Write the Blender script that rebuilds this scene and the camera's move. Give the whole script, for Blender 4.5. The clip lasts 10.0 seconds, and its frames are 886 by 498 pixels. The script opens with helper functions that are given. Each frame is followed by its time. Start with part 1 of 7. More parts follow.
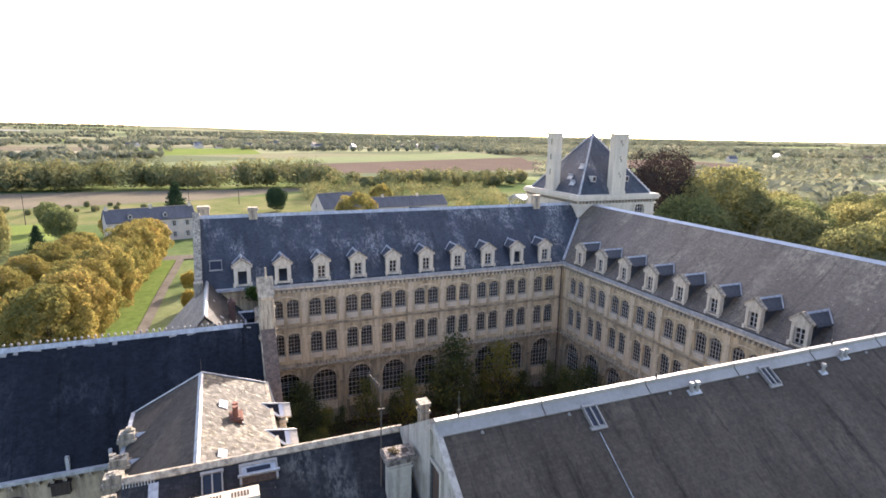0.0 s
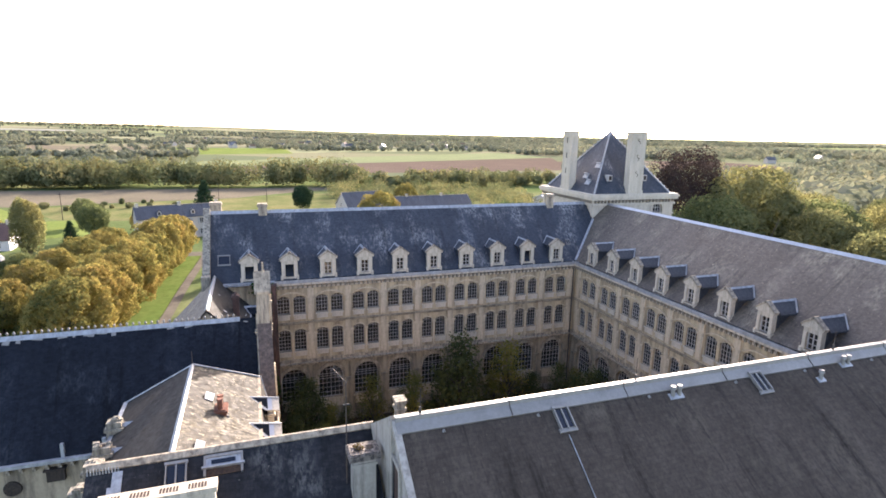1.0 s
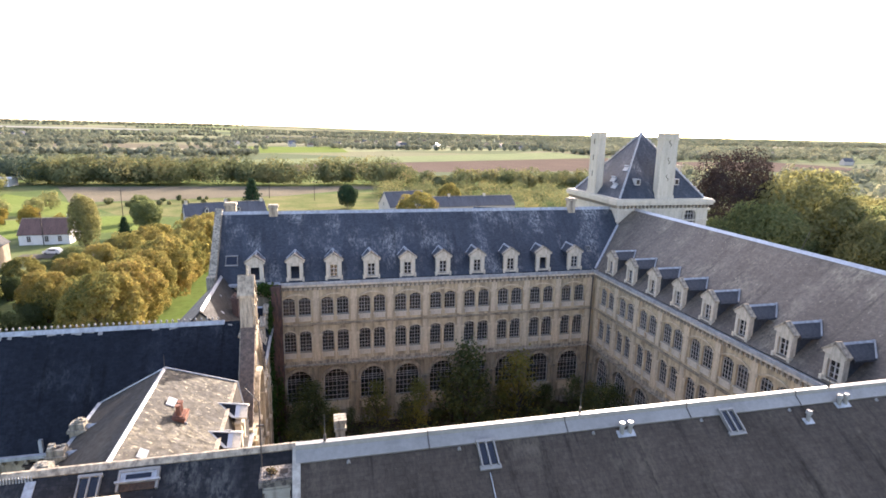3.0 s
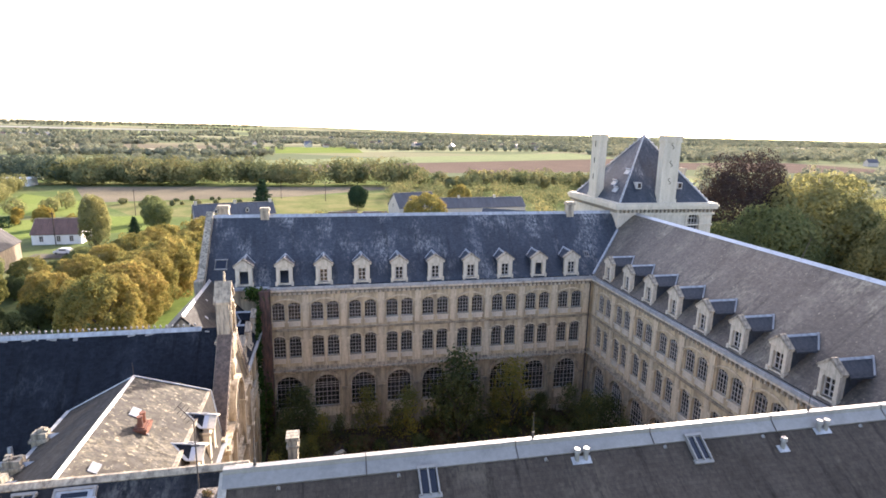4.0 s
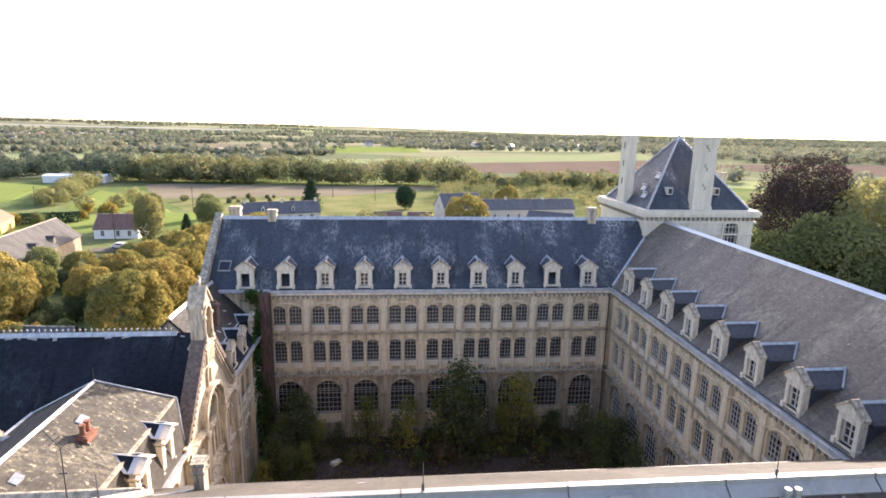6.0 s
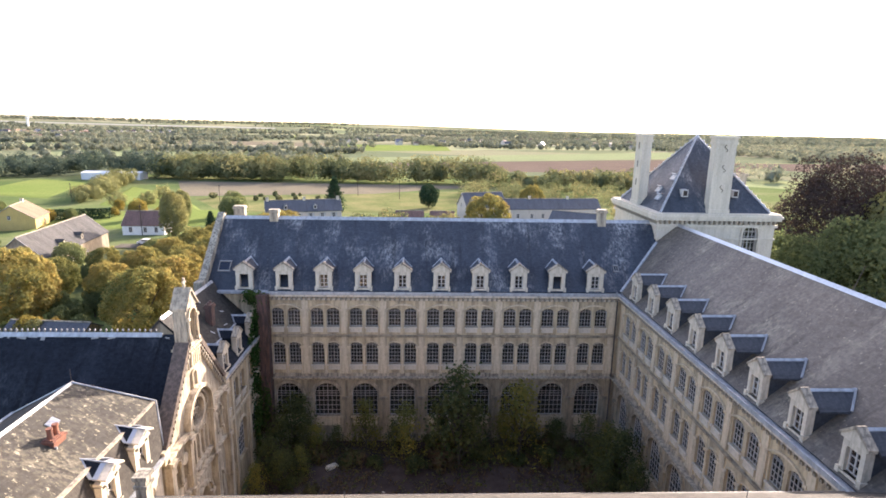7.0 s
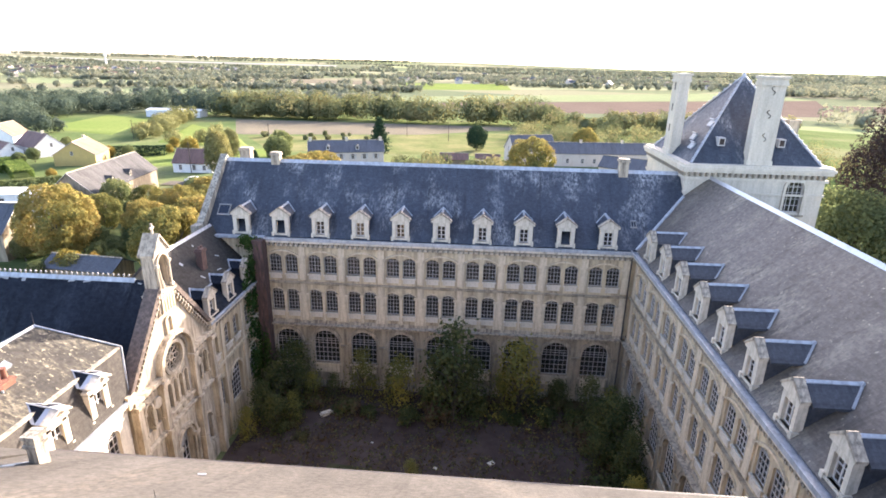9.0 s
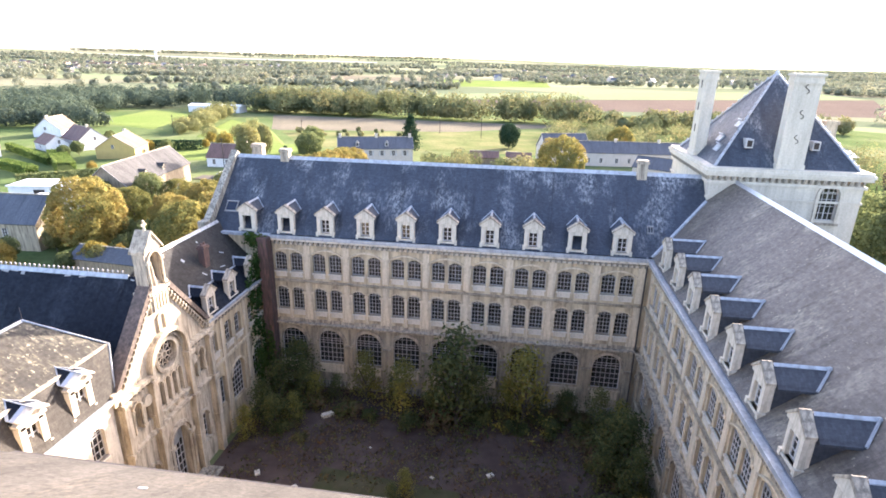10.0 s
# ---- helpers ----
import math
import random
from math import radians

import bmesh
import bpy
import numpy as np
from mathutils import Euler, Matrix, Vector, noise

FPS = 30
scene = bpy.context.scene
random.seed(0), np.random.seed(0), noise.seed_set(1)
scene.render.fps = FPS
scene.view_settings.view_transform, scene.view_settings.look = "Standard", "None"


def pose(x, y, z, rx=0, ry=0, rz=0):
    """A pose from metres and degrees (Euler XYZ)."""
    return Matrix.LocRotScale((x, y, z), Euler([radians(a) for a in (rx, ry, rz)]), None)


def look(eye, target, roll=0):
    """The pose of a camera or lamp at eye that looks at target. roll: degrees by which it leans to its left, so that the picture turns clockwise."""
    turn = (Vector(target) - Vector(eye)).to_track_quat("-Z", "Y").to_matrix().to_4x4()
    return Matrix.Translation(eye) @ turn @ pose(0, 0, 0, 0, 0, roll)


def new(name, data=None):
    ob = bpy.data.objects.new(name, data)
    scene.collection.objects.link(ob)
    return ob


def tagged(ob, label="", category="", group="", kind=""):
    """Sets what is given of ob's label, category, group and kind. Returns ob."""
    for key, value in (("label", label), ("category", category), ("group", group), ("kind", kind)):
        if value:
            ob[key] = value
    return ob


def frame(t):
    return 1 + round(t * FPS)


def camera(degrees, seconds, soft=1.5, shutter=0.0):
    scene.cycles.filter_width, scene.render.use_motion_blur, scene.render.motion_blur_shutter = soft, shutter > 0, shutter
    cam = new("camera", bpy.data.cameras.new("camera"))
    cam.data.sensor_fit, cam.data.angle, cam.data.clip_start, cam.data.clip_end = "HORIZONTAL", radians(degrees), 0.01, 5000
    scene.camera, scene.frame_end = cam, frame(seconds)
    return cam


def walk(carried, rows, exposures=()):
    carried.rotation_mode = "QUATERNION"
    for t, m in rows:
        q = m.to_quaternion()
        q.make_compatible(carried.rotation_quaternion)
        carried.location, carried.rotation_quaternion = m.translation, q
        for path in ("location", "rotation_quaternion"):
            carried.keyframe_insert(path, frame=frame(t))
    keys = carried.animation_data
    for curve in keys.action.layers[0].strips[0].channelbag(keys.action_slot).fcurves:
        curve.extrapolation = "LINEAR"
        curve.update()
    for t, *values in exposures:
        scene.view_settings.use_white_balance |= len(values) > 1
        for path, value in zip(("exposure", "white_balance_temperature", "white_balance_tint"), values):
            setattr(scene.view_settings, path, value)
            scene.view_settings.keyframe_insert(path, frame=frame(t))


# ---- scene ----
cam = camera(77.8, 10.0, soft=1.7)
METRES, EYE, TILT, LEAN, TURN = 28.0, 30.2, 0.0, 0.0, -22.4
ROWS = [
    (0.0, 0.0, 0.0, 0.0, 0.22, -12.02, -1.02),
    (0.5, 0.04, 0.0071, -0.0042, 1.81, -12.02, -1.04),
    (1.0, 0.0809, 0.0165, -0.0099, 3.37, -12.04, -1.09),
    (1.5, 0.1226, 0.0295, -0.0116, 4.97, -12.11, -1.11),
    (2.0, 0.162, 0.0473, -0.0084, 6.47, -12.18, -1.07),
    (2.5, 0.2004, 0.0682, -0.0038, 8.04, -12.22, -1.1),
    (4.0, 0.3147, 0.1454, 0.0108, 10.81, -12.23, -1.1),
    (4.5, 0.3542, 0.1748, 0.0126, 12.17, -12.24, -1.1),
    (5.0, 0.3946, 0.2069, 0.015, 13.83, -12.3, -1.06),
    (5.5, 0.4353, 0.24, 0.0162, 15.51, -12.33, -1.07),
    (7.0, 0.5539, 0.353, 0.0238, 20.34, -12.61, -1.05),
    (7.5, 0.5908, 0.3939, 0.0246, 21.94, -13.52, -1.06),
    (8.0, 0.6259, 0.4361, 0.0249, 23.53, -15.2, -1.06),
    (8.5, 0.6584, 0.4795, 0.0258, 25.1, -17.19, -1.05),
    (9.0, 0.6897, 0.525, 0.0271, 26.73, -18.76, -1.08),
    (9.5, 0.7185, 0.5716, 0.0267, 28.48, -19.04, -1.12),
    (10.0, 0.7463, 0.6195, 0.0261, 30.71, -19.13, -1.15),
]
walk(cam, [(t, pose(0, 0, EYE, TILT, LEAN, TURN) @ pose(METRES * x, METRES * y, METRES * z, 90 + pitch, roll, yaw)) for t, x, y, z, yaw, pitch, roll in ROWS], [(0.0, 2.42, 6950, 19), (4.5, 2.54, 6950, 19), (7.0, 2.5, 6900, 19), (9.0, 2.92, 6700, 18), (10.0, 3.16, 6600, 18)])

# ---- light ----
SUN_AZ, SUN_EL = 33.0, 20.0          # degrees right of +y, degrees above the horizon
world = bpy.data.worlds.new("sky")
scene.world = world
world.use_nodes = True
wn = world.node_tree
sky = wn.nodes.new("ShaderNodeTexSky")
sky.sky_type = "NISHITA"
sky.sun_disc = False
sky.sun_elevation, sky.sun_rotation = radians(SUN_EL), radians(SUN_AZ)
sky.air_density, sky.dust_density, sky.ozone_density = 0.6, 1.9, 0.3
wn.nodes["Background"].inputs["Strength"].default_value = 0.15
wn.links.new(sky.outputs[0], wn.nodes["Background"].inputs["Color"])
sun = new("sun", bpy.data.lights.new("sun", "SUN"))
sun.data.energy, sun.data.angle, sun.data.color = 2.8, radians(0.6), (1.0, 0.945, 0.86)
sd = Vector((math.sin(radians(SUN_AZ)) * math.cos(radians(SUN_EL)), math.cos(radians(SUN_AZ)) * math.cos(radians(SUN_EL)), math.sin(radians(SUN_EL))))
sun.matrix_world = look(sd * 100, (0, 0, 0))


# ---- materials ----
def mat(name, base, rough=0.8, metal=0.0, spec=0.4):
    m = bpy.data.materials.new(name)
    m.use_nodes = True
    b = m.node_tree.nodes["Principled BSDF"]
    b.inputs["Base Color"].default_value = (*base, 1)
    b.inputs["Roughness"].default_value = rough
    b.inputs["Metallic"].default_value = metal
    b.inputs["Specular IOR Level"].default_value = spec
    return m


def nd(m, kind, **values):
    n = m.node_tree.nodes.new(kind)
    for k, v in values.items():
        n.inputs[k].default_value = v
    return n


def wire(m, a, b):
    m.node_tree.links.new(a, b)


def coords(m, scale=(1, 1, 1), world_space=False):
    """Metres: object space, or world space for terrain."""
    src = nd(m, "ShaderNodeNewGeometry").outputs["Position"] if world_space else nd(m, "ShaderNodeTexCoord").outputs["Object"]
    mp = nd(m, "ShaderNodeMapping", Scale=scale)
    wire(m, src, mp.inputs["Vector"])
    return mp.outputs[0]


def noise_out(m, vec, scale, detail=4.0, rough=0.55):
    n = nd(m, "ShaderNodeTexNoise", Scale=scale, Detail=detail, Roughness=rough)
    wire(m, vec, n.inputs["Vector"])
    return n.outputs[0]


def ramp(m, src, stops):
    r = nd(m, "ShaderNodeValToRGB")
    e = r.color_ramp.elements
    while len(e) < len(stops):
        e.new(0.5)
    for el, (p, c) in zip(e, stops):
        el.position = p
        el.color = (*c, 1) if len(c) == 3 else c
    wire(m, src, r.inputs[0])
    return r.outputs[0]


def mix(m, fac, a, b, mode="MIX"):
    n = nd(m, "ShaderNodeMix")
    n.data_type, n.blend_type = "RGBA", mode
    for sock, v in ((n.inputs[0], fac), (n.inputs[6], a), (n.inputs[7], b)):
        if isinstance(v, (int, float)):
            sock.default_value = v
        elif isinstance(v, tuple):
            sock.default_value = (*v, 1)
        else:
            wire(m, v, sock)
    return n.outputs[2]


def base(m, colour):
    wire(m, colour, m.node_tree.nodes["Principled BSDF"].inputs["Base Color"])


def bump(m, height, strength=0.3, dist=0.02):
    b = nd(m, "ShaderNodeBump", Strength=strength, Distance=dist)
    wire(m, height, b.inputs["Height"])
    wire(m, b.outputs[0], m.node_tree.nodes["Principled BSDF"].inputs["Normal"])


def grey(v):
    return (v, v, v)


def weathered(name, a, b, c, rough=0.85, scale=0.5, streak=True, fine=6.0, bumps=0.35, spec=0.3, metal=0.0, stain=(0.36, 0.62)):
    """Two tones at a large scale, a third as stains, fine grain and bump."""
    m = mat(name, a, rough, metal, spec)
    v = coords(m)
    big = ramp(m, noise_out(m, v, scale), [(0.35, a), (0.7, b)])
    vs = coords(m, (1.6, 1.6, 0.22)) if streak else v
    st = ramp(m, noise_out(m, vs, scale * 2.2, 6, 0.65), [(stain[0], grey(0.0)), (stain[1], grey(1.0))])
    col = mix(m, st, c, big)
    fn = noise_out(m, v, fine, 6, 0.7)
    col = mix(m, 0.35, col, ramp(m, fn, [(0.3, grey(0.35)), (0.7, grey(1.0))]), "MULTIPLY")
    base(m, col)
    bump(m, fn, bumps, 0.03)
    return m


def slate_mat(name, a, b, lichen, amount, course=0.14, spec=0.45, rough=0.5, streak=0.5, spots=0.0, spot_size=9.0):
    """Slate courses in object space: x along the eave, y up the slope."""
    m = mat(name, a, rough, 0.0, spec)
    v = coords(m)
    br = nd(m, "ShaderNodeTexBrick", Scale=1.0)
    br.inputs["Brick Width"].default_value, br.inputs["Row Height"].default_value = 0.24, course
    br.inputs["Mortar Size"].default_value = 0.006
    br.inputs["Color1"].default_value, br.inputs["Color2"].default_value, br.inputs["Mortar"].default_value = (*a, 1), (*b, 1), (a[0] * 0.88, a[1] * 0.88, a[2] * 0.88, 1)
    wire(m, v, br.inputs["Vector"])
    tone = ramp(m, noise_out(m, coords(m, (0.35, 0.1, 0.35)), 1.3, 6, 0.65), [(0.3, grey(0.6)), (0.72, grey(1.35))])
    col = mix(m, 0.8, br.outputs["Color"], tone, "MULTIPLY")
    run = ramp(m, noise_out(m, coords(m, (1.1, 0.1, 1.0)), 1.4, 7, 0.7), [(0.53, grey(1.0)), (0.68, grey(1 - streak))])
    col = mix(m, 1.0, col, run, "MULTIPLY")
    col = mix(m, 0.7, col, ramp(m, noise_out(m, coords(m, (1.0, 0.7, 1.0)), 7.0, 6, 0.75), [(0.32, grey(0.55)), (0.68, grey(1.3))]), "MULTIPLY")
    vs = coords(m, (0.28, 0.16, 0.3))
    lk = ramp(m, noise_out(m, vs, 1.1, 8, 0.68), [(1 - amount - 0.03, grey(0.0)), (1 - amount + 0.16, grey(1.0))])
    lk2 = ramp(m, noise_out(m, coords(m, (1.0, 0.45, 1.0)), 4.5, 6, 0.75), [(0.44, grey(0.0)), (0.6, grey(1.0))])
    both = mix(m, 1.0, lk, lk2, "MULTIPLY")
    col = mix(m, both, col, lichen)
    if spots:
        sp = ramp(m, noise_out(m, coords(m, (1.0, 0.6, 1.0)), spot_size, 7, 0.75), [(0.66 - spots, grey(0.0)), (0.72 - spots, grey(1.0))])
        col = mix(m, sp, col, (min(lichen[0] * 1.35, 0.6), min(lichen[1] * 1.35, 0.56), min(lichen[2] * 1.35, 0.45)))
    base(m, col)
    h = mix(m, 0.5, br.outputs["Fac"], noise_out(m, v, 9.0, 4, 0.6))
    bump(m, h, 0.28, 0.02)
    rr = ramp(m, noise_out(m, v, 3.0, 3), [(0.3, grey(max(rough - 0.12, 0.2))), (0.7, grey(min(rough + 0.2, 0.95)))])
    wire(m, rr, m.node_tree.nodes["Principled BSDF"].inputs["Roughness"])
    return m


STONE = weathered("limestone", (0.65, 0.515, 0.325), (0.50, 0.395, 0.25), (0.24, 0.185, 0.12), scale=0.45, stain=(0.34, 0.58), bumps=0.5)
STONE_TRIM = weathered("limestone_trim", (0.69, 0.56, 0.38), (0.58, 0.47, 0.32), (0.33, 0.265, 0.185), scale=0.8, stain=(0.3, 0.55))
STONE_PALE = weathered("pale_limestone", (0.70, 0.61, 0.47), (0.60, 0.52, 0.40), (0.34, 0.29, 0.225), scale=0.9, stain=(0.3, 0.52))
STONE_LOW = weathered("limestone_darker", (0.47, 0.385, 0.265), (0.35, 0.285, 0.195), (0.15, 0.122, 0.088), scale=0.5, stain=(0.34, 0.58), bumps=0.5)
STONE_GRIME = weathered("limestone_grimy", (0.52, 0.43, 0.31), (0.41, 0.34, 0.245), (0.17, 0.14, 0.105), scale=1.1, fine=8, stain=(0.36, 0.6))
STONE_BELL = weathered("limestone_belfry", (0.50, 0.425, 0.315), (0.37, 0.315, 0.235), (0.13, 0.11, 0.085), scale=1.3, fine=8, stain=(0.33, 0.56))
STONE_CHAPEL = weathered("limestone_chapel", (0.67, 0.56, 0.40), (0.53, 0.44, 0.315), (0.24, 0.19, 0.13), scale=0.8, stain=(0.34, 0.57), bumps=0.55)
STONE_DORMER = weathered("limestone_dormer", (0.66, 0.57, 0.43), (0.55, 0.47, 0.355), (0.34, 0.29, 0.22), scale=1.0, stain=(0.32, 0.55))
STONE_TOWER = weathered("limestone_tower", (0.66, 0.58, 0.45), (0.59, 0.515, 0.40), (0.46, 0.40, 0.31), scale=0.5, stain=(0.25, 0.6))
COPING = weathered("brown_lichened_coping", (0.20, 0.145, 0.11), (0.145, 0.105, 0.085), (0.075, 0.06, 0.05), scale=1.8, fine=9, streak=False)
STONE_OLD = weathered("lichened_stone", (0.45, 0.395, 0.30), (0.32, 0.28, 0.21), (0.13, 0.115, 0.09), scale=1.6, fine=9, stain=(0.38, 0.58))
STONE_CAP = weathered("lichened_cap", (0.30, 0.26, 0.22), (0.16, 0.135, 0.115), (0.06, 0.05, 0.045), scale=3.5, fine=14, streak=False, stain=(0.4, 0.55))
RENDER_WHITE = weathered("white_render", (0.44, 0.405, 0.345), (0.36, 0.33, 0.28), (0.19, 0.172, 0.145), scale=0.9, stain=(0.28, 0.54))
RIDGE_ZINC = weathered("aged_ridge_zinc", (0.31, 0.292, 0.265), (0.26, 0.245, 0.222), (0.17, 0.158, 0.142), rough=0.5, scale=0.35, bumps=0.06, spec=0.5, metal=0.2, streak=False, stain=(0.2, 0.5))
ROLL_ZINC = weathered("worn_zinc_roll", (0.55, 0.55, 0.55), (0.47, 0.47, 0.48), (0.33, 0.33, 0.33), rough=0.34, scale=0.6, bumps=0.05, spec=0.5, metal=0.6, streak=False, stain=(0.2, 0.45))
ZINC = weathered("zinc_sheet", (0.50, 0.51, 0.52), (0.42, 0.43, 0.44), (0.30, 0.31, 0.31), rough=0.55, scale=0.8, bumps=0.12, spec=0.5, metal=0.35)
SLATE_N = slate_mat("slate_lichened", (0.028, 0.035, 0.047), (0.044, 0.051, 0.064), (0.34, 0.34, 0.33), 0.47, spec=0.35, rough=0.55)
SLATE_E = slate_mat("slate_mossy", (0.093, 0.075, 0.059), (0.128, 0.104, 0.082), (0.31, 0.265, 0.19), 0.47, spec=0.35, rough=0.55, spots=0.05, spot_size=4.2)
SLATE_S = slate_mat("slate_grey", (0.062, 0.0485, 0.038), (0.074, 0.059, 0.047), (0.13, 0.108, 0.08), 0.46, spec=0.15, rough=0.8, streak=0.72, spots=0.015, spot_size=5.0)
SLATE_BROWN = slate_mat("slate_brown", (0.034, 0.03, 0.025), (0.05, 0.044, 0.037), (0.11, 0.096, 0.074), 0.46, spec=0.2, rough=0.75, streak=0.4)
SLATE_DORMER = slate_mat("slate_blue", (0.038, 0.041, 0.047), (0.054, 0.058, 0.064), (0.12, 0.118, 0.11), 0.36, spec=0.35, rough=0.55, streak=0.3)
SLATE_SERVICE = slate_mat("slate_patchy", (0.019, 0.02, 0.023), (0.029, 0.03, 0.033), (0.17, 0.165, 0.15), 0.44, spec=0.15, rough=0.75, streak=0.3, spots=0.02, spot_size=5.0)
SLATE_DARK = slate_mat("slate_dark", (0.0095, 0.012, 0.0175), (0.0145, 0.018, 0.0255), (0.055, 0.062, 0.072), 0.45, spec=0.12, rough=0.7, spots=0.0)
# Weathered and lichened slate for lit slopes, with the sun in its tone.
SLATE_LIT = slate_mat("slate_lit_weathered", (0.062, 0.055, 0.046), (0.08, 0.071, 0.06), (0.14, 0.118, 0.09), 0.45, spec=0.12, rough=0.88, streak=0.3)
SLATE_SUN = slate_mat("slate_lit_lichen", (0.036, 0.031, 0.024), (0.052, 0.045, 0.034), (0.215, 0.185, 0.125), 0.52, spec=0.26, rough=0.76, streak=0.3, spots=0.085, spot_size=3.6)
BRICK = weathered("red_brick", (0.30, 0.12, 0.07), (0.22, 0.09, 0.055), (0.12, 0.06, 0.045), scale=2.0, fine=11)
BRICK_DARK = weathered("dark_brick", (0.17, 0.095, 0.072), (0.115, 0.066, 0.053), (0.055, 0.04, 0.034), scale=1.6, fine=10)
FRAME = weathered("white_window_paint", (0.62, 0.585, 0.53), (0.54, 0.505, 0.455), (0.36, 0.335, 0.30), scale=2.0, rough=0.6)
# Dark wood; also flat dark for unlit rooms, panes, shafts and flues.
DARKWOOD_AND_SHADE = weathered("dark_wood_and_shade", (0.07, 0.05, 0.04), (0.05, 0.037, 0.03), (0.03, 0.025, 0.02), scale=2.0)
IRON = weathered("dark_iron", (0.06, 0.06, 0.06), (0.08, 0.075, 0.07), (0.1, 0.07, 0.05), rough=0.6, scale=4)
GLASS = bpy.data.materials.new("window_glass")
GLASS.use_nodes = True
GLASS.node_tree.nodes.clear()
_o = nd(GLASS, "ShaderNodeOutputMaterial")
_mx = nd(GLASS, "ShaderNodeMixShader")
_fr = nd(GLASS, "ShaderNodeFresnel", IOR=1.55)
_tr = nd(GLASS, "ShaderNodeBsdfTransparent", Color=(0.4, 0.43, 0.45, 1))
_gl = nd(GLASS, "ShaderNodeBsdfGlossy", Color=(1, 1, 1, 1), Roughness=0.04)
wire(GLASS, _fr.outputs[0], _mx.inputs[0])
wire(GLASS, _tr.outputs[0], _mx.inputs[1])
wire(GLASS, _gl.outputs[0], _mx.inputs[2])
ROOF_GLASS = mat("dark_roof_glass", (0.012, 0.016, 0.026), 0.12, 0.0, 0.5)
RUSTED = weathered("rust_brown_board", (0.10, 0.06, 0.042), (0.07, 0.045, 0.034), (0.04, 0.03, 0.025), scale=2.0)
# an uneven brown diffuse layer mixed into the panes
_du = nd(GLASS, "ShaderNodeBsdfDiffuse", Color=(0.19, 0.145, 0.125, 1))
_md = nd(GLASS, "ShaderNodeMixShader")
wire(GLASS, ramp(GLASS, noise_out(GLASS, coords(GLASS, (1, 1, 1), True), 0.9, 4), [(0.35, grey(0.05)), (0.7, grey(0.27))]), _md.inputs[0])
wire(GLASS, _mx.outputs[0], _md.inputs[1])
wire(GLASS, _du.outputs[0], _md.inputs[2])
wire(GLASS, _md.outputs[0], _o.inputs[0])


# ---- mesh helpers ----
def box(bm, x0, x1, y0, y1, z0, z1):
    v = [bm.verts.new(p) for p in ((x0, y0, z0), (x1, y0, z0), (x1, y1, z0), (x0, y1, z0), (x0, y0, z1), (x1, y0, z1), (x1, y1, z1), (x0, y1, z1))]
    for f in ((3, 2, 1, 0), (4, 5, 6, 7), (0, 1, 5, 4), (1, 2, 6, 5), (2, 3, 7, 6), (3, 0, 4, 7)):
        bm.faces.new([v[i] for i in f])


def prism(bm, pts, y0, y1):
    """A closed outline of (x, z), counter-clockwise seen from -y, drawn out from y0 to y1."""
    a = [bm.verts.new((x, y0, z)) for x, z in pts]
    b = [bm.verts.new((x, y1, z)) for x, z in pts]
    n = len(pts)
    bm.faces.new(a)
    bm.faces.new(b[::-1])
    for i in range(n):
        j = (i + 1) % n
        bm.faces.new((a[j], a[i], b[i], b[j]))


def side_prism(bm, pts, x0, x1):
    """A closed outline of (y, z) drawn out from x0 to x1."""
    a = [bm.verts.new((x0, y, z)) for y, z in pts]
    b = [bm.verts.new((x1, y, z)) for y, z in pts]
    n = len(pts)
    bm.faces.new(a)
    bm.faces.new(b[::-1])
    for i in range(n):
        j = (i + 1) % n
        bm.faces.new((a[j], a[i], b[i], b[j]))


def arc(u0, u1, zs, rise, n=10):
    """Points from u0 to u1 over a segmental arch that springs at zs."""
    h = (u1 - u0) / 2
    r = (h * h + rise * rise) / (2 * rise)
    c, zc = (u0 + u1) / 2, zs + rise - r
    a0 = math.atan2(zs - zc, u0 - c)
    a1 = math.atan2(zs - zc, u1 - c)
    return [(c + r * math.cos(a0 + (a1 - a0) * i / n), zc + r * math.sin(a0 + (a1 - a0) * i / n)) for i in range(n + 1)]


def arch_ring(bm, u0, u1, zs, rise, w, y0, y1, n=12):
    """A moulding of width w round an arch."""
    inner = arc(u0, u1, zs, rise, n)
    outer = arc(u0 - w, u1 + w, zs, rise + w, n)
    for i in range(n):
        prism(bm, [inner[i], inner[i + 1], outer[i + 1], outer[i]][::-1], y0, y1)


def cyl(bm, x, y, z0, z1, r0, r1=None, n=10):
    r1 = r0 if r1 is None else r1
    a = [bm.verts.new((x + r0 * math.cos(6.2832 * i / n), y + r0 * math.sin(6.2832 * i / n), z0)) for i in range(n)]
    b = [bm.verts.new((x + r1 * math.cos(6.2832 * i / n), y + r1 * math.sin(6.2832 * i / n), z1)) for i in range(n)]
    bm.faces.new(a[::-1])
    bm.faces.new(b)
    for i in range(n):
        j = (i + 1) % n
        bm.faces.new((a[i], a[j], b[j], b[i]))


def tube(bm, p, q, r0, r1=None, n=6):
    r1 = r0 if r1 is None else r1
    p, q = Vector(p), Vector(q)
    m = (q - p).to_track_quat("Z", "Y").to_matrix()
    a = [bm.verts.new(p + m @ Vector((r0 * math.cos(6.2832 * i / n), r0 * math.sin(6.2832 * i / n), 0))) for i in range(n)]
    b = [bm.verts.new(q + m @ Vector((r1 * math.cos(6.2832 * i / n), r1 * math.sin(6.2832 * i / n), 0))) for i in range(n)]
    bm.faces.new(a[::-1])
    bm.faces.new(b)
    for i in range(n):
        j = (i + 1) % n
        bm.faces.new((a[i], a[j], b[j], b[i]))


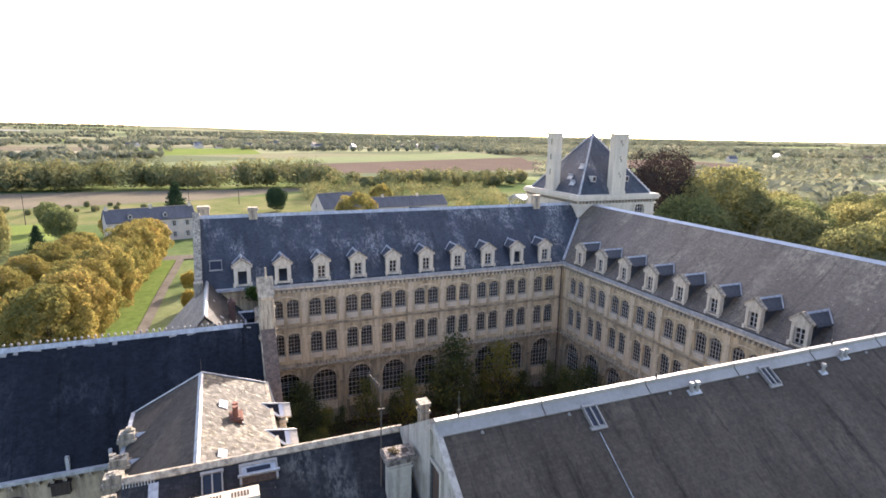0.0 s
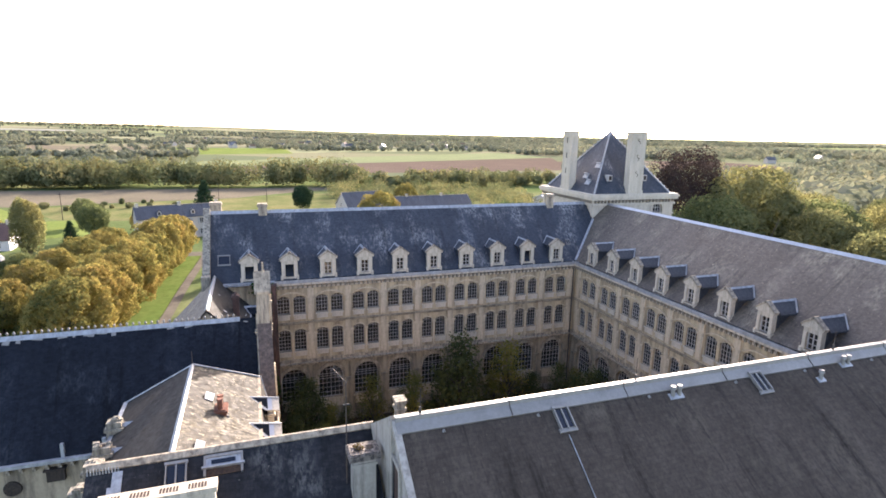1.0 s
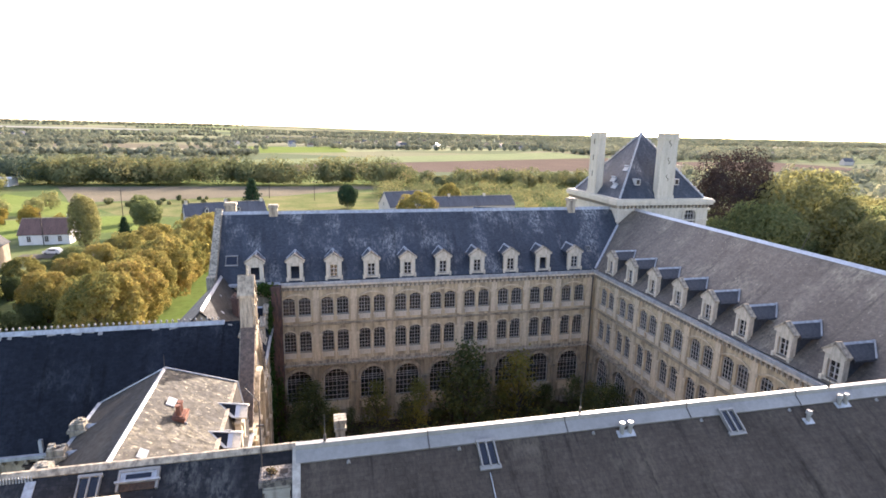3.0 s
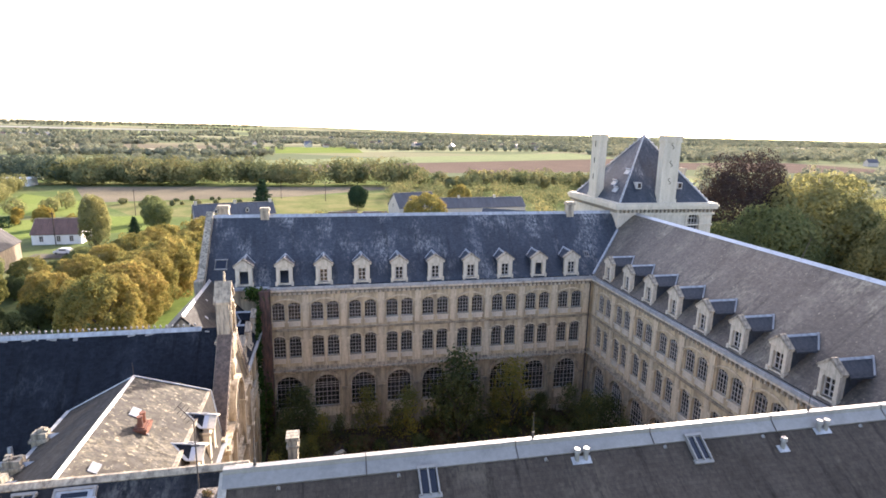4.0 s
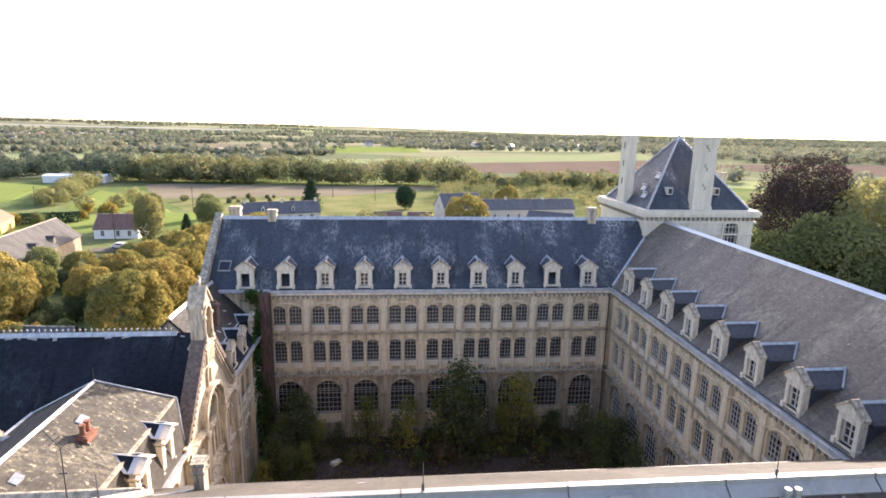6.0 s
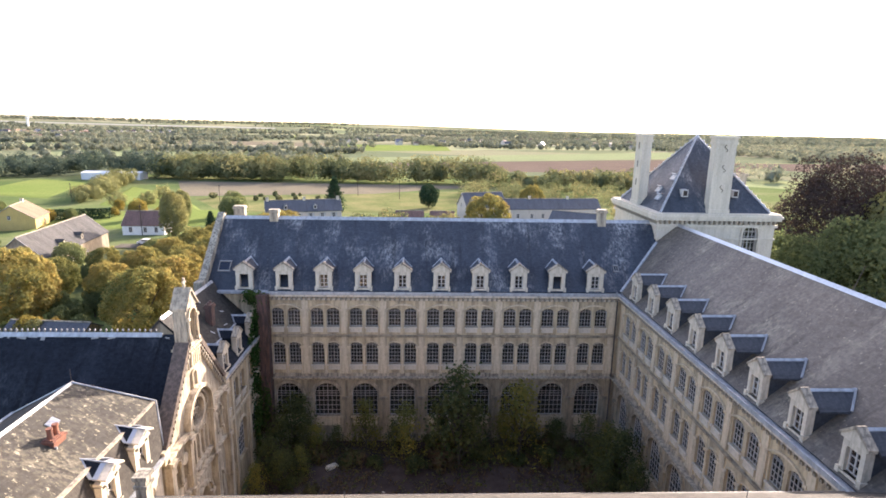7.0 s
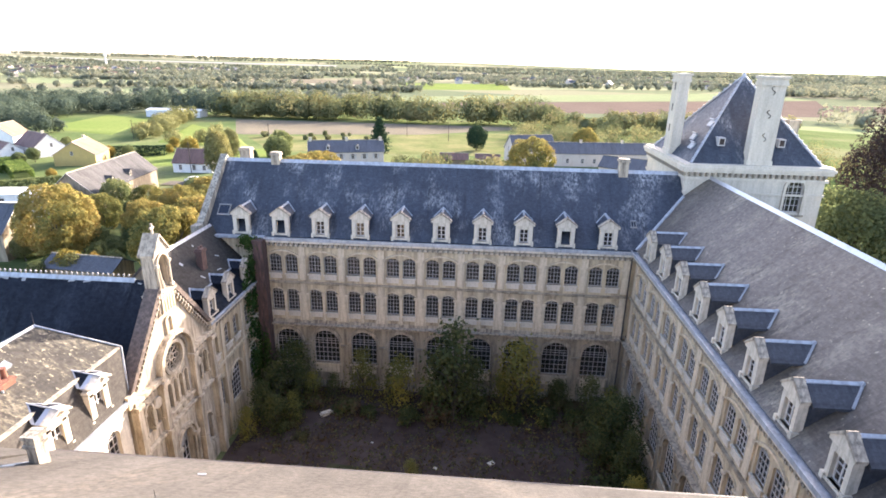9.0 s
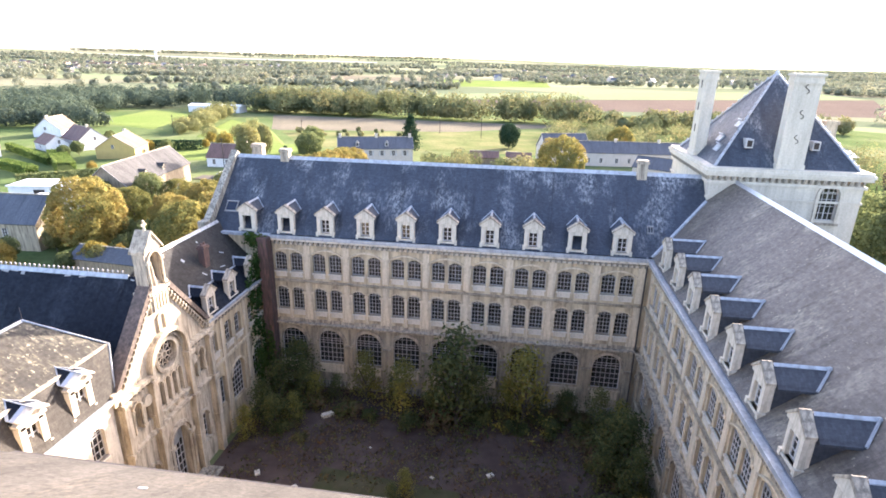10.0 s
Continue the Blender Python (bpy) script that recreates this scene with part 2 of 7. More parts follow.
def finish(bm, name, material):
    if len(bm.verts) < 6000:
        bmesh.ops.remove_doubles(bm, verts=bm.verts, dist=0.0005)
    bmesh.ops.recalc_face_normals(bm, faces=bm.faces)
    me = bpy.data.meshes.new(name)
    bm.to_mesh(me)
    bm.free()
    me.materials.append(material)
    return me


def part(name, bm, material, parent, label="", at=None):
    ob = new(name, finish(bm, name, material) if isinstance(bm, bmesh.types.BMesh) else bm)
    ob.parent = parent
    if at is not None:
        ob.matrix_local = at
    return tagged(ob, label)


def thing(name, label, category, at=None, group="", kind=""):
    ob = new(name)
    if at is not None:
        ob.matrix_basis = at
    return tagged(ob, label, category, group, kind)


B = bmesh.new


def solid(fn, *args, **kw):
    bm = bmesh.new()
    fn(bm, *args, **kw)
    return bm


def boxes(*rows):
    bm = bmesh.new()
    for r in rows:
        box(bm, *r)
    return bm


def slope(name, parent, e0, e1, r1, r0, material, thick=0.16, label=""):
    """A roof slope: eave from e0 to e1, ridge from r0 to r1. Its own x runs along the eave and its y up the slope."""
    e0, e1, r1, r0 = (Vector(p) for p in (e0, e1, r1, r0))
    ax = (e1 - e0).normalized()
    az = ax.cross(r0 - e0).normalized()
    if az.z < 0:
        e0, e1, r0, r1 = e1, e0, r1, r0
        ax = (e1 - e0).normalized()
        az = ax.cross(r0 - e0).normalized()
    ay = az.cross(ax)
    m = Matrix((ax, ay, az)).transposed().to_4x4()
    m.translation = e0
    inv = m.inverted()
    bm = bmesh.new()
    top = [bm.verts.new(inv @ p) for p in (e0, e1, r1, r0)]
    low = [bm.verts.new(inv @ p - Vector((0, 0, thick))) for p in (e0, e1, r1, r0)]
    bm.faces.new(top)
    bm.faces.new(low[::-1])
    for i in range(4):
        j = (i + 1) % 4
        bm.faces.new((top[j], top[i], low[i], low[j]))
    ob = part(name, bm, material, parent, label)
    ob.matrix_basis = parent.matrix_basis.inverted() @ m if parent else m
    return ob


def wall_band(bm, u0, u1, z0, z1, openings, y0=0.0, y1=0.6):
    """A band of wall with arched openings (u0, u1, sill, spring, rise), sorted by u."""
    at = u0
    for a, b, sill, spring, rise in openings:
        if a > at:
            box(bm, at, a, y0, y1, z0, z1)
        if sill > z0:
            box(bm, a, b, y0, y1, z0, sill)
        top = arc(a, b, spring, rise) if rise > 0 else [(a, spring), (b, spring)]
        prism(bm, top + [(b, z1), (a, z1)], y0, y1)
        at = b
    if u1 > at:
        box(bm, at, u1, y0, y1, z0, z1)


def window_mesh(w, h, rise, cols, rows, bar=0.028, frame_w=0.05):
    """A glazed window with its foot at z 0: the frame with its bars in one lattice, and the pane."""
    bm = B()
    spring = h - rise
    x = w / 2

    def top_at(u):
        if rise <= 0:
            return spring
        r = (x * x + rise * rise) / (2 * rise)
        return spring + rise - r + math.sqrt(max(r * r - u * u, 0))
    ups = [(-x, -x + frame_w)]
    for i in range(1, cols):
        u = -x + w * i / cols
        wd = bar * (1.7 if (cols % 2 == 0 and i == cols // 2) else 1.0)
        ups.append((u - wd / 2, u + wd / 2))
    ups.append((x - frame_w, x))
    levels = [(0.0, frame_w)]
    for j in range(1, rows):
        z = h * j / rows
        if z + bar < spring or z - bar > spring:
            levels.append((z - bar / 2, z + bar / 2))
    if rise <= 0:
        levels.append((spring - frame_w, spring))
    else:
        levels.append((spring - bar / 2, spring + bar / 2))
        levels.sort()
    cuts = sorted({round(z, 4) for pair in levels for z in pair})
    for k, (a, b) in enumerate(ups):
        end = spring if k in (0, len(ups) - 1) else min(top_at(a), top_at(b)) - 0.03
        line = [z for z in cuts if z < end - 0.01] + [end]
        for z0, z1 in zip(line, line[1:]):
            box(bm, a, b, 0.0, 0.08, z0, z1)
    for (a0, a), (b, b0) in zip(ups, ups[1:]):
        for z0, z1 in levels:
            if z1 < min(top_at(a), top_at(b)) - 0.03:
                box(bm, a, b, 0.0, 0.08, z0, z1)
    if rise > 0:
        arch_ring(bm, -x + frame_w, x - frame_w, spring, rise - frame_w if rise > frame_w * 1.5 else rise * 0.5, frame_w, 0, 0.08, 10)
    pane = B()
    pts = (arc(-x + 0.02, x - 0.02, spring, rise - 0.02, 10) if rise > 0 else [(-x + 0.02, spring), (x - 0.02, spring)])
    prism(pane, pts[::-1] + [(-x + 0.02, 0.02), (x - 0.02, 0.02)], 0.042, 0.048)
    return finish(bm, "window", FRAME), finish(pane, "pane", GLASS)


def put_window(parent, meshes, at, name="window", label=""):
    w = part(name, meshes[0], None, parent, label, at)
    part("pane", meshes[1], None, w)
    return w

# ---- the abbey: shared pieces ----
BAY = 3.68
EAVE, RIDGE = 15.62, 21.45
WIN_TOP = window_mesh(1.18, 1.85, 0.26, 4, 5, 0.024, 0.045)
WIN_MID = window_mesh(1.18, 2.25, 0.24, 4, 6, 0.024, 0.045)
WIN_ARCH = window_mesh(2.5, 3.55, 1.25, 6, 7, 0.026, 0.055)
WIN_DORMER = window_mesh(0.8, 1.24, 0.0, 2, 3, 0.045, 0.08)


def sill_mesh(w):
    bm = B()
    box(bm, -w / 2 - 0.1, w / 2 + 0.1, -0.14, 0.3, -0.14, 0.0)
    box(bm, -w / 2, w / 2, -0.08, 0.0, -0.55, -0.14)
    box(bm, -w / 2 + 0.12, w / 2 - 0.12, -0.11, -0.08, -0.46, -0.22)
    return finish(bm, "window_sill", STONE_PALE)


def hood_mesh():
    bm = B()
    arch_ring(bm, -1.42, 1.42, 13.82, 0.4, 0.13, -0.14, 0.0, 14)
    box(bm, -1.66, -1.42, -0.16, 0, 13.62, 13.84)
    box(bm, 1.42, 1.66, -0.16, 0, 13.62, 13.84)
    return finish(bm, "hood_mould", STONE_TRIM)


def mid_mesh():
    """Colonnettes with capitals between the windows of the middle storey, and thin arches over them."""
    bm = B()
    for u in (-1.42, 0.0, 1.42):
        box(bm, u - 0.13, u + 0.13, -0.12, 0, 7.25, 7.5)
        box(bm, u - 0.09, u + 0.09, -0.09, 0, 7.5, 9.95)
        box(bm, u - 0.2, u + 0.2, -0.16, 0, 9.95, 10.12)
    for c in (-0.755, 0.755):
        arch_ring(bm, c - 0.6, c + 0.6, 10.22, 0.27, 0.1, -0.1, 0.0, 8)
    return finish(bm, "colonnette", STONE_TRIM)


def arch_mesh():
    bm = B()
    arch_ring(bm, -1.25, 1.25, 5.0, 1.25, 0.22, -0.12, 0.0, 18)
    arch_ring(bm, -1.5, 1.5, 5.0, 1.5, 0.08, -0.17, 0.0, 18)
    return finish(bm, "arch_mould", STONE_GRIME)


def pier_mesh():
    """Between the arches: pilaster, impost and plinth."""
    bm = B()
    box(bm, -0.3, 0.3, -0.16, 0, 0, 4.55)
    box(bm, -0.42, 0.42, -0.22, 0, 4.55, 4.78)
    box(bm, -0.4, 0.4, -0.22, 0, 0, 0.9)
    return finish(bm, "pier", STONE_LOW)


def strip_mesh():
    bm = B()
    box(bm, -0.3, 0.3, -0.1, 0, 7.25, 11.12)
    box(bm, -0.3, 0.3, -0.1, 0, 11.42, 14.72)
    return finish(bm, "wall_strip", STONE_TRIM)


def apron_mesh():
    bm = B()
    box(bm, -1.2, 1.2, -0.06, 0, 1.7, 2.55)
    box(bm, -1.4, 1.4, -0.16, 0.2, 2.55, 2.7)
    return finish(bm, "apron", STONE_TRIM)


SILL, HOOD, MID, ARCHM, PIER, APRON, STRIP = sill_mesh(1.1), hood_mesh(), mid_mesh(), arch_mesh(), pier_mesh(), apron_mesh(), strip_mesh()
MODILLION = finish(boxes((-0.09, 0.09, -0.36, 0, -0.06, 0.14), (-0.09, 0.09, -0.25, 0, -0.26, -0.06)), "modillion", STONE_BELL)


def facade(wing, m, u0, u1, bays, first_pier=True, modillions=True, recess=0.25):
    """One court front in its own frame: x along the wall, -y outwards."""
    bm = B()
    lo, mid, hi = [], [], []
    for c in bays:
        if u0 < c - 1.3 and c + 1.3 < u1:
            lo.append((c - 1.25, c + 1.25, 2.7, 5.0, 1.25))
        for d in (-0.755, 0.755):
            if c + d - 0.6 > u0 and c + d + 0.6 < u1:
                mid.append((c + d - 0.59, c + d + 0.59, 8.22, 10.23, 0.24))
                hi.append((c + d - 0.59, c + d + 0.59, 12.06, 13.65, 0.26))
    low = B()
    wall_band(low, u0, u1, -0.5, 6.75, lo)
    part("wall", low, STONE_LOW, wing, "darker greyed limestone ground floor wall", m)
    wall_band(bm, u0, u1, 6.75, 11.3, mid)
    wall_band(bm, u0, u1, 11.3, 15.2, hi)
    part("wall", bm, STONE, wing, "buff limestone wall, weathered and stained", m)
    part("string_course", boxes((u0, u1, -0.08, 0, 10.98, 11.1), (u0, u1, -0.2, 0, 11.1, 11.24)), STONE_LOW, wing, "", m)
    part("string_course", boxes((u0, u1, -0.5, 0, 6.88, 7.0), (u0, u1, -0.14, 0, 6.6, 6.88), (u0, u1, -0.1, 0, 7.0, 7.3)), STONE_GRIME, wing, "projecting stone ledge, dark beneath", m)
    part("plinth", boxes((u0, u1, -0.08, 0, -0.5, 0.75)), STONE_OLD, wing, "", m)
    part("cornice", boxes((u0, u1, -0.12, 0, 14.72, 14.9), (u0, u1, -0.4, 0.4, 15.12, 15.34)), STONE_PALE, wing, "pale stone cornice with dark streaks", m)
    part("gutter", boxes((u0, u1, -0.52, -0.1, 15.34, 15.42), (u0, u1, -0.56, -0.46, 15.42, 15.64), (u0, u1, -0.46, 0.2, 15.42, 15.5)), ZINC, wing, "pale zinc gutter", m)
    if modillions:
        n = int((u1 - u0) / 0.46)
        for i in range(n):
            part("modillion", MODILLION, None, wing, "", m @ pose(u0 + 0.3 + 0.46 * i, 0, 14.98))
    for c in bays:
        a = m @ pose(c, 0, 0)
        if u0 < c - 1.3 and c + 1.3 < u1:
            put_window(wing, WIN_ARCH, m @ pose(c, 0.3, 2.7), "arched_window", "tall arched window with pale glazing bars")
            part("arch_mould", ARCHM, None, wing, "", a)
            part("apron", APRON, None, wing, "", a)
            part("hood_mould", HOOD, None, wing, "", a)
            part("colonnette", MID, None, wing, "", a)
        for d in (-0.755, 0.755):
            if c + d - 0.6 > u0 and c + d + 0.6 < u1:
                for meshes, z in ((WIN_MID, 8.22), (WIN_TOP, 12.06)):
                    put_window(wing, meshes, m @ pose(c + d, recess, z))
                    part("window_sill", SILL, None, wing, "", m @ pose(c + d, 0, z))
    edges = [c + BAY / 2 for c in bays]
    if first_pier:
        edges.insert(0, bays[0] - BAY / 2)
    for e in edges:
        if u0 + 0.2 < e < u1 - 0.2:
            part("pier", PIER, None, wing, "", m @ pose(e, 0, 0))
            part("wall_strip", STRIP, None, wing, "", m @ pose(e, 0, 0))


def dormer_meshes(slate, slope_k, w=1.5, h=2.75, stone=STONE_DORMER, eaves=0.1, gap=0.27, off=0.45):
    """Stone front with a gable, slate cheeks and roof. Foot at z 0, front at y 0, the main roof rises with slope_k behind it."""
    bm = B()
    x, e = w / 2, h * 0.68
    wall_band(bm, -x, x, 0, e, [(-0.4, 0.4, 0.2, 1.44, 0.0)], 0, 0.42)
    prism(bm, [(-x - 0.14, e), (x + 0.14, e), (x + 0.14, e + 0.16), (0.12, h - 0.1), (-0.12, h - 0.1), (-x - 0.14, e + 0.16)], -0.06, 0.36)
    cope = B()
    prism(cope, [(-x - 0.2, e + 0.1), (0, h - 0.12), (x + 0.2, e + 0.1), (x + 0.2, e + 0.2), (0.03, h + 0.05), (-0.03, h + 0.05), (-x - 0.2, e + 0.2)], -0.12, 0.34)
    box(bm, -x - 0.1, -x + 0.12, -0.1, 0.34, -0.1, 0.3)
    box(bm, x - 0.12, x + 0.1, -0.1, 0.34, -0.1, 0.3)
    box(bm, -x + 0.12, x - 0.12, -0.03, 0.1, -0.1, 0.1)
    box(bm, -0.5, 0.5, -0.09, 0.2, 0.1, 0.2)
    front = finish(bm, "dormer", stone)
    back = (h - 0.4) / slope_k + 1.3
    cheek = B()
    prism(cheek, [(-x + 0.06, -0.4), (-x + 0.18, -0.4), (-x + 0.18, e), (-x + 0.06, e)], 0.42, back)
    prism(cheek, [(x - 0.18, -0.4), (x - 0.06, -0.4), (x - 0.06, e), (x - 0.18, e)], 0.42, back)
    roof = B()
    t = h - gap
    prism(roof, [(-x - eaves, e - 0.1), (0, t - 0.1), (x + eaves, e - 0.1), (x + eaves, e + 0.02), (0, t), (-x - eaves, e + 0.02)], 0.4, back)
    zinc = B()
    prism(zinc, [(-0.1, t - 0.06), (0, t + 0.04), (0.1, t - 0.06), (0.09, t - 0.02), (0, t + 0.085), (-0.09, t - 0.02)], 0.42, (t - off) / slope_k + 0.1)
    yk = (t - off) / slope_k
    ye = (e + 0.02 - off) / slope_k
    for s in (-1, 1):
        tube(zinc, (0, yk + 0.05, t + 0.06), (s * (x + eaves), ye + 0.05, e + 0.07), 0.06, 0.06, 4)
    return front, finish(cheek, "cheek", slate), finish(roof, "dormer_roof", slate), finish(zinc, "ridge_flashing", ZINC), finish(cope, "coping", STONE_GRIME)


# Dark sheet added behind the dormer glass for the unlit attic.
DORMER_BACK = finish(boxes((-0.42, 0.42, 0.43, 0.45, 0.15, 1.5)), "shade_backing", DARKWOOD_AND_SHADE)


def put_dormer(wing, meshes, at, open_dark=False, win=None):
    d = part("dormer", meshes[0], None, wing, "pale stone dormer with a gabled front" + (", its window gone and dark" if open_dark else ""), at)
    part("cheek", meshes[1], None, d)
    part("dormer_roof", meshes[2], None, d)
    part("ridge_flashing", meshes[3], None, d)
    part("coping", meshes[4], None, d, "worn dark gable coping")
    if not open_dark:
        w = part("casement", (win or WIN_DORMER)[0], None, d, "white casement window", pose(0, 0.18, 0.2))
        part("pane", (win or WIN_DORMER)[1], None, d, "", pose(0, 0.18, 0.2))
        part("shade_backing", DORMER_BACK, None, d)
    else:
        part("lining", boxes((-0.34, 0.34, 0.3, 0.34, 0.2, 0.32)), DARKWOOD_AND_SHADE, d)
    return d


def ridge_cap(wing, p, q, r=0.16, name="ridge_cap", label="pale zinc ridge cap", k0=1.0, metal=ZINC):
    """A folded zinc ridge with a round roll and seams."""
    p, q = Vector(p), Vector(q)
    n = (q - p).length
    bm = B()
    prism(bm, [(-0.36 * k0, -0.3 * k0), (0, 0.02), (0.36 * k0, -0.3 * k0), (0.34 * k0, -0.24 * k0), (r * 0.6, 0.06), (0, 0.06 + r), (-r * 0.6, 0.06), (-0.34 * k0, -0.24 * k0)], 0, n)
    ang = math.degrees(math.atan2(-(q - p).x, (q - p).y))
    return part(name, bm, metal, wing, label, wing.matrix_basis.inverted() @ pose(p.x, p.y, p.z, 0, 0, ang))


def spike(bm, p, q):
    tube(bm, p, q, 0.03, 0.015, 6)


# ---- north wing ----
NW = thing("abbey_wing", "long three-storey limestone abbey wing with slate roof closing the court", "building", pose(20, 53.0, 0))
N_IN = pose(-20, 0, 0)
NB = [1.65 + BAY * k for k in range(1, 10)]
facade(NW, N_IN, 3.85, 37.35, NB, False)
part("wall", boxes((-2.0, 3.85, 0, 0.6, -0.5, 15.2), (-2.0, 42, 12.0, 12.6, -0.5, 15.2), (-2.0, -1.4, 0.6, 12.0, -0.5, 15.2)), STONE, NW, "", N_IN)
part("gutter", boxes((-2.0, 3.85, -0.5, 0.2, 15.4, 15.62)), ZINC, NW, "", N_IN)
NR_Y, NR_Z, NE_Y = 59.05, 21.52, 53.0
slope("roof", NW, (-2.0, NE_Y, EAVE), (42.0, NE_Y, EAVE), (42.0, NR_Y, NR_Z), (-2.0, NR_Y, NR_Z), SLATE_N, label="blue-grey slate roof with pale lichen streaks")
slope("roof", NW, (42.0, 65.6, EAVE), (-2.0, 65.6, EAVE), (-2.0, NR_Y, NR_Z), (42.0, NR_Y, NR_Z), SLATE_N)
ridge_cap(NW, (-2.0, NR_Y, NR_Z), (42.0, NR_Y, NR_Z), 0.08, k0=0.6)
NK = (NR_Z - EAVE) / (NR_Y - NE_Y)
bm = B()
side_prism(bm, [(-0.9, 15.0), (-0.7, 16.1), (6.05, 22.0), (12.9, 16.1), (13.1, 15.0), (6.05, 21.0)], -2.5, -1.85)
side_prism(bm, [(0, -0.5), (0, 15.2), (6.05, 21.2), (12.6, 15.2), (12.6, -0.5)], -2.0, -1.86)
box(bm, -2.55, -1.8, -1.1, -0.2, 14.6, 16.6)
part("gable_coping", bm, STONE_OLD, NW, "lichened stone gable coping", N_IN)
ND = dormer_meshes(SLATE_N, NK, 1.5, 2.62, off=0.2, gap=0.1)
for k in range(10):
    put_dormer(NW, ND, N_IN @ pose(1.62 + BAY * k, 0.1, 15.68), k in (0, 1, 8))

# ---- east wing ----
EW = thing("abbey_wing", "long limestone abbey wing with mossy slate roof and dormers", "building", pose(37.35, 38.0, 0))
E_IN = pose(0, 15.0, 0, 0, 0, -90)
EB = [53.0 - (24.42 + 3.69 * k) for k in range(7, -1, -1)]
facade(EW, E_IN, 0.0, 29.4, EB, True, True, 0.13)
ER_X, ER_Z, EE_X = 44.2, 21.5, 37.25
part("wall", boxes((14.0, 14.6, -30, 19.4, -0.5, 15.2)), STONE, EW)
slope("roof", EW, (EE_X, 57.4, EAVE), (EE_X, 14.0, EAVE), (ER_X, 14.0, ER_Z), (ER_X, 57.4, ER_Z), SLATE_E, label="grey slate roof with moss and pale lichen")
slope("roof", EW, (51.7, 14.0, EAVE), (51.7, 57.4, EAVE), (ER_X, 57.4, ER_Z), (ER_X, 14.0, ER_Z), SLATE_E)
ridge_cap(EW, (ER_X, 14.0, ER_Z - 0.05), (ER_X, 57.4, ER_Z - 0.05), 0.13, k0=0.5, metal=ROLL_ZINC)
part("lightning_rod", solid(spike, (ER_X, 34.2, ER_Z + 0.05), (ER_X, 33.6, ER_Z + 1.8)), IRON, EW, "leaning iron rod on the ridge", EW.matrix_basis.inverted())
EK = (ER_Z - EAVE) / (ER_X - EE_X)
ED = dormer_meshes(SLATE_DORMER, EK, 1.3, 2.6, STONE_DORMER, 0.3, 0.1, 0.15)
for k in range(8):
    put_dormer(EW, ED, E_IN @ pose(EB[k], 0.06, 15.68), False)
# valley between the two roofs
bm = B()
vx0, vy0 = EE_X, NE_Y
tube(bm, (vx0, vy0, EAVE + 0.02), (42.0, NE_Y + (42.0 - EE_X) * EK / NK, EAVE + (42.0 - EE_X) * EK + 0.02), 0.18, 0.18, 6)
part("valley", bm, ZINC, EW, "pale zinc valley", EW.matrix_basis.inverted())

# ---- corner tower ----
TW = thing("corner_tower", "square limestone corner pavilion with pyramid slate roof and two tall chimneys", "building", pose(48.17, 63.6, 0))
H = 6.15
bm = B()
wall_band(bm, -H, H, -0.5, 22.0, [(2.85, 4.4, 18.5, 20.8, 0.7)], -H, -H + 0.6)
box(bm, -H, -H + 0.6, -H + 0.6, H, -0.5, 22.0)
box(bm, H - 0.6, H, -H + 0.6, H, -0.5, 22.0)
box(bm, -H + 0.6, H - 0.6, H - 0.6, H, -0.5, 22.0)
part("wall", bm, STONE_TOWER, TW, "pale limestone walls")
for s, z0, z1 in ((0.1, 20.0, 20.2), (0.18, 21.3, 21.55), (0.4, 22.0, 22.25), (0.5, 22.25, 22.5), (0.36, 22.5, 22.7)):
    bm = B()
    if z0 > 21.9:
        box(bm, -H - s, H + s, -H - s, H + s, z0, z1)
    else:
        for a in (-1, 1):
            box(bm, -H - s, H + s, a * H - s * (a < 0), a * H + s * (a > 0), z0, z1)
            box(bm, a * H - s * (a < 0), a * H + s * (a > 0), -H, H, z0, z1)
    part("cornice", bm, STONE_TOWER, TW, "heavy stone cornice" if z0 > 21.9 else "stone string course")
for i in range(24):
    u = -H + 0.25 + i * (2 * H - 0.5) / 23
    part("modillion", MODILLION, None, TW, "", pose(u, -H, 21.86))
    part("modillion", MODILLION, None, TW, "", pose(-H, u, 21.86, 0, 0, -90))
A = Vector((0, 0, 30.35))
HIP_KNOB = B()
cyl(HIP_KNOB, 0, 0, 0.05, 0.2, 0.05, 0.1, 6)
cyl(HIP_KNOB, 0, 0, 0.2, 0.3, 0.1, 0.03, 6)
HIP_KNOB = finish(HIP_KNOB, "hip_knob", ZINC)
c = [Vector((sx * 5.75, sy * 5.75, 22.7)) for sx, sy in ((-1, -1), (1, -1), (1, 1), (-1, 1))]
for i in range(4):
    p, q = c[i], c[(i + 1) % 4]
    w = TW.matrix_basis.translation
    slope("roof", TW, p + w, q + w, A + w + (q - p) * 0.004, A + w - (q - p) * 0.004, SLATE_N, 0.12, "steep slate pyramid")
    bm = B()
    tube(bm, p + Vector((0, 0, 0.02)), A, 0.13, 0.1, 6)
    hip = part("hip_cap", bm, ZINC, TW)
    for k in range(17):
        at = p.lerp(A, 0.03 + 0.055 * k)
        part("hip_knob", HIP_KNOB, None, hip, "", pose(at.x, at.y, at.z))
bm = B()
cyl(bm, 0, 0, 30.1, 30.5, 0.3, 0.16, 8)
cyl(bm, 0, 0, 30.5, 31.5, 0.07, 0.02, 8)
cyl(bm, 0, 0, 30.75, 30.9, 0.14, 0.12, 8)
part("finial", bm, ZINC, TW)


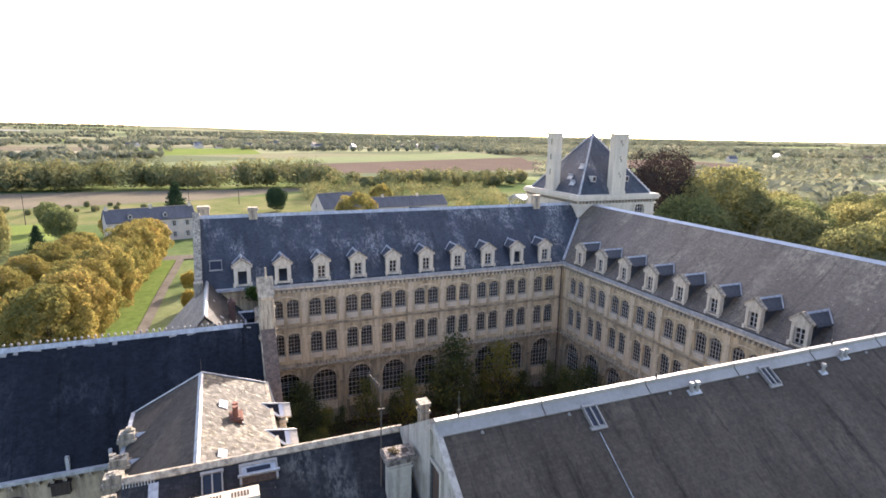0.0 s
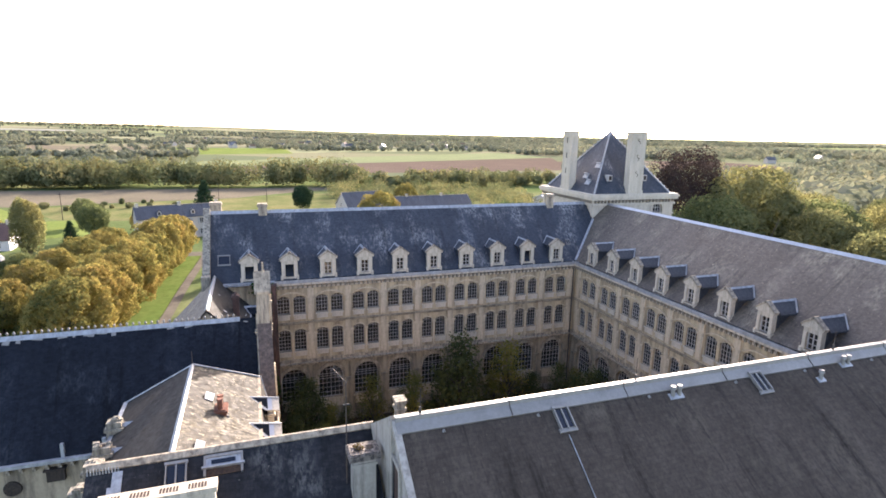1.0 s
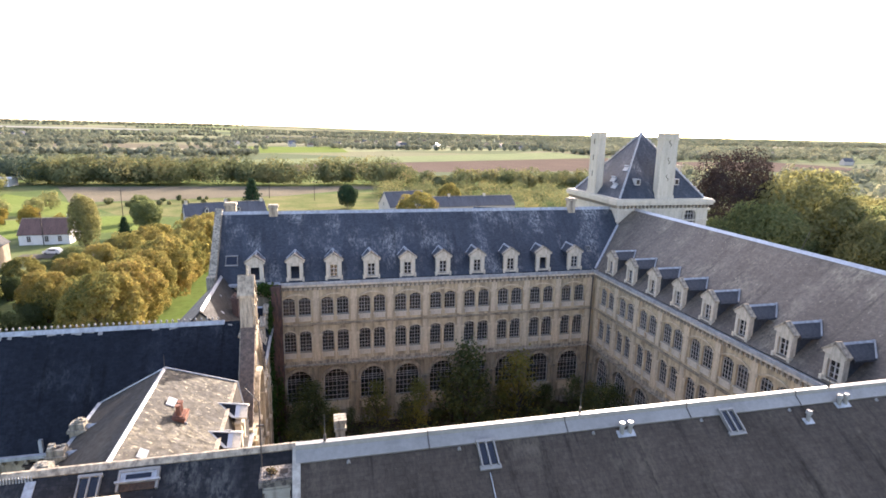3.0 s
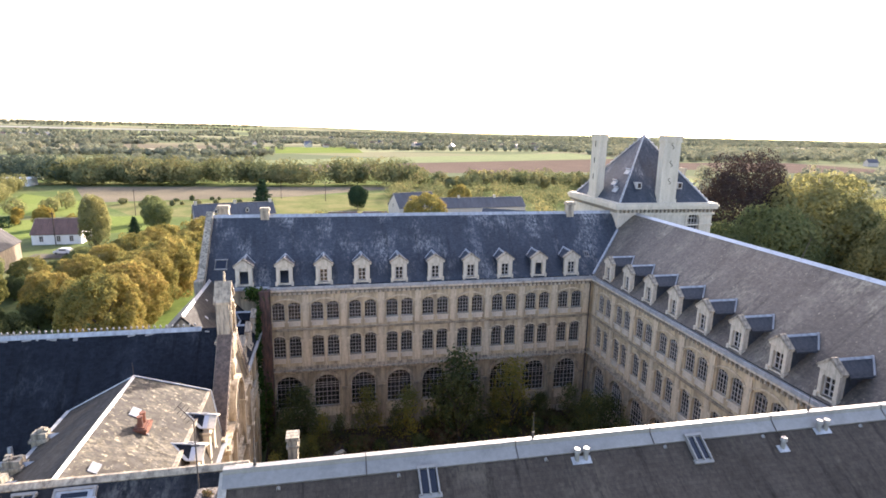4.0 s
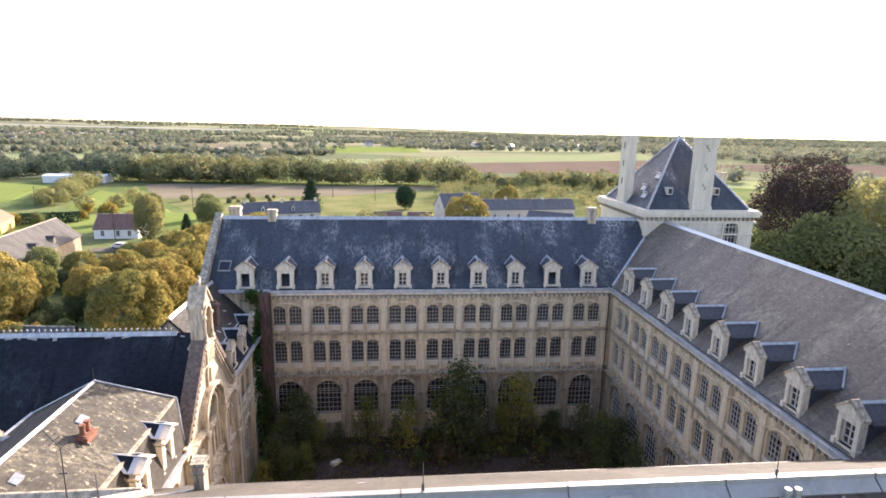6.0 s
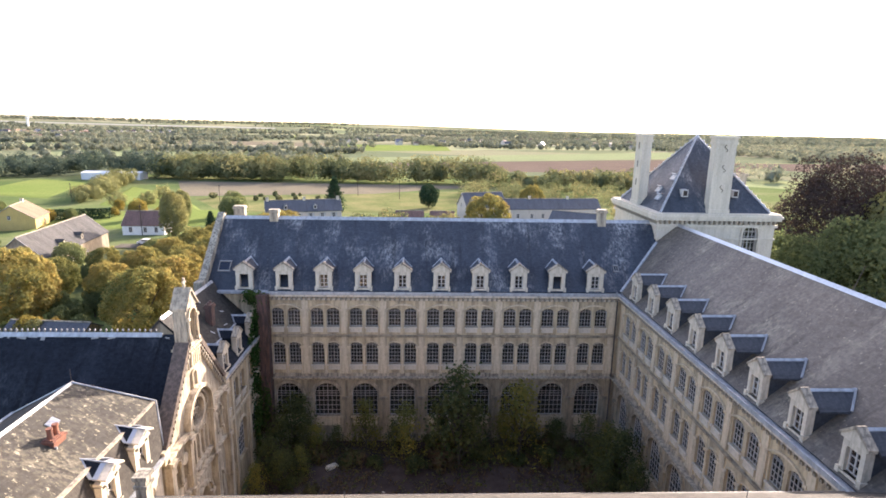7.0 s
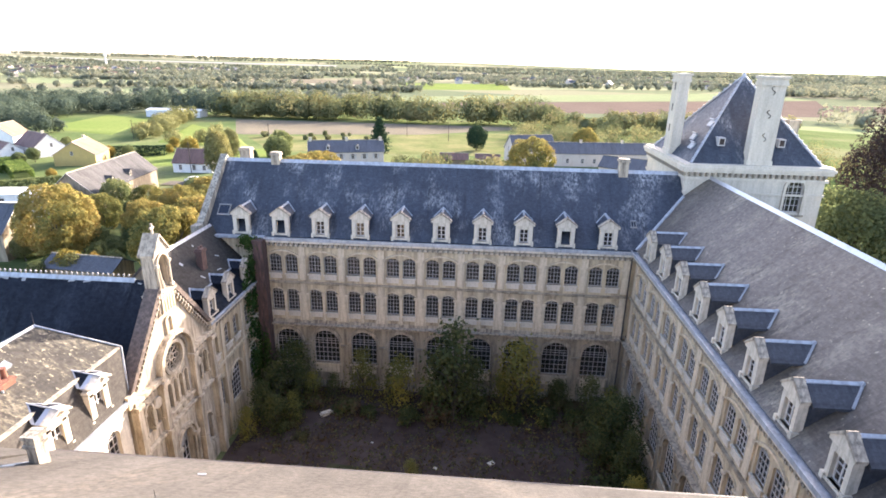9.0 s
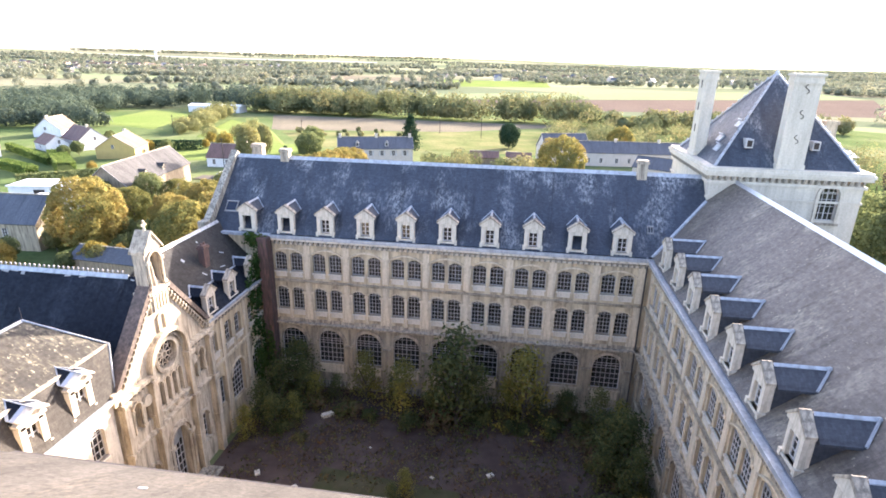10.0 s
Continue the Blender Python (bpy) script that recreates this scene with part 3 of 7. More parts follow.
def tall_chimney(parent, x, y, wx, wy, z0, z1, letters=False):
    bm = B()
    box(bm, x - wx, x + wx, y - wy, y + wy, z0, z1 - 0.8)
    box(bm, x - wx - 0.1, x + wx + 0.1, y - wy - 0.1, y + wy + 0.1, z1 - 0.8, z1 - 0.55)
    box(bm, x - wx - 0.05, x + wx + 0.05, y - wy - 0.05, y + wy + 0.05, z1 - 0.55, z1 - 0.2)
    box(bm, x - wx - 0.16, x + wx + 0.16, y - wy - 0.16, y + wy + 0.16, z1 - 0.2, z1)
    box(bm, x - wx - 0.08, x + wx + 0.08, y - wy - 0.08, y + wy + 0.08, z0, z0 + 0.5)
    ch = part("chimney", bm, STONE_TOWER, parent, "tall pale stone chimney with iron wall ties")
    return ch


CH_A = tall_chimney(TW, -5.5, 0.8, 0.5, 1.0, 22.6, 30.4)
CH_B = tall_chimney(TW, 0.1, -5.5, 1.05, 0.5, 22.6, 30.4)
part("chimney", boxes((4.4, 5.3, -1.5, -0.3, 22.6, 26.4), (4.3, 5.4, -1.6, -0.2, 26.1, 26.4)), STONE_TRIM, TW, "short stone chimney")
for y, z in ((-2.6, 26.0), (-1.6, 24.6), (-2.9, 23.9)):
    k = (30.35 - 22.7) / 5.75
    f = part("roof_hatch", boxes((-0.5, 0.5, -0.35, 0.35, 0.0, 0.1), (-0.5, 0.5, 0.25, 0.35, 0.1, 0.3)), ZINC, TW, "open zinc roof hatch", pose(-5.75 + (z - 22.7) / k, y, z, 0, 0, -90) @ pose(0, 0, 0, math.degrees(math.atan(k)), 0, 0))
# iron ties shaped like an S
for i, z in enumerate((25.2, 27.2, 29.2)):
    bm = B()
    for j in range(8):
        a, b = j / 8, (j + 1) / 8
        p = [(0.1 + 0.18 * math.sin(6.28 * t), -6.03, z - 0.35 + 0.7 * t) for t in (a, b)]
        tube(bm, p[0], p[1], 0.035, 0.035, 5)
    part("wall_tie", bm, IRON, CH_B)
    part("wall_tie", boxes((-6.06, -6.0, 0.75, 0.85, z - 0.35, z + 0.35)), IRON, CH_A)
for u, z in ((-3.0, 24.6), (2.3, 24.6)):
    d = part("roof_window", boxes((u - 0.3, u + 0.3, -H + 1.2, -H + 2.2, z - 0.4, z + 0.35)), FRAME, TW)
    part("glass", boxes((u - 0.2, u + 0.2, -H + 1.18, -H + 1.2, z - 0.28, z + 0.25)), DARKWOOD_AND_SHADE, d)
TWIN = window_mesh(1.55, 3.0, 0.7, 4, 5, 0.045)
put_window(TW, TWIN, pose(3.62, -H + 0.25, 18.5), label="arched window with white glazing bars")
bm = B()
arch_ring(bm, 2.85, 4.4, 20.8, 0.7, 0.24, -H - 0.14, -H, 14)
for u in (2.61, 4.4):
    box(bm, u, u + 0.24, -H - 0.14, -H, 18.3, 20.8)
part("window_surround", bm, STONE_DORMER, TW, "moulded stone window surround")
part("window_sill", boxes((2.5, 4.75, -H - 0.24, -H, 18.14, 18.3)), STONE_GRIME, TW)

# ---- south wing, under the camera's way ----
SW = thing("abbey_wing", "long abbey wing with plain grey slate roof, roof windows and vents", "building", pose(25, 16.3, 0))
S_IN = SW.matrix_basis.inverted()
SR_Y, SR_Z, SN_Y, SE_X = 16.0, 20.33, 23.65, 6.4
slope("roof", SW, (SE_X, 8.9, EAVE), (52, 8.9, EAVE), (52, SR_Y, SR_Z), (SE_X, SR_Y, SR_Z), SLATE_S, label="grey slate roof with dark streaks")
slope("roof", SW, (52, SN_Y, EAVE), (SE_X, SN_Y, EAVE), (SE_X, SR_Y, SR_Z), (52, SR_Y, SR_Z), SLATE_LIT, label="sunlit grey slate roof")
part("wall", boxes((SE_X + 0.2, 37.0, 22.6, 23.2, -0.5, 15.4), (SE_X + 0.2, 52, 9.3, 9.9, -0.5, 15.4), (SE_X + 0.2, SE_X + 0.8, 9.9, 22.6, -0.5, 15.4)), STONE, SW, "", S_IN)
bm = B()
side_prism(bm, [(9.3, 15.4), (SR_Y, SR_Z - 0.2), (23.2, 15.4)], SE_X + 0.1, SE_X + 0.5)
part("gable_wall", bm, RENDER_WHITE, SW, "white rendered gable", S_IN)

# ---- lower south-west wing ----
SV = thing("abbey_wing", "lower service wing with slate roof beside the white gable", "building", pose(1.3, 20.0, 0))
V_IN = SV.matrix_basis.inverted()
VR_Y, VR_Z = 20.0, 18.1
slope("roof", SV, (-3.75, 12.0, 12.4), (SE_X, 12.0, 12.4), (SE_X, VR_Y, VR_Z), (-3.75, VR_Y, VR_Z), SLATE_SERVICE, label="dark slate roof with pale moss patches")
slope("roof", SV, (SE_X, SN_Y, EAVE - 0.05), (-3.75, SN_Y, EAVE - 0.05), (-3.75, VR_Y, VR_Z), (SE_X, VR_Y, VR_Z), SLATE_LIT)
part("wall", boxes((-3.6, SE_X, 22.6, 23.2, -0.5, 15.3), (-3.6, SE_X, 12.4, 13.0, -0.5, 12.4), (-3.6, -3.0, 13.0, 22.6, -0.5, 12.6)), STONE, SV, "", V_IN)

# ---- chapel ----
CP = thing("chapel", "abbey chapel with carved limestone gable front and dark slate roof", "chapel", pose(2.75, 38.2, 0))
C_IN = pose(0, 0, 0, 0, 0, 90)
CR_Z, CE_Z, CHALF = 17.05, 11.3, 4.95
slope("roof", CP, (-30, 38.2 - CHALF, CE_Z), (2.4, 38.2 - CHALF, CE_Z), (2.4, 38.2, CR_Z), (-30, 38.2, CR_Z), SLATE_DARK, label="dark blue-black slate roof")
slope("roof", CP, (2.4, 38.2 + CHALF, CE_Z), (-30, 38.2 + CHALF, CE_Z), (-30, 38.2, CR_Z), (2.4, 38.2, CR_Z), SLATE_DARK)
# front: u = distance along the court wall from the middle, -y outwards
bm = B()
wall_band(bm, -5.0, 5.0, -0.5, 6.9, [(-3.75, -2.45, 2.0, 4.0, 0.65), (-0.85, 0.85, -0.5, 4.6, 0.85), (2.45, 3.75, 2.0, 4.0, 0.65)], 0, 0.7)
slits = [(u - 0.2, u + 0.2, 8.0, 9.7, 0.2) for u in (-1.05, -0.35, 0.35, 1.05)]
side = [(u - 0.34, u + 0.34, 7.9, 9.6, 0.34) for u in (2.6, 3.6)]
wall_band(bm, -5.0, 5.0, 6.9, 10.25, [(-a[1], -a[0], *a[2:]) for a in side[::-1]] + slits + side, 0, 0.35)
box(bm, -5.0, 5.0, 0.36, 0.7, 6.9, 10.25)
n = 20
ring = [(1.05 * math.cos(6.28318 * i / n), 11.42 + 1.05 * math.sin(6.28318 * i / n)) for i in range(n + 1)]
up = [ring[i] for i in range(0, n // 2 + 1)]
prism(bm, up[::-1] + [(5.0, 11.42), (5.0, 11.5), (0, 17.3), (-5.0, 11.5), (-5.0, 11.42)], 0, 0.7)
prism(bm, [ring[i] for i in range(n // 2, n + 1)][::-1] + [(-5.0, 11.42), (-5.0, 10.25), (5.0, 10.25), (5.0, 11.42)], 0, 0.7)
part("front_wall", bm, STONE_CHAPEL, CP, "carved pale limestone front", C_IN)
part("wall", boxes((-32.5, -0.7, -4.75, -4.2, -0.5, 11.2), (-32.5, -0.7, 4.2, 4.75, -0.5, 11.2)), STONE_LOW, CP, "stained limestone side wall")
# rose window
bm = B()
arch_ring(bm, -1.5, 1.5, 11.3, 1.5, 0.14, -0.18, 0.0, 18)
part("arch_mould", bm, STONE_CHAPEL, CP, "", C_IN)
bm = B()
arch_ring(bm, -1.8, 1.8, 11.3, 1.8, 0.28, -0.46, 0.0, 18)
box(bm, -2.08, -1.8, -0.46, 0, 10.7, 11.3)
box(bm, 1.8, 2.08, -0.46, 0, 10.7, 11.3)
part("arch_mould", bm, STONE_CHAPEL, CP, "deep round arch over the rose window", C_IN)
bm = B()
for i in range(24):
    a, b = 6.28318 * i / 24, 6.28318 * (i + 1) / 24
    for r0, r1, y0 in ((1.02, 1.25, -0.14), (0.16, 0.3, 0.12)):
        prism(bm, [(r1 * math.cos(a), r1 * math.sin(a)), (r1 * math.cos(b), r1 * math.sin(b)), (r0 * math.cos(b), r0 * math.sin(b)), (r0 * math.cos(a), r0 * math.sin(a))][::-1], y0, y0 + 0.2)
for i in range(10):
    a = 6.28318 * i / 10
    tube(bm, (0.26 * math.cos(a), 0.22, 0.26 * math.sin(a)), (0.78 * math.cos(a), 0.22, 0.78 * math.sin(a)), 0.05, 0.05, 6)
    q = (0.86 * math.cos(a + 0.314), 0.86 * math.sin(a + 0.314))
    for k in range(8):
        c0, c1 = 6.28318 * k / 8, 6.28318 * (k + 1) / 8
        tube(bm, (q[0] + 0.2 * math.cos(c0), 0.22, q[1] + 0.2 * math.sin(c0)), (q[0] + 0.2 * math.cos(c1), 0.22, q[1] + 0.2 * math.sin(c1)), 0.035, 0.035, 4)
rose = part("rose_window", bm, STONE_CHAPEL, CP, "rose window with ten stone petals", C_IN @ pose(0, 0, 11.42))
bm = B()
cyl(bm, 0, 0, 0, 0.02, 1.05, 1.05, 24)
part("pane", bm, ROOF_GLASS, rose, "dark leaded glass", pose(0, 0.4, 0, 90))
# Dark sheets added behind rose and portal for the unlit nave.
part("backing", boxes((-1.3, 1.3, 0.72, 0.8, 9.9, 12.9), (-1.0, 1.0, 0.72, 0.8, -0.4, 5.8)), DARKWOOD_AND_SHADE, CP, "", C_IN)
# portal
bm = B()
arch_ring(bm, -0.85, 0.85, 4.6, 0.85, 0.22, -0.12, 0.1, 14)
arch_ring(bm, -1.12, 1.12, 4.6, 1.12, 0.2, -0.28, 0.0, 14)
for s in (-1, 1):
    cyl(bm, s * 1.0, -0.1, 0.4, 4.3, 0.11, 0.11, 8)
    cyl(bm, s * 1.28, -0.2, 0.4, 4.3, 0.11, 0.11, 8)
    box(bm, s * 1.15 - 0.3, s * 1.15 + 0.3, -0.34, 0, 4.3, 4.6)
    box(bm, s * 1.15 - 0.3, s * 1.15 + 0.3, -0.34, 0, 0, 0.4)
part("portal", bm, STONE_CHAPEL, CP, "round-arched stone portal", C_IN)
PORTAL_WIN = window_mesh(1.7, 5.45, 0.85, 4, 8, 0.06, 0.08)
put_window(CP, PORTAL_WIN, C_IN @ pose(0, 0.4, 0.0), "door", "tall glazed double door, white bars over dark glass")
SIDE_WIN = window_mesh(1.3, 2.65, 0.65, 4, 5, 0.04)
for u in (-3.1, 3.1):
    put_window(CP, SIDE_WIN, C_IN @ pose(u, 0.3, 2.0), "arched_window")
    bm = B()
    arch_ring(bm, u - 0.65, u + 0.65, 4.0, 0.65, 0.2, -0.14, 0, 12)
    part("arch_mould", bm, STONE_CHAPEL, CP, "", C_IN)
    part("window_sill", boxes((u - 0.85, u + 0.85, -0.14, 0, 1.8, 2.0)), STONE_CHAPEL, CP, "", C_IN)
# pilasters, bands, cornices
for u in (-4.7, -2.0, 2.0, 4.7):
    part("pilaster", boxes((u - 0.28, u + 0.28, -0.5, 0, -0.5, 6.8), (u - 0.24, u + 0.24, -0.42, 0, 7.1, 10.4), (u - 0.34, u + 0.34, -0.58, 0, 6.8, 7.1), (u - 0.34, u + 0.34, -0.56, 0, 10.4, 10.7), (u - 0.32, u + 0.32, -0.54, 0, 3.4, 3.55)), STONE_CHAPEL, CP, "", C_IN)
part("string_course", boxes((-5.0, 5.0, -0.34, 0, 6.85, 7.05), (-1.75, 1.75, -0.26, 0, 7.6, 7.78)), STONE_CHAPEL, CP, "", C_IN)
for u in (-1.2, -0.4, 0.4, 1.2):
    part("roundel", solid(cyl, u, 0, 0, 0.12, 0.26, 0.2, 10), STONE_CHAPEL, CP, "", C_IN @ pose(0, 0, 7.33, 90))
for s in (-1, 1):
    part("cornice", boxes((min(s * 2.1, s * 5.1), max(s * 2.1, s * 5.1), -0.46, 0, 10.85, 11.1)), STONE_CHAPEL, CP, "", C_IN)
    for i in range(7):
        u = s * (2.35 + 0.42 * i)
        part("modillion", MODILLION, None, CP, "", C_IN @ pose(u, 0.06, 10.72))
    for u in (2.6, 3.6):
        bm = B()
        arch_ring(bm, s * u - 0.34, s * u + 0.34, 9.6, 0.34, 0.13, -0.22, 0, 10)
        for d in (-0.42, 0.42):
            cyl(bm, s * u + d, -0.14, 8.1, 9.4, 0.08, 0.08, 8)
            box(bm, s * u + d - 0.11, s * u + d + 0.11, -0.26, 0, 9.4, 9.6)
            box(bm, s * u + d - 0.11, s * u + d + 0.11, -0.26, 0, 7.9, 8.1)
        part("blind_arch", bm, STONE_CHAPEL, CP, "blind arch on small columns", C_IN)
    # raking coping with its row of blocks
    bm = B()
    prism(bm, [(s * 5.35, 11.05), (s * 5.35, 11.5), (s * 0.6, 17.1), (s * 0.6, 16.55)][::(1 if s > 0 else -1)], -0.3, 0.62)
    part("raking_coping", bm, COPING, CP, "brown lichened stone gable coping", C_IN)
    for i in range(16):
        f = i / 15
        u, z = s * (4.85 - 3.9 * f), 11.0 + 4.75 * f
        part("modillion", MODILLION, None, CP, "", C_IN @ pose(u, 0.06, z + 0.1))
    part("corner_stone", boxes((min(s * 4.75, s * 5.5), max(s * 4.75, s * 5.5), -0.35, 0.5, 10.9, 11.75)), STONE_TRIM, CP, "", C_IN)
for u in (-1.05, -0.35, 0.35, 1.05):
    bm = B()
    arch_ring(bm, u - 0.2, u + 0.2, 9.7, 0.2, 0.1, -0.08, 0, 8)
    box(bm, u - 0.34, u - 0.22, -0.1, 0, 7.9, 9.7)
    box(bm, u + 0.22, u + 0.34, -0.1, 0, 7.9, 9.7)
    lan = part("lancet", bm, STONE_CHAPEL, CP, "", C_IN)
    part("pane", boxes((u - 0.19, u + 0.19, 0.3, 0.34, 8.02, 9.72)), ROOF_GLASS, lan, "dark leaded glass")
# bell gable
bm = B()
box(bm, -0.92, 0.92, -0.2, 0.68, 14.9, 16.1)
box(bm, -1.0, 1.0, -0.28, 0.74, 16.1, 16.22)
box(bm, -1.08, 1.08, -0.36, 0.8, 16.22, 16.38)
box(bm, -0.96, 0.96, -0.26, 0.72, 16.38, 16.56)
for s in (-1, 1):
    box(bm, min(s * 0.84, s * 0.56), max(s * 0.84, s * 0.56), -0.2, 0.62, 16.56, 18.4)
box(bm, -0.56, 0.56, 0.4, 0.62, 16.56, 18.95)
prism(bm, arc(-0.56, 0.56, 18.4, 0.5, 12) + [(0.84, 18.4), (0.84, 19.0), (-0.84, 19.0), (-0.84, 18.4)], -0.2, 0.62)
prism(bm, [(-0.84, 19.0), (0.84, 19.0), (0.84, 19.06), (0.05, 20.15), (-0.05, 20.15), (-0.84, 19.06)], -0.26, 0.66)
bell = part("bell_gable", bm, STONE_BELL, CP, "weathered stone bell gable with a deep arched niche", C_IN)
for u in (-0.62, -0.31, 0.0, 0.31, 0.62):
    part("flute", boxes((u - 0.075, u + 0.075, -0.32, -0.2, 15.0, 16.0), (u - 0.11, u + 0.11, -0.34, -0.2, 15.92, 16.06)), STONE_CHAPEL, bell)
for s in (-1, 1):
    bm = B()
    cyl(bm, s * 0.68, -0.28, 16.72, 18.2, 0.085, 0.075, 10)
    box(bm, s * 0.68 - 0.13, s * 0.68 + 0.13, -0.4, -0.2, 18.2, 18.4)
    box(bm, s * 0.68 - 0.13, s * 0.68 + 0.13, -0.4, -0.2, 16.56, 16.72)
    part("niche_column", bm, STONE_CHAPEL, bell)
    # small scroll at the foot, and the steep coping of the gablet
    bm = B()
    prism(bm, [(s * 0.92, 15.6), (s * 1.35, 15.2), (s * 1.2, 15.55), (s * 0.96, 16.1)][::s], -0.1, 0.5)
    part("scroll", bm, STONE_BELL, bell)
    bm = B()
    prism(bm, [(s * 0.97, 18.94), (s * 0.97, 19.1), (s * 0.02, 20.32), (s * 0.02, 20.08)][::s], -0.36, 0.72)
    part("gablet_coping", bm, STONE_GRIME, bell)
bm = B()
arch_ring(bm, -0.56, 0.56, 18.4, 0.5, 0.13, -0.34, -0.2, 14)
part("niche_arch", bm, STONE_CHAPEL, bell)
bm = B()
cyl(bm, 0, 0.1, 20.14, 20.4, 0.14, 0.09, 8)
box(bm, -0.06, 0.06, 0.04, 0.16, 20.36, 20.95)
box(bm, -0.22, 0.22, 0.05, 0.15, 20.6, 20.73)
part("stone_cross", bm, STONE_GRIME, bell)
bm = B()
cyl(bm, 0, 0.1, 16.56, 16.85, 0.3, 0.26, 10)
cyl(bm, 0, 0.1, 16.85, 17.9, 0.22, 0.12, 10)
cyl(bm, 0, 0.1, 17.9, 18.15, 0.09, 0.11, 10)
part("niche_figure", bm, STONE_GRIME, bell, "weathered plain stone figure in the niche")
bm = B()
arch_ring(bm, -0.3, 0.3, 14.2, 0.3, 0.12, -0.15, 0, 10)
box(bm, -0.42, -0.3, -0.15, 0, 13.3, 14.2)
box(bm, 0.3, 0.42, -0.15, 0, 13.3, 14.2)
box(bm, -0.4, 0.4, -0.25, 0, 13.15, 13.3)
part("small_niche", bm, STONE_CHAPEL, CP, "", C_IN)
# ridge cresting on the chapel
ridge_cap(CP, (-30, 38.2, CR_Z), (1.0, 38.2, CR_Z), 0.06, k0=0.5)
random.seed(44)
for i in range(30):
    x, w, h = random.uniform(-22, 1.5), random.uniform(0.05, 0.3), random.uniform(0.05, 0.28)
    k = (CR_Z - CE_Z) / CHALF
    a = math.degrees(math.atan(k))
    part("zinc_patch", boxes((-w, w, -h, 0, 0.01, 0.025)), RIDGE_ZINC, CP, "", CP.matrix_basis.inverted() @ pose(x, 38.2 - 0.14, CR_Z - 0.14 * k, a, 0, 0) @ pose(0, 0, 0, 0, 0, random.uniform(-14, 14)))
CREST = B()
cyl(CREST, 0, 0, 0, 0.13, 0.03, 0.045, 6)
cyl(CREST, 0, 0, 0.13, 0.19, 0.08, 0.085, 6)
cyl(CREST, 0, 0, 0.19, 0.28, 0.075, 0.02, 6)
CREST = finish(CREST, "crest_knob", RIDGE_ZINC)
for i in range(74):
    part("crest_knob", CREST, None, CP, "", CP.matrix_basis.inverted() @ pose(0.6 - 0.36 * i, 38.2, CR_Z + 0.1))
# eaves gutter and wall below it, towards the service yard
part("gutter", boxes((-30, 0.2, -5.2, -4.95, 11.1, 11.3)), ZINC, CP)
for i in range(22):
    part("corbel", MODILLION, None, CP, "", pose(-5.5 - 0.62 * i, -4.75, 10.95))
bm = B()
box(bm, -12.4, -11.5, -5.05, -4.75, 9.9, 10.6)
box(bm, -12.5, -11.4, -5.15, -4.75, 10.6, 10.7)
part("vent_hood", bm, DARKWOOD_AND_SHADE, CP, "dark boxed vent on the side wall")
for x in (-14.15, -13.6):
    bm = B()
    # Dark disc for the shaded depth of the opening.
    cyl(bm, 0, 0, 0, 0.04, 0.4, 0.4, 16)
    cyl(bm, 0, 0, 0.0, 0.1, 0.47, 0.44, 16)
    part("oculus", bm, DARKWOOD_AND_SHADE, CP, "dark round opening", pose(x, -4.74, 9.7 if x < -14 else 8.5, 90))
for x in (-7.5, -9.4, -11.5):
    part("vent_stack", boxes((x - 0.09, x + 0.09, -4.95, -4.75, 11.3, 12.1)), ZINC, CP)

# ---- west wing, north of the chapel ----
WN = thing("abbey_wing", "two-storey limestone wing with slate mansard roof and three dormers", "building", pose(2.75, 48, 0))
slope("lower_roof", WN, (2.95, 43.0, 11.6), (2.95, 53.0, 11.6), (1.55, 53.0, 13.3), (1.55, 43.0, 13.3), SLATE_DARK)
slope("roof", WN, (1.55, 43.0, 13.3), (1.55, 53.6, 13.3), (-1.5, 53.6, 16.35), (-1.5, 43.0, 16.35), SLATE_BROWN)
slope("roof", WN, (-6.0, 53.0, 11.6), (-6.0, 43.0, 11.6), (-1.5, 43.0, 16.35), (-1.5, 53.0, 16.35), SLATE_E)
# court front of this wing: u = y - 48
bm = B()
lowo = [(-4.3, -3.2, 3.2, 5.6, 0.3), (-2.2, 0.0, 2.4, 4.9, 1.1), (1.6, 3.8, 2.4, 4.9, 1.1)]
higho = [(u - 0.5, u + 0.5, 8.3, 9.9, 0.25) for u in (-4.15, -1.9, -0.3, 2.0, 3.6)]
wall_band(bm, -5, 5, -0.5, 7.2, lowo)
wall_band(bm, -5, 5, 7.2, 11.2, higho)
part("wall", bm, STONE, WN, "buff limestone wall, ivy at one end", C_IN)
part("wall", boxes((-8.6, -8.0, -5, 5, -0.5, 11.5)), STONE, WN)
part("string_course", boxes((-5, 5, -0.16, 0, 7.1, 7.35)), STONE_TRIM, WN, "", C_IN)
part("cornice", boxes((-5, 5, -0.14, 0, 10.9, 11.05), (-5, 5, -0.32, 0.2, 11.2, 11.42)), STONE_PALE, WN, "", C_IN)
part("gutter", boxes((-5, 5, -0.42, -0.1, 11.42, 11.6)), ZINC, WN, "", C_IN)
for i in range(20):
    part("modillion", MODILLION, None, WN, "", C_IN @ pose(-4.75 + 0.5 * i, 0.06, 11.06))
WN_HI = window_mesh(1.0, 1.85, 0.25, 3, 4)
WN_ARCH = window_mesh(2.2, 3.6, 1.1, 5, 7, 0.045)
WN_LOW = window_mesh(1.1, 2.7, 0.3, 3, 5)
for u in (-4.15, -1.9, -0.3, 2.0, 3.6):
    put_window(WN, WN_HI, C_IN @ pose(u, 0.25, 8.3))
    part("window_sill", SILL, None, WN, "", C_IN @ pose(u, 0, 8.3))
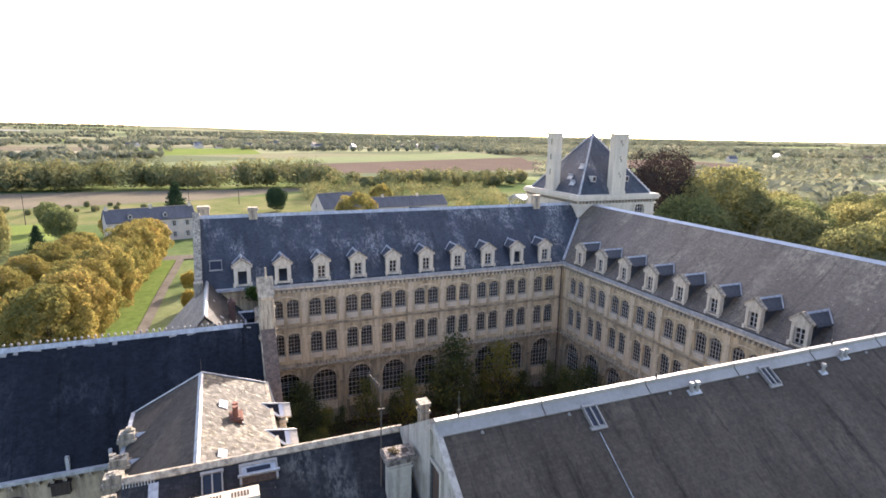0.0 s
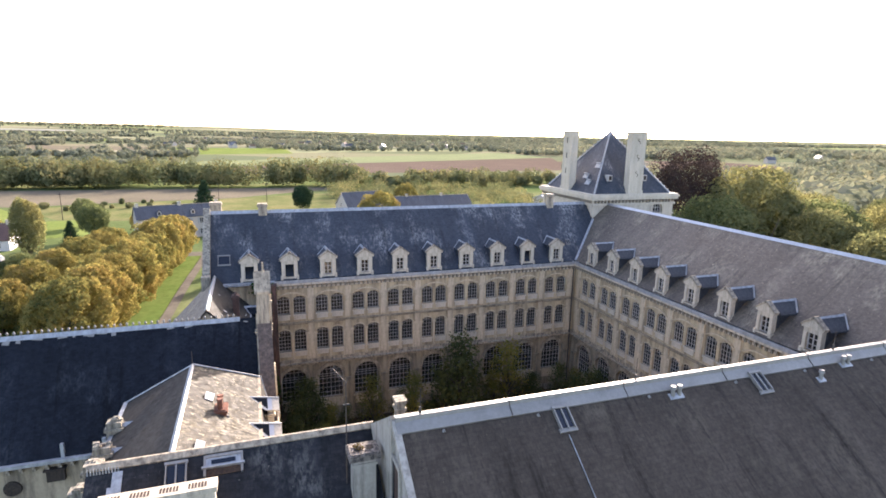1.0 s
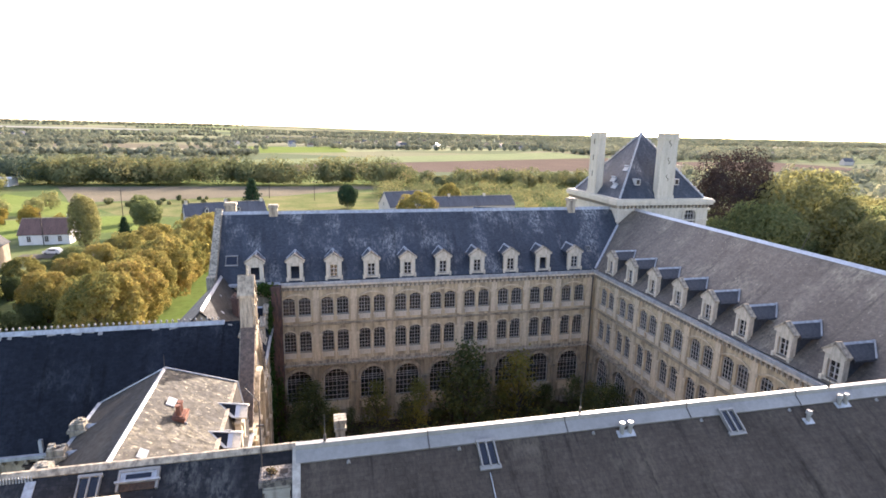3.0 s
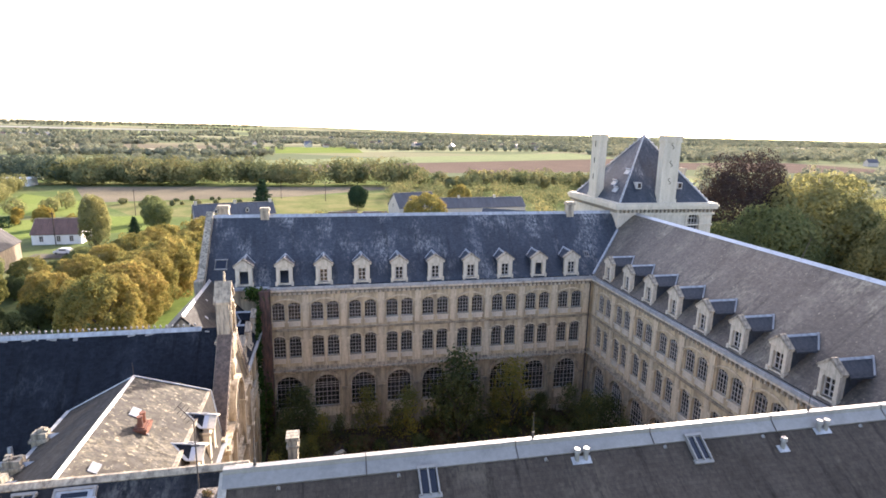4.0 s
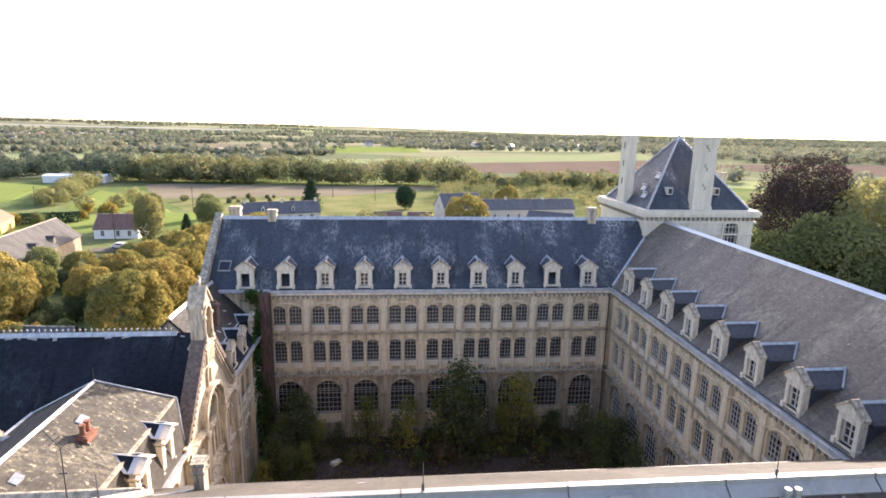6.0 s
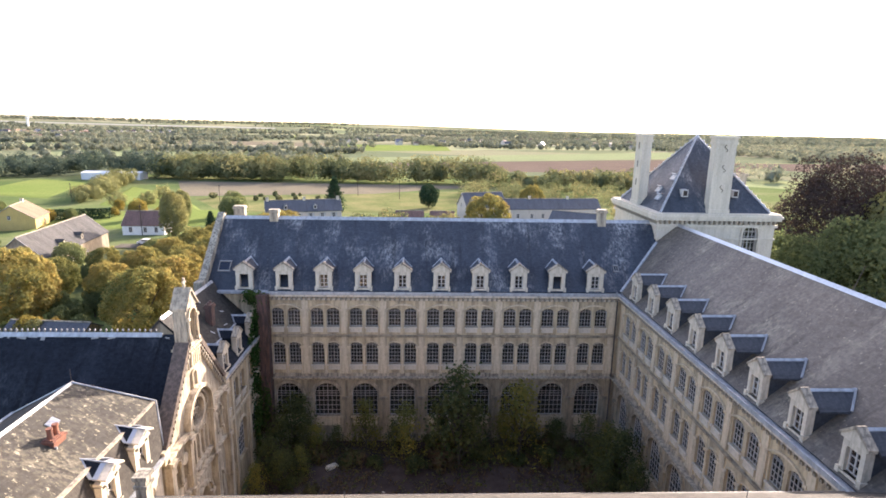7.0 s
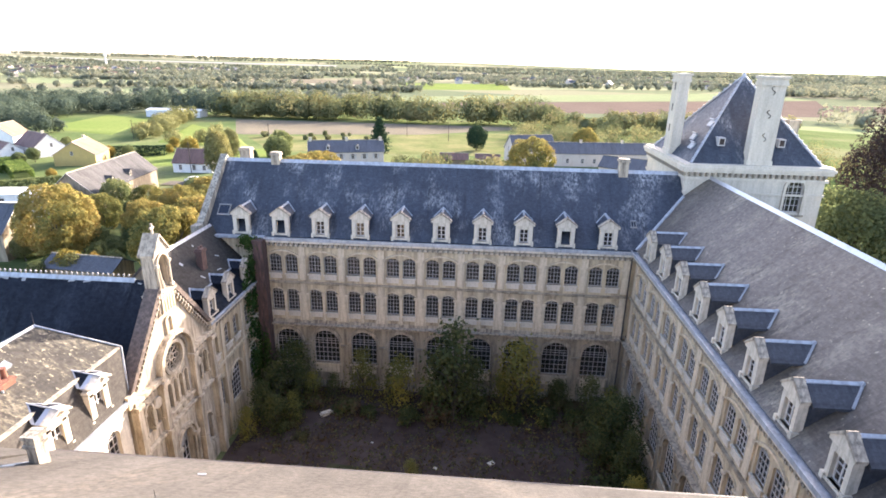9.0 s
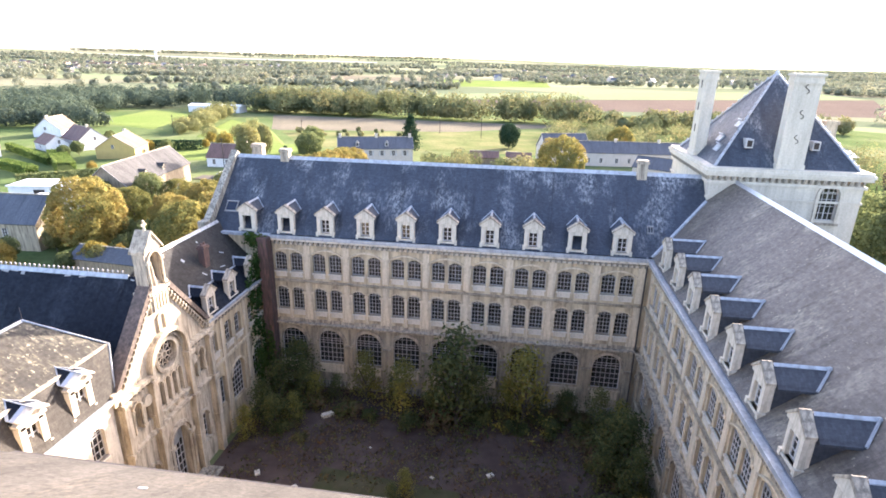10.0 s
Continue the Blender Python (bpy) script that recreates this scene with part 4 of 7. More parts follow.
for u in (-1.1, 2.7):
    put_window(WN, WN_ARCH, C_IN @ pose(u, 0.3, 2.4), "arched_window")
    bm = B()
    arch_ring(bm, u - 1.1, u + 1.1, 4.9, 1.1, 0.2, -0.12, 0, 14)
    part("arch_mould", bm, STONE_TRIM, WN, "", C_IN)
put_window(WN, WN_LOW, C_IN @ pose(-3.75, 0.25, 3.2))
for u in (-2.95, 0.75, 4.6):
    part("pilaster", boxes((u - 0.2, u + 0.2, -0.1, 0, 7.35, 10.9), (u - 0.24, u + 0.24, -0.16, 0, 0, 7.1)), STONE_TRIM, WN, "", C_IN)
WND = dormer_meshes(SLATE_DARK, 1.2, 1.25, 2.5, off=0.24)
for y in (44.2, 47.45, 51.0):
    put_dormer(WN, WND, C_IN @ pose(y - 48, 0.0, 11.62))
part("break_flashing", boxes((-1.27, -1.13, -5, 5, 13.26, 13.36)), ZINC, WN)
bm = B()
prism(bm, [(-8.6, 11.0), (0.1, 11.0), (-1.2, 13.2), (-4.25, 16.25)], -4.9, -4.6)
part("gable_wall", bm, STONE, WN)
ridge_cap(WN, (-1.5, 43.2, 16.35), (-1.5, 53.4, 16.35), 0.045, k0=0.45)
for x, y, l, w, turn in ((-0.35, 45.9, 0.16, 0.12, 20), (0.4, 50.3, 0.24, 0.05, 60), (0.95, 46.6, 0.22, 0.06, 35), (-0.9, 48.9, 0.1, 0.06, 0), (1.15, 49.0, 0.3, 0.04, 80)):
    part("zinc_patch", boxes((-l, l, -w, w, 0.01, 0.03)), ZINC, WN, "pale zinc patch", WN.matrix_basis.inverted() @ pose(x, y, 13.3 + (1.55 - x), 0, 45, 0) @ pose(0, 0, 0, 0, 0, turn))
bm = B()
box(bm, -0.26, 0.26, -0.36, 0.36, 13.6, 15.75)
box(bm, -0.34, 0.34, -0.44, 0.44, 15.75, 15.92)
box(bm, -0.28, 0.28, -0.38, 0.38, 15.92, 16.05)
for d in (-0.2, 0.2):
    cyl(bm, 0, d, 16.05, 16.25, 0.12, 0.1, 8)
part("chimney", bm, BRICK_DARK, WN, "red brick chimney with stone cap", WN.matrix_basis.inverted() @ pose(0.45, 47.6, 0))

# ---- west wing, south of the chapel ----
WS = thing("abbey_wing", "two-storey wing with lichened slate mansard roof between chapel and service wing", "building", pose(2.75, 28, 0))
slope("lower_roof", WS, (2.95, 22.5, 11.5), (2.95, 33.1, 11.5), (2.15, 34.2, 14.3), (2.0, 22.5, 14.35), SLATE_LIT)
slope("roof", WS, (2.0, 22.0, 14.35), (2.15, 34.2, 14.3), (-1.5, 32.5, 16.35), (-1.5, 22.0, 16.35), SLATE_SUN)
# West slope's darker slate carries its shade, the east slope's paler one the sun.
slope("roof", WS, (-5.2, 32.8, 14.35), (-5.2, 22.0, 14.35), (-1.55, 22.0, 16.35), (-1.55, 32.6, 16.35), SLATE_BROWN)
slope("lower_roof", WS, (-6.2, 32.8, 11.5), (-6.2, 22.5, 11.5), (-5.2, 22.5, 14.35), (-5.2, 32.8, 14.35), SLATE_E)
bm = B()
wall_band(bm, -5.4, 4.9, -0.5, 7.4, [(-4.6, -2.4, 3.0, 5.9, 1.1), (-1.1, 1.1, 3.0, 5.9, 1.1), (2.2, 4.4, 3.0, 5.9, 1.1)])
wall_band(bm, -5.4, 4.9, 7.4, 11.2, [(u - 0.55, u + 0.55, 8.2, 9.95, 0.35) for u in (-3.5, 0.0, 3.4)])
part("wall", bm, STONE_PALE, WS, "pale limestone wall with arched windows", C_IN)
part("wall", boxes((-8.8, -8.2, -5.4, 4.9, -0.5, 11.4)), STONE_PALE, WS)
WS_ARCH = window_mesh(2.2, 4.0, 1.1, 4, 6, 0.05)
WS_HIGH = window_mesh(1.1, 2.1, 0.35, 3, 4, 0.04)
for u in (-3.5, 0.0, 3.4):
    put_window(WS, WS_HIGH, C_IN @ pose(u, 0.2, 8.2))
    part("window_sill", SILL, None, WS, "", C_IN @ pose(u, 0, 8.2))
for u in (-3.5, 0.0, 3.3):
    put_window(WS, WS_ARCH, C_IN @ pose(u, 0.3, 3.0), "arched_window")
part("cornice", boxes((-5.4, 4.9, -0.3, 0.2, 11.2, 11.42), (-5.4, 4.9, -0.12, 0, 10.8, 11.0)), STONE_PALE, WS, "", C_IN)
part("gutter", boxes((-5.4, 4.9, -0.4, -0.1, 11.42, 11.56)), ZINC, WS, "", C_IN)
part("break_flashing", boxes((-0.9, -0.6, -5.4, 6.1, 14.26, 14.39)), STONE_GRIME, WS, "pale flashing band at the break of the roof")
part("break_flashing", boxes((-8.05, -7.85, -5.4, 4.8, 14.3, 14.42)), ZINC, WS)
ridge_cap(WS, (-1.55, 22.0, 16.33), (-1.55, 32.6, 16.33), 0.06, k0=0.85)
part("lightning_rod", solid(cyl, -4.3, 4.55, 16.3, 17.2, 0.02, 0.012, 6), IRON, WS)
bm = B()
end = [(-9.0, 4.7, 10.8), (0.1, 4.7, 10.8), (-0.7, 6.1, 14.2), (-4.25, 4.4, 16.2), (-7.95, 4.7, 14.3)]
near, far = ([bm.verts.new((x, y - d, z)) for x, y, z in end] for d in (0.0, 0.25))
for i in range(5):
    j = (i + 1) % 5
    bm.faces.new((near[i], near[j], far[j], far[i]))
for ring in (near[::-1], far):
    hub = bm.verts.new(sum((v.co for v in ring), Vector()) / 5)
    for i in range(5):
        bm.faces.new((hub, ring[i], ring[(i + 1) % 5]))
part("gable_wall", bm, ZINC, WS, "zinc-clad gable end")
bm = B()
tube(bm, (-0.6, 6.2, 14.36), (-4.25, 4.5, 16.4), 0.055, 0.055, 6)
tube(bm, (-7.95, 4.8, 14.38), (-4.25, 4.5, 16.4), 0.05, 0.05, 6)
tube(bm, (0.15, 5.1, 11.5), (-0.6, 6.2, 14.38), 0.06, 0.06, 6)
part("verge_flashing", bm, ZINC, WS)


WS_CASE = window_mesh(0.76, 1.7, 0.0, 2, 3, 0.05, 0.08)


def sheet(bm, pts, thick=0.03):
    """A folded plate: the polygon pts, given a thickness downwards."""
    top = [bm.verts.new(p) for p in pts]
    low = [bm.verts.new((p[0], p[1], p[2] - thick)) for p in pts]
    bm.faces.new(top)
    bm.faces.new(low[::-1])
    for i in range(len(pts)):
        j = (i + 1) % len(pts)
        bm.faces.new((top[j], top[i], low[i], low[j]))


def mansard_dormer(parent, at):
    """Stone-fronted dormer with a tall casement; its small gabled roof runs back to a tip on the upper slope."""
    bm = B()
    for s in (-1, 1):
        box(bm, min(s * 0.38, s * 0.76), max(s * 0.38, s * 0.76), 0, 0.34, 0, 2.02)
        box(bm, min(s * 0.7, s * 0.86), max(s * 0.7, s * 0.86), -0.05, 0.3, 0, 0.45)
    box(bm, -0.68, 0.68, 0, 0.34, 1.86, 2.12)
    box(bm, -0.76, 0.76, -0.1, 0.3, 0.0, 0.16)
    box(bm, -0.82, 0.82, -0.1, 0.36, 2.12, 2.24)
    prism(bm, [(-0.84, 2.24), (0.84, 2.24), (0.84, 2.27), (0, 2.72), (-0.84, 2.27)], -0.02, 0.3)
    d = part("dormer", bm, STONE_PALE, parent, "pale stone dormer with a tall white casement", at)
    part("casement", WS_CASE[0], None, d, "white casement window", pose(0, 0.16, 0.16))
    part("pane", WS_CASE[1], None, d, "", pose(0, 0.16, 0.16))
    # Dark sheet added in place of the unlit room.
    part("room_dark", boxes((-0.5, 0.5, 0.5, 0.52, 0.16, 1.9)), DARKWOOD_AND_SHADE, d)
    for s in (-1, 1):
        part("cheek", boxes((min(s * 0.6, s * 0.74), max(s * 0.6, s * 0.74), 0.34, 2.2, 0.1, 2.26)), STONE_OLD, d, "brown weathered cheek")

        def on(u, y, lift=0.0):
            return (s * u, y, 2.9 - 0.4 * u / 0.92 + 0.16 * y + lift)

        for name, y0, y1, lift, metal in (("verge", -0.32, 0.08, 0.02, STONE_PALE), ("zinc_strip", 0.08, 0.32, 0.01, ROLL_ZINC)):
            bm = B()
            sheet(bm, [on(0, y0, lift), on(0.84, y0, lift), on(0.84, y1, lift), on(0, y1, lift)][::s], 0.09)
            part(name, bm, metal, d)
        bm = B()
        sheet(bm, [on(0, 0.32), on(0.8, 0.32), on(0.8, 0.42), on(0, 1.45)][::s], 0.06)
        sheet(bm, [on(0, 1.44, -0.01), on(0.8, 0.42, -0.01), (s * 0.8, 0.95, 2.78)][::s], 0.06)
        part("dormer_roof", bm, SLATE_DARK, d)
        bm = B()
        sheet(bm, [on(0, 1.52, 0.04), on(0.88, 0.46, 0.04), on(0.88, 0.26, 0.04), on(0, 1.2, 0.04)][::-s], 0.04)
        part("valley_flashing", bm, ZINC, d, "broad pale valley flashing")
    bm = B()
    tube(bm, (0, -0.33, 2.87), (0, 1.5, 3.16), 0.04, 0.04, 6)
    part("ridge_roll", bm, ZINC, d)
    return d


for y in (24.4, 27.85, 30.95):
    mansard_dormer(WS, C_IN @ pose(y - 28, -0.05, 11.5))
# brick stack with clay pots, roof flaps
bm = B()
box(bm, -0.3, 0.3, -0.46, 0.46, 14.2, 15.5)
box(bm, -0.36, 0.36, -0.52, 0.52, 15.5, 15.62)
box(bm, -0.26, 0.26, -0.42, 0.42, 15.62, 15.68)
st = part("chimney", bm, BRICK, WS, "red brick chimney with clay pots", WS.matrix_basis.inverted() @ pose(0.12, 28.2, -0.02))
for y in (-0.2, 0.22):
    bm = B()
    cyl(bm, 0, y, 15.66, 16.12, 0.15, 0.12, 10)
    cyl(bm, 0, y, 16.12, 16.22, 0.15, 0.15, 10)
    part("chimney_pot", bm, BRICK, st)
part("flashing", boxes((0.33, 0.6, -0.46, 0.46, 14.95, 15.1), (-0.4, 0.4, -0.45, -0.38, 15.0, 15.35)), ZINC, st)


def roof_flap(parent, at):
    bm = B()
    side_prism(bm, [(-0.5, 0.0), (-0.5, 0.1), (0.4, 0.42), (0.45, 0.34), (0.4, 0.0)], -0.4, 0.4)
    f = part("roof_hatch", bm, ZINC, parent, "small zinc roof hatch", at)
    # Dark plate where the open hatch shows only shade.
    part("hatch_opening", boxes((-0.3, 0.3, 0.42, 0.46, 0.05, 0.3)), DARKWOOD_AND_SHADE, f)


roof_flap(WS, WS.matrix_basis.inverted() @ pose(-0.5, 29.1, 15.78, 0, 27, 0) @ Matrix.Scale(0.55, 4))
roof_flap(WS, WS.matrix_basis.inverted() @ pose(-0.6, 24.2, 15.82, 0, 27, 0) @ Matrix.Scale(0.5, 4))
# old stone stacks on the yard side
random.seed(33)
for i, (y, z, w) in enumerate(((29.4, 15.05, 0.36), (26.9, 15.1, 0.38), (25.4, 15.15, 0.4), (23.2, 15.3, 0.4))):
    bm = B()
    box(bm, -w, w, -0.3, 0.3, 9.0, z - 0.45)
    box(bm, -w - 0.09, w + 0.09, -0.38, 0.38, z - 0.45, z - 0.3)
    box(bm, -w + 0.02, w - 0.02, -0.28, 0.28, z - 0.3, z)
    ch = part("chimney", bm, STONE_OLD, WS, "crumbling lichened stone chimney", WS.matrix_basis.inverted() @ pose(-5.05, y, 0))
    for k in range(7):
        u, v, q = random.uniform(-w, w) * 0.8, random.uniform(-0.22, 0.22), random.uniform(0.08, 0.15)
        part("loose_stone", boxes((u - q, u + q, v - q * 0.7, v + q * 0.7, z, z + random.uniform(0.05, 0.2))), STONE_OLD, ch)
    # Dark plate on top for the flue's shaded mouth.
    part("flue", boxes((-0.12, 0.12, -0.12, 0.12, z + 0.002, z + 0.02)), DARKWOOD_AND_SHADE, ch)
    part("ledge", boxes((-w - 0.05, w + 0.05, -0.34, 0.34, 13.2, 13.35)), STONE_OLD, ch)
    bm = B()
    side_prism(bm, [(-0.4, 14.35), (0.4, 14.35), (0, 14.9)], 0.35, 1.3)
    part("cricket", bm, ZINC, ch)

# ---- ground ----
def land(x, y):
    """Height of the land: level round the abbey, a shallow valley, rising to the far plateau."""
    d = math.hypot(x - 20, y - 40)
    z = 0.0
    z -= 4.5 * min(max((d - 80) / 320, 0), 1)
    z += 14.0 * min(max((d - 1500) / 2800, 0), 1) ** 1.3
    z += 26.0 * min(max((d - 2200) / 1300, 0), 1) * min(max((0.25 - x / max(d, 1)) / 0.3, 0), 1)
    return z


def field_mat(name, a, b, furrow=0.0, angle=0.0, scale=0.03):
    m = mat(name, a, 1.0, 0, 0.0)
    v = coords(m, world_space=True)
    c = ramp(m, noise_out(m, v, scale, 6, 0.62), [(0.32, a), (0.68, b)])
    fine = ramp(m, noise_out(m, v, 0.9, 5, 0.7), [(0.3, grey(0.6)), (0.7, grey(1.2))])
    c = mix(m, 0.6, c, fine, "MULTIPLY")
    if furrow:
        w = nd(m, "ShaderNodeTexWave", Scale=0.16, Distortion=1.5, Detail=2.0)
        mp = nd(m, "ShaderNodeMapping", Rotation=(0, 0, radians(angle)))
        wire(m, v, mp.inputs["Vector"])
        wire(m, mp.outputs[0], w.inputs["Vector"])
        c = mix(m, furrow, c, ramp(m, w.outputs[1], [(0.2, grey(0.75)), (0.8, grey(1.15))]), "MULTIPLY")
    base(m, c)
    return m


GRASS = mat("meadow", (0.10, 0.15, 0.03), 1.0, 0, 0.0)
_v = coords(GRASS, world_space=True)
_g = ramp(GRASS, noise_out(GRASS, _v, 0.018, 5, 0.6), [(0.35, (0.08, 0.116, 0.044)), (0.5, (0.12, 0.148, 0.062)), (0.68, (0.19, 0.185, 0.1))])
_vo = nd(GRASS, "ShaderNodeTexVoronoi", Scale=0.0042)
_mp = nd(GRASS, "ShaderNodeMapping", Scale=(0.75, 1.7, 1.0), Rotation=(0, 0, 0.35))
wire(GRASS, _v, _mp.inputs["Vector"])
wire(GRASS, _mp.outputs[0], _vo.inputs["Vector"])
_sep = nd(GRASS, "ShaderNodeSeparateColor")
wire(GRASS, _vo.outputs["Color"], _sep.inputs[0])
# Field tones beyond about 420 m, with some distance haze in their paleness.
_fields = ramp(GRASS, _sep.outputs[0], [(0.0, (0.12, 0.14, 0.085)), (0.35, (0.15, 0.165, 0.10)), (0.55, (0.24, 0.22, 0.145)), (0.7, (0.13, 0.14, 0.09)), (0.85, (0.22, 0.25, 0.12)), (1.0, (0.32, 0.29, 0.21))])
_len = nd(GRASS, "ShaderNodeVectorMath")
_len.operation = "LENGTH"
wire(GRASS, _v, _len.inputs[0])
_far = nd(GRASS, "ShaderNodeMapRange")
_far.inputs["From Min"].default_value, _far.inputs["From Max"].default_value = 420, 430
wire(GRASS, _len.outputs["Value"], _far.inputs["Value"])
_g = mix(GRASS, _far.outputs[0], _g, _fields)
_g = mix(GRASS, 0.6, _g, ramp(GRASS, noise_out(GRASS, _v, 0.7, 6, 0.7), [(0.3, grey(0.5)), (0.7, grey(1.2))]), "MULTIPLY")
base(GRASS, _g)
bm = B()
rings = [0, 30, 60, 80, 100, 125, 150, 180, 220, 270, 330, 400, 500, 620, 780, 1000, 1300, 1500, 1800, 2200, 2900, 3700, 4700]
last = None
SEG = 144
for r in rings:
    row = []
    for i in range(SEG if r else 1):
        x, y = 20 + r * math.cos(6.28318 * i / SEG), 40 + r * math.sin(6.28318 * i / SEG)
        row.append(bm.verts.new((x, y, land(x, y) - 0.02)))
    if last is not None:
        for i in range(SEG):
            j = (i + 1) % SEG
            if len(last) == 1:
                bm.faces.new((last[0], row[i], row[j]))
            else:
                bm.faces.new((last[i], row[i], row[j], last[j]))
    last = row
ground = tagged(new("ground", finish(bm, "ground", GRASS)), "rolling meadows and fields reaching the horizon", "ground", kind="structure")


def patch(name, label, corners, material, n=14, lift=0.05, tuck=True):
    """A field on the land, between four corners."""
    bm = B()
    a, b, c, d = (Vector((*p, 0)) for p in corners)
    g = []
    for i in range(n + 1):
        row = []
        for j in range(n + 1):
            u, v = i / n, j / n
            p = a.lerp(b, u).lerp(d.lerp(c, u), v)
            wob = 0.012 * (b - a).length
            p.x += wob * noise.noise((p.x * 0.02, p.y * 0.02, 3.0)) * (1 if 0 < i < n else 0.6)
            p.z = land(p.x, p.y) + lift + 0.0006 * math.hypot(p.x, p.y)
            if tuck and (i in (0, n) or j in (0, n)):
                p.z -= 0.4 + lift
            row.append(bm.verts.new(p))
        g.append(row)
    for i in range(n):
        for j in range(n):
            bm.faces.new((g[i][j], g[i + 1][j], g[i + 1][j + 1], g[i][j + 1]))
    return tagged(new(name, finish(bm, name, material)), label, "field", kind="structure")


STUBBLE = field_mat("stubble", (0.185, 0.16, 0.115), (0.15, 0.13, 0.095), 0.5, 70)
PLOUGH = field_mat("ploughed_soil", (0.145, 0.112, 0.09), (0.12, 0.093, 0.076), 0.4, 80)
LUSH = field_mat("lush_grass", (0.13, 0.175, 0.05), (0.17, 0.2, 0.066))
PALE = field_mat("pale_straw", (0.30, 0.29, 0.24), (0.24, 0.235, 0.2))
CROP = field_mat("winter_crop", (0.17, 0.20, 0.11), (0.21, 0.23, 0.125), 0.3, 75)
MOWN = field_mat("mown_strip", (0.085, 0.125, 0.034), (0.115, 0.145, 0.045), 0, 0, 0.2)
ROUGH = field_mat("rough_grass", (0.19, 0.175, 0.085), (0.1, 0.125, 0.048), 0, 0, 0.075)
DIRT = field_mat("court_earth", (0.058, 0.04, 0.033), (0.1, 0.074, 0.062), 0, 0, 0.25)
GRAVEL = field_mat("gravel", (0.15, 0.135, 0.11), (0.115, 0.1, 0.082), 0, 0, 0.3)
patch("stubble_field", "pale brown stubble field beyond the house", [(-131, 335), (-93, 252), (-5, 272), (62, 322)], STUBBLE)
patch("rough_meadow", "rough yellow-green meadow", [(-90, 250), (-60, 205), (75, 205), (70, 300)], ROUGH, 14, 0.06)
patch("lawn_field", "bright green mown field beside the white barn", [(-215, 346), (-193, 262), (-140, 240), (-168, 318)], LUSH)
patch("lawn_field", "bright green meadow strip", [(-135, 300), (-110, 220), (-60, 205), (-95, 262)], LUSH, 14, 0.14)
patch("lawn_field", "bright green paddock behind the houses", [(-108, 205), (-100, 160), (-40, 178), (-50, 215)], LUSH, 14, 0.1)
patch("ploughed_field", "broad brown ploughed field", [(-60, 520), (10, 440), (300, 470), (420, 720)], PLOUGH)
patch("crop_field", "pale green crop strip", [(-80, 600), (-60, 524), (420, 724), (420, 900)], CROP)
patch("crop_field", "pale green field in the valley", [(-420, 700), (-360, 560), (-190, 600), (-200, 760)], CROP)
patch("crop_field", "pale green field in the valley", [(-120, 1000), (-110, 760), (60, 820), (60, 1050)], LUSH)
patch("crop_field", "sunlit strip of field near the woods", [(330, 330), (300, 250), (480, 190), (560, 280)], CROP)
patch("straw_field", "pale far strip of straw field", [(-1900, 2420), (-1850, 2300), (-620, 2440), (-650, 2590)], PALE, 14, 1.2)
patch("crop_field", "far pale green strip", [(-1500, 1330), (-1400, 1180), (-850, 1180), (-900, 1330)], CROP, 14, 0.6)
patch("crop_field", "far pale green strip", [(-900, 1560), (-900, 1400), (-260, 1420), (-260, 1560)], LUSH, 14, 0.6)
patch("crop_field", "pale green field in the valley", [(-700, 880), (-640, 700), (-330, 740), (-380, 860)], CROP, 14, 0.2)
patch("stubble_field", "pale stubble strip in the valley", [(-420, 1080), (-420, 920), (-130, 900), (-120, 1040)], STUBBLE, 14, 0.3)
patch("ploughed_field", "far brown field", [(250, 620), (400, 480), (640, 420), (620, 640)], PLOUGH)
patch("court_ground", "dark bare earth of the court with patches of grass", [(3.2, 52.8), (3.2, 23.6), (36.9, 23.6), (36.9, 52.8)], DIRT, 10, 0.03, False)
patch("court_grass", "patch of rough grass in the court", [(12, 42), (11, 30), (24, 29), (23, 41)], field_mat("court_weeds", (0.05, 0.055, 0.025), (0.08, 0.066, 0.04), 0, 0, 0.5), 8, 0.07, False)
patch("lawn", "mown grass strip beside the row of trees", [(-19, 140), (-20.5, 84), (-13.2, 82), (-10.2, 140)], MOWN, 8, 0.08, False)
patch("path", "narrow gravel lane", [(-10.0, 140), (-13.0, 84), (-11.4, 84), (-8.4, 140)], GRAVEL, 8, 0.1, False)
patch("lane", "pale gravel lane in front of the house", [(-60, 146), (-60, 141), (10, 139), (10, 144)], GRAVEL, 10, 0.12, False)


